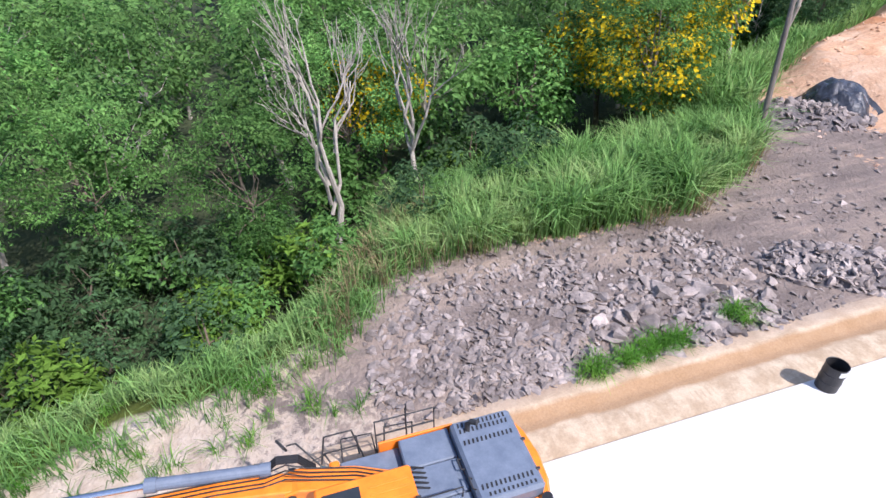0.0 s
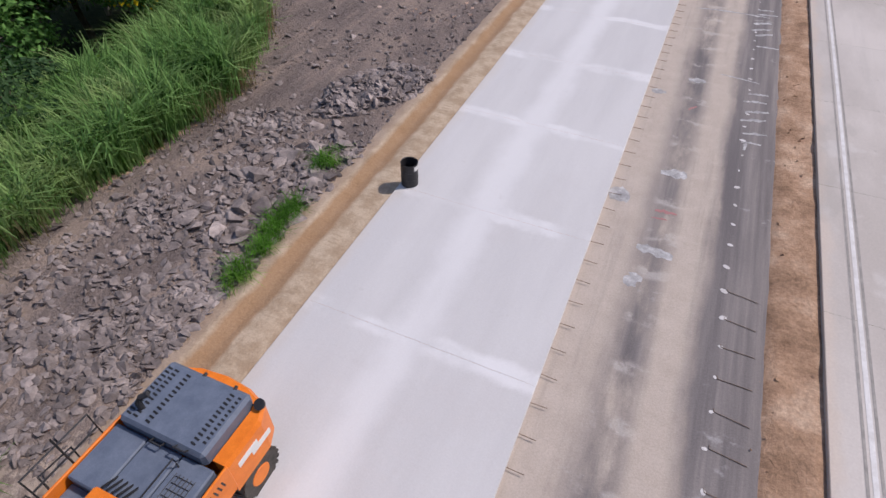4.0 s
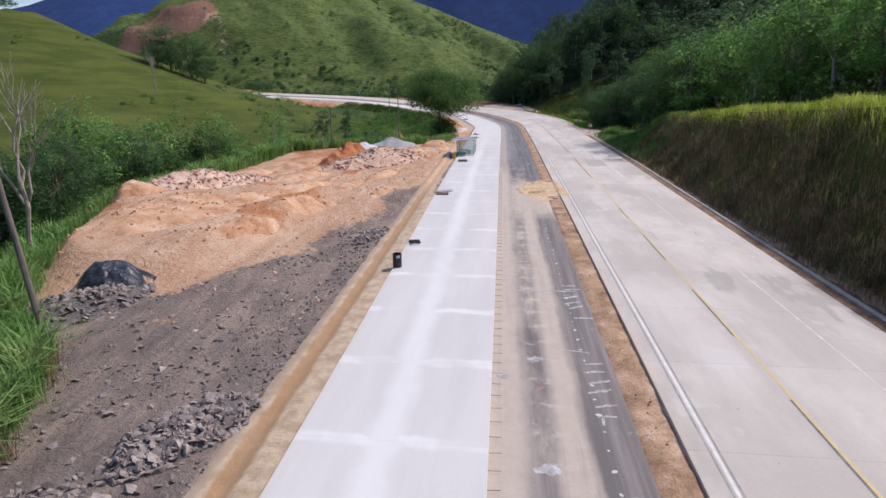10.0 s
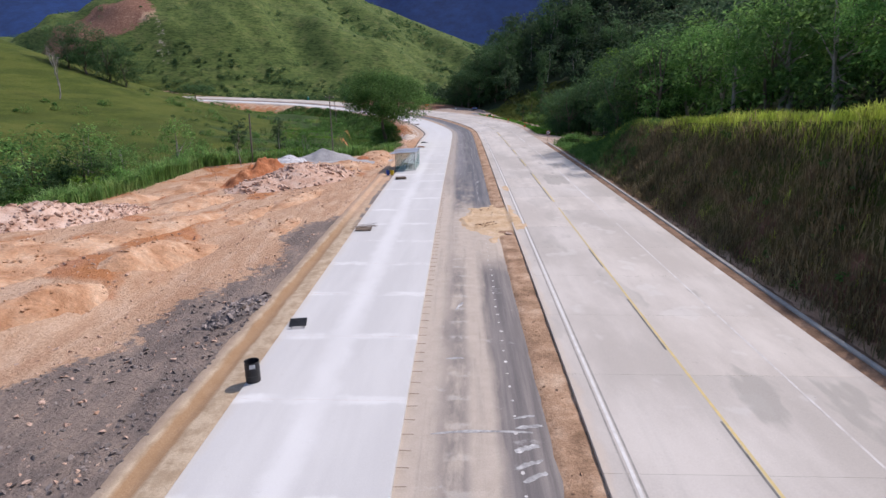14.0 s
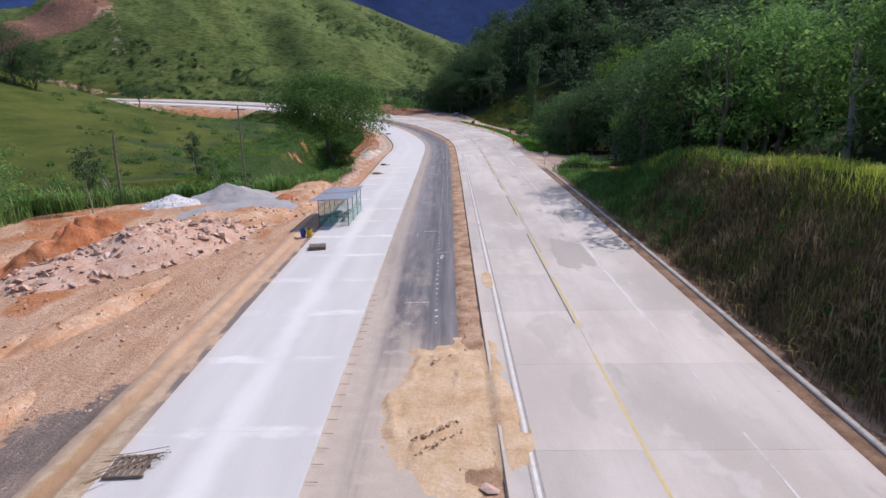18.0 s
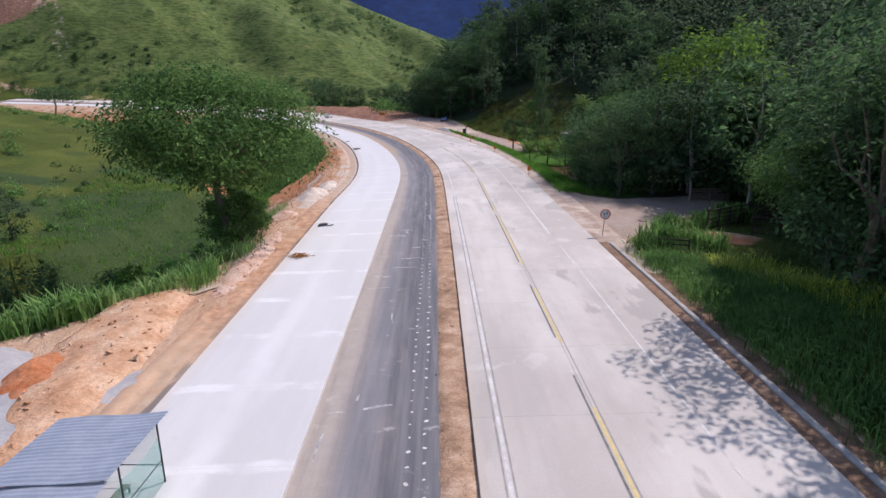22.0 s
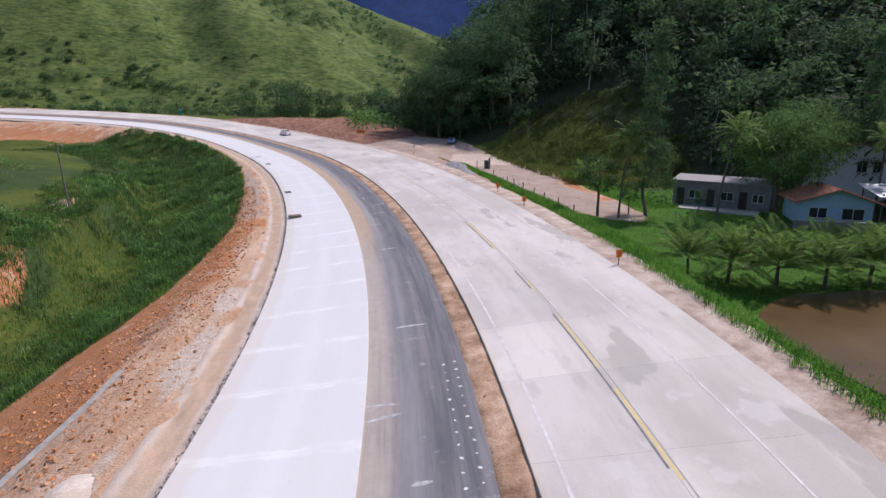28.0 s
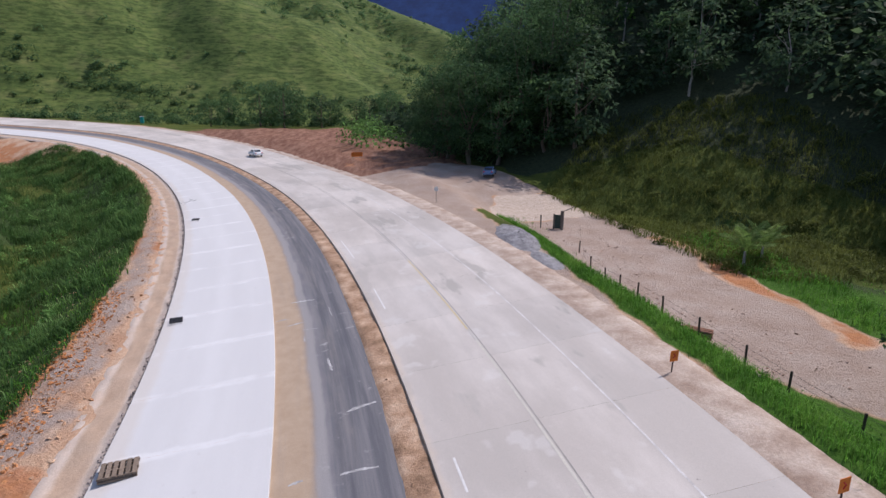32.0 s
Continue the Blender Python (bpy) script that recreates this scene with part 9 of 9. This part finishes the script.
# ---- grass ----
def blades(P, height, rng, width=0.02, lean=0.45):
    """Arching blades of two pieces each: corners and quads."""
    n = len(P)
    a = rng.uniform(0, 6.283, n)
    d = np.stack([np.cos(a), np.sin(a), np.zeros(n)], -1)
    sd = np.stack([-np.sin(a), np.cos(a), np.zeros(n)], -1)
    h = (height * rng.uniform(0.55, 1.25, n))[:, None]
    k = (lean * rng.uniform(0.2, 1.6, n))[:, None]
    w = width * h
    up = np.array([0, 0, 1.0])
    m = P + up * h * 0.6 + d * h * k * 0.3
    t = P + up * h * (1 - 0.35 * k) + d * h * k
    V = np.stack([P - sd * w * 0.5, P + sd * w * 0.5, m + sd * w * 0.6, m - sd * w * 0.6, t + sd * w * 0.1, t - sd * w * 0.1], 1).reshape(-1, 3)
    i = np.arange(n)[:, None] * 6
    F = np.concatenate([i + np.array([[0, 1, 2, 3]]), i + np.array([[3, 2, 4, 5]])])
    return V, F


def grass(name, label, material, s, o, height, seed, width=0.03, lean=0.45, clump=0.0, per=1):
    """Grass over places given along and across the road, in clumps."""
    rng_ = np.random.default_rng(seed)
    s, o = np.repeat(s, per), np.repeat(o, per)
    P = on_road(s, o)
    if clump:
        P[:, :2] += rng_.normal(0, clump, (len(P), 2))
    P[:, 2] = terrain(P[:, 0], P[:, 1]) - 0.03
    V, F = blades(P, np.repeat(height, per) if np.ndim(height) else np.full(len(P), height), rng_, width, lean)
    return tagged(new(name, mesh_np(name, V, F, material)), label, "grass", kind="stuff")


rng = np.random.default_rng(7)


def belt(n, s0, s1, lo, hi, keep=0.0, cell=3.0, seed=1):
    """Random places in a belt beside the platform's edge (west) between two distances beyond it."""
    s = rng.uniform(s0, s1, n)
    e = np.interp(s, PLAT_S, PLAT_O)
    o = -(e + rng.uniform(lo, hi, n))
    k = vnoise(s / cell, o / cell, seed) > keep
    return s[k], o[k]


s_, o_ = belt(2100, 3, 29.5, 0.1, 9.0)
grass("cane_grass", "tall bright green cane grass along the platform's edge", M_cane, s_, o_, np.interp(s_, [3, 8, 27], [1.2, 2.1, 2.4]) * (0.6 + 0.7 * vnoise(s_ / 1.6, o_ / 1.6, 17)), 1, 0.021, 0.6, 0.16, 11)
s_, o_ = belt(1500, -28, 5, -0.6, 5.0, 0.2)
grass("tall_grass", "green and straw-coloured grass on the ravine's edge", M_cane, s_, o_, np.full(len(s_), 0.95), 2, 0.03, 0.6, 0.14, 8)
s_, o_ = belt(800, 0, 27, -0.3, 5.0, 0.42, 2.0, 4)
grass("straw_grass", "dry straw grass at the foot of the cane", M_dry, s_, o_, np.full(len(s_), 1.25), 3, 0.016, 0.5, 0.15, 9)
s_, o_ = belt(4400, 28, 130, -0.3, 6.0, 0.14, 4.0, 5)
grass("tall_grass", "tall green grass round the earth yard", M_cane, s_, o_, np.interp(s_, [28, 40, 60, 85, 100, 128], [1.8, 1.8, 2.0, 2.6, 2.4, 1.6]) * (0.7 + 0.5 * vnoise(s_ / 3, o_ / 3, 27)), 4, 0.04, 0.5, 0.3, 5)
# tufts by the drum and on the shoulder
s_ = np.concatenate([rng.normal(c, 0.3, 26) for c in (7.6, 8.8, 9.8, 10.4, 13.2)])
o_ = np.concatenate([rng.normal(c, 0.18, 26) for c in (-9.1, -9.2, -9.25, -9.3, -9.6)])
grass("grass_tufts", "lush green grass tufts beside the earth shoulder", M_lush, s_, o_, np.full(len(s_), 0.5), 5, 0.03, 0.9, 0.07, 14)
s_, o_ = rng.uniform(-14, 1, 46), -rng.uniform(9.2, 12.5, 46)
grass("grass_tufts", "green grass tufts on pale earth near the excavator", M_lush, s_, o_, np.full(46, 0.55), 6, 0.03, 0.9, 0.12, 30)
# the eastern bank
s_, o_ = rng.uniform(0, 94, 11500), rng.uniform(20.5, 25.5, 11500)
grass("bank_grass", "tall brown and green grass on the shaded cut bank", M_dry, s_, o_, 0.5 + 0.8 * vnoise(s_ / 2.5, o_ / 2.5, 6), 7, 0.05, 0.55, 0.3, 3)
s_ = 84 + 40 * rng.uniform(0, 1, 2600) ** 0.8
o_ = 20.6 + rng.uniform(0, 1, 2600) * np.interp(s_, [84, 108, 124], [7.5, 6.5, 3.0])
grass("bank_grass", "tall lush green grass where the cut bank runs out", M_leaf_mid, s_, o_, (0.7 + 0.8 * vnoise(s_ / 2.5, o_ / 2.5, 8)) * np.interp(s_, [104, 120], [1, 0.6]), 19, 0.04, 0.6, 0.3, 6)
s_, o_ = rng.uniform(8, 100, 130), 20.9 + rng.uniform(0, 1, 130) ** 1.5 * 4.2
grass("bank_tufts", "yellow-green grass tufts on the face of the cut bank", M_straw, s_, o_, np.full(130, 0.7), 18, 0.03, 0.7, 0.16, 14)
s_, o_ = rng.uniform(0, 122, 2600), 25.5 + rng.uniform(0, 1, 2600) ** 1.4 * 3.5
grass("bank_grass", "tall yellow-green grass along the top of the cut bank", M_straw, s_, o_, 0.55 + 0.8 * vnoise(s_ / 3, o_ / 3, 5), 8, 0.03, 0.6, 0.35, 9)
s_, o_ = rng.uniform(96, 150, 3900), rng.uniform(20.3, 46, 3900)
q_ = on_road(s_, o_)
k = (s_ < 124.0 + (o_ - 21) * 0.75) & (np.hypot(q_[:, 0] - 31, (q_[:, 1] - 129) / 1.2) > 3.0) & ((s_ < 128) | (o_ > 27))
s_, o_ = s_[k], o_[k]
grass("roadside_grass", "lush green grass beside the kerb's end", M_leaf_mid, s_, o_, np.interp(o_, [20.3, 22, 26, 29, 32], [0.5, 0.9, 0.9, 0.5, 0.4]), 9, 0.055, 0.6, 0.25, 4)
for x, y, r_, h_ in ((24.7, 127.4, 0.7, 1.9), (26.6, 130.2, 0.6, 2.0), (31.6, 134.6, 0.55, 1.5), (36.0, 137.4, 0.9, 1.9), (22.9, 125.7, 0.8, 1.3), (27.6, 126.4, 0.9, 1.4)):
    s_, o_ = road_so(rng.normal(x, r_, 60), rng.normal(y, r_, 60))
    grass("grass_clump", "tall green grass clump beside the timber rails", M_leaf_mid, s_, o_, np.full(60, h_), int(x * 10), 0.035, 0.5, 0.12, 9)
# garden side
s_ = rng.uniform(150, 258, 4600)
o_ = np.interp(s_, [150, 190, 235, 262], [20.5, 20.6, 22.8, 31]) + np.abs(rng.normal(0, 1.6, 4600)) * np.interp(s_, [150, 200, 225], [1.6, 1.2, 0.8])
grass("roadside_grass", "bright green grass strip beside the verge", M_lush, s_, o_, np.interp(s_, [150, 165, 200, 225, 262], [0.75, 0.75, 0.6, 0.5, 0.5]), 10, 0.045, 0.6, 0.22, 6)
s_, o_ = rng.uniform(155, 232, 5200), rng.uniform(23, 60, 5200)
q_ = on_road(s_, o_)
k = (np.abs((q_[:, 0] - 46.5) / 19.6) ** 3 + np.abs((q_[:, 1] - 180) / 11.6) ** 3 > 1) & ((s_ < 212) | (o_ < np.interp(s_, [212, 225, 262], [31, 27.2, 29.5])) | (o_ > np.interp(s_, [212, 222, 230], [39, 40.5, 42.7])))
grass("lawn", "lush green lawn round the pond", M_lush, s_[k], o_[k], np.full(int(k.sum()), 0.26), 11, 0.16, 0.9, 0.5, 4)
# western slope and meadow
s_ = rng.uniform(126, 260, 4400)
o_ = -(np.interp(s_, PLAT_S, PLAT_O) + np.interp(s_, [126, 140, 150, 165, 181, 191, 200, 211, 221, 246, 300], [1.5, 4.2, 6.2, 8.7, 11.0, 9.6, 6.2, 4.4, 2.6, 1.8, 1.7]) + rng.uniform(0, 1, 4400) ** 1.2 * 26)
grass("slope_grass", "green grass on the western slope", M_lush, s_, o_, np.full(4400, 0.55), 12, 0.095, 0.7, 0.4, 4)

# woods and scrub too far to tell apart
def far_clumps(name, label, P, R, per, leaf, material, seed):
    rng_ = np.random.default_rng(seed)
    idx = np.repeat(np.arange(len(P)), per)
    g = rng_.normal(0, 1, (len(idx), 3))
    g /= np.linalg.norm(g, axis=1)[:, None]
    g[:, 2] = np.abs(g[:, 2]) * 1.3 - 0.25
    Q = P[idx] + g * (R[idx] * rng_.uniform(0.6, 1.05, len(idx)))[:, None]
    V, F = leaf_quads(Q, g, leaf, rng_, 0.7)
    return tagged(new(name, mesh_np(name, V, F, material)), label, "trees", kind="stuff")


def on_ground(x, y, dz):
    return np.stack([x, y, terrain(x, y) + dz], -1)


# foot of the back hill
x, y = rng.uniform(-330, 60, 900), rng.uniform(388, 440, 900)
k = np.abs(y - np.interp(x, [-330, -100, 60], [395, 410, 420])) < 26
far_clumps("far_bushes", "dark green bushes at the foot of the far hill", on_ground(x[k], y[k], 0.4), rng.uniform(0.8, 3.4, int(k.sum())), 80, 0.62, M_leaf_dark, 91)
x, y = rng.uniform(-420, 80, 5200), rng.uniform(425, 665, 5200)
k = (np.abs(2 * fbm((0.80 * x + 0.60 * y) / 105, (0.80 * y - 0.60 * x) / 260, 21, 3) - 1) > 0.25) & (fbm(x / 18, y / 18, 61) > 0.47) | (rng.uniform(0, 1, 5200) < 0.06)
far_clumps("hill_scrub", "scattered dark shrubs on the far hill", on_ground(x[k], y[k], 0.3), rng.uniform(0.8, 3.2, int(k.sum())), 44, 0.85, M_leaf_dark, 92)
x, y = rng.uniform(-230, -45, 420), rng.uniform(90, 260, 420)
k = fbm(x / 30, y / 30, 62) > 0.60
far_clumps("hill_scrub", "small shrubs on the near green hill", on_ground(x[k], y[k], 0.2), rng.uniform(0.4, 1.2, int(k.sum())), 40, 0.4, M_leaf_dark, 93)
# wooded hill beyond the trees
s_, o_ = rng.uniform(-20, 420, 1250), 54 + 240 * rng.uniform(0, 1, 1250) ** 1.4
q_ = on_road(s_, o_)
k = ~((q_[:, 1] > 395) & (q_[:, 0] < 20)) & ~((q_[:, 0] < 66) & (q_[:, 1] > 172) & (q_[:, 1] < 246)) & (np.hypot((q_[:, 0] - 38) / 21, (q_[:, 1] - 270) / 26) > 1) & ~((s_ > 330) & (o_ < 90))
q_ = q_[k]
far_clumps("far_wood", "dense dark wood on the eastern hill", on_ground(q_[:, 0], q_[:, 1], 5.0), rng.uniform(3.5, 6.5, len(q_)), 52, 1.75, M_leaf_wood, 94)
x, y = rng.uniform(62, 165, 520), rng.uniform(225, 350, 520)
k = road_so(x, y)[1] > 76
far_clumps("far_wood", "dense dark wood on the upper eastern hill", on_ground(x[k], y[k], 4.0), rng.uniform(3.0, 5.5, int(k.sum())), 60, 1.5, M_leaf_wood, 105)
s_, o_ = rng.uniform(-20, 130, 420), 48 + 62 * rng.uniform(0, 1, 420)
q_ = on_road(s_, o_)
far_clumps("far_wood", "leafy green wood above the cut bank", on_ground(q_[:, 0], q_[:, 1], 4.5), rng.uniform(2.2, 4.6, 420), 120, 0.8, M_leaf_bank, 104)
x, y = rng.uniform(-20, 60, 90), rng.uniform(318, 395, 90)
far_clumps("far_bushes", "green bushes beyond the red bank", on_ground(x, y, 1.5), rng.uniform(2, 5, 90), 90, 0.9, M_leaf, 95)
x, y = rng.uniform(-100, -25, 420), rng.uniform(105, 260, 420)
k = (fbm(x / 16, y / 16, 64) > 0.54) & (road_so(x, y)[1] < -26)
x, y = x[k], y[k]
far_clumps("meadow_shrubs", "low green shrubs in the meadow", on_ground(x, y, 0.15), rng.uniform(0.4, 2.2, len(x)), 110, 0.32, M_leaf_mid, 96)
# olive scrub on the clearing of the wooded hill, the slope's shade in its colour
x, y = rng.uniform(16, 62, 9000), rng.uniform(240, 300, 9000)
s_, o_ = road_so(x, y)
k = (np.hypot((x - 38) / 21, (y - 270) / 26) < 1) & (o_ > np.interp(s_, [205, 230, 247, 262, 285], [46, 43, 42.5, 43, 43]))
grass("hillside_grass", "olive grass coloured dark for the shade on a hillside clearing", M_leaf_olive, s_[k], o_[k], np.full(int(k.sum()), 0.75), 97, 0.09, 0.8, 0.35, 5)
s2, o2 = rng.uniform(216, 246, 900), np.interp(rng.uniform(0, 1, 900), [0, 1], [0.3, 6.5])
o2 = o2 + np.interp(s2, [215, 222, 230, 247], [38.8, 40.4, 42.6, 46.4])
grass("roadside_grass", "lush green grass at the foot of the hillside clearing", M_lush, s2, o2, np.full(900, 0.7), 106, 0.06, 0.7, 0.3, 6)
s2, o2 = rng.uniform(218, 258, 900), np.interp(rng.uniform(0, 1, 900) ** 1.5, [0, 1], [0.4, 9.0])
P = on_road(s2, o2 + np.interp(s2, [215, 225, 262], [31, 27.2, 29.5]))
sz = 0.03 + 0.15 * rng.uniform(0, 1, 900) ** 3
litter("lane_stones", "pale stones strewn along the dirt lane", "stones", M_palerock, P[:, 0], P[:, 1], terrain(P[:, 0], P[:, 1]) + 0.1 * sz, sz, rng)
k &= rng.uniform(0, 1, 9000) < 0.018
far_clumps("hillside_scrub", "low olive shrubs coloured dark for the shade on a hillside clearing", on_ground(x[k], y[k], 0.1), rng.uniform(0.4, 1.1, int(k.sum())), 90, 0.32, M_leaf_olive, 103)
# tall growth along the inner side of the bend
def inner_edge(s):
    return np.interp(s, PLAT_S, PLAT_O) + np.interp(s, [140, 150, 165, 181, 191, 200, 211, 221, 246, 290, 350, 368, 382, 420], [4.0, 6.0, 8.5, 11.0, 9.5, 6.0, 4.2, 2.4, 1.6, 0.8, 0.8, 1.2, 11, 16])


for lab, m_, n_, w0, h0, sd in (("long green grass on the inner slope of the bend", M_slope, 9000, 26, 0.8, 15), ("tall dark green grass on the inner slope of the bend", M_leaf_mid, 9000, 20, 1.1, 16), ("pale dry stalks on the inner slope of the bend", M_cane, 1500, 24, 0.9, 17)):
    s_ = rng.uniform(186, 376, n_)
    d_ = rng.uniform(0, 1, n_) ** 1.15 * w0
    o_ = -(inner_edge(s_) + 0.2 + d_)
    k = vnoise(s_ / 5, o_ / 3.5, sd) > (0.0, 0.38, 0.55)[sd - 15]
    s_, o_, d_ = s_[k], o_[k], d_[k]
    grass("slope_grass", lab, m_, s_, o_, h0 * (0.45 + 0.9 * vnoise(s_ / 4, o_ / 2.5, sd + 4)) * np.interp(s_, [186, 225], [0.7, 1.1]), sd, 0.05, 0.65, 0.3, 6)
s_ = rng.uniform(215, 330, 46)
o_ = -(inner_edge(s_) + 2.5 + rng.uniform(0, 1, 46) * 20)
P = on_road(s_, o_)
far_clumps("slope_shrubs", "dark rounded shrubs in the long grass of the slope", on_ground(P[:, 0], P[:, 1], 0.2), rng.uniform(0.5, 1.3, 46), 90, 0.3, M_leaf_mid, 98)
# low growth that closes the eastern wood
s_, o_ = rng.uniform(238, 350, 420), 44 + 62 * rng.uniform(0, 1, 420)
q_ = on_road(s_, o_)
k = (np.hypot((q_[:, 0] - 38) / 21, (q_[:, 1] - 270) / 26) > 1) & (o_ > np.interp(s_, [238, 262, 275, 300, 345], [72, 62, 46, 50, 64]))
q_ = q_[k]
far_clumps("wood_undergrowth", "dense dark undergrowth of the eastern wood", on_ground(q_[:, 0], q_[:, 1], 2.0), rng.uniform(2.5, 5.0, len(q_)), 90, 0.9, M_leaf_wood, 99)
x, y = rng.uniform(-120, -58, 170), rng.uniform(-60, 42, 170)
far_clumps("far_wood", "dense green wood beyond the ravine", on_ground(x, y, 5.0), rng.uniform(3, 5.5, 170), 84, 1.05, M_leaf_mid, 100)
# shrubs on the cut bank
s_, o_ = rng.uniform(4, 118, 60), rng.uniform(20.8, 25.5, 60)
P = on_road(s_, o_)
far_clumps("bank_shrubs", "scattered low green shrubs on the bank's face", on_ground(P[:, 0], P[:, 1], 0.05), rng.uniform(0.15, 0.4, 60), 50, 0.2, M_leaf_mid, 102)
s_, o_ = rng.uniform(84, 120, 90), rng.uniform(21.5, 27.5, 90)
P = on_road(s_, o_)
far_clumps("bank_shrubs", "green shrubs on the cut bank", on_ground(P[:, 0], P[:, 1], 0.1), rng.uniform(0.25, 0.55, 90), 60, 0.26, M_leaf_mid, 101)
# shrubs round the yard's rim and at the big tree's foot
for i in range(34):
    s = rnd.uniform(30, 124)
    q = at_road(s, -(np.interp(s, PLAT_S, PLAT_O) + rnd.uniform(2.5, 13)))
    plant_at(bush_protos[i % 3], q[0], q[1], None, rnd.uniform(0.6, 1.25), 0, "leafy green shrub at the yard's rim")
for x, y, k, sc in ((-12.5, 126, 2, 0.6), (-14.5, 124, 0, 0.7), (-16.8, 121.5, 1, 0.55), (-18.5, 125, 2, 0.9), (-11.8, 130, 0, 0.5), (-21, 128, 0, 1.0), (-15.5, 119.5, 0, 0.5), (-12.6, 140, 2, 0.7), (-13.5, 144, 1, 0.5)):
    plant_at(bush_protos[k], x, y, None, sc, 0, "leafy shrub at the big tree's foot")
s_, o_ = rng.uniform(116, 150, 420), -(np.interp(rng.uniform(116, 150, 420), [116, 150], [12.0, 13.0]) + rng.uniform(0, 7, 420))
grass("tall_grass", "grey-green grass clumps at the big tree's foot", M_cane, s_, o_, np.full(420, 0.9), 14, 0.03, 0.6, 0.2, 14)
retire(near_protos + bush_protos + mid_protos + [flower, bare, lime, big, thicket, rim, dense, umb, tall, airy, shade, palm, coco, banana])
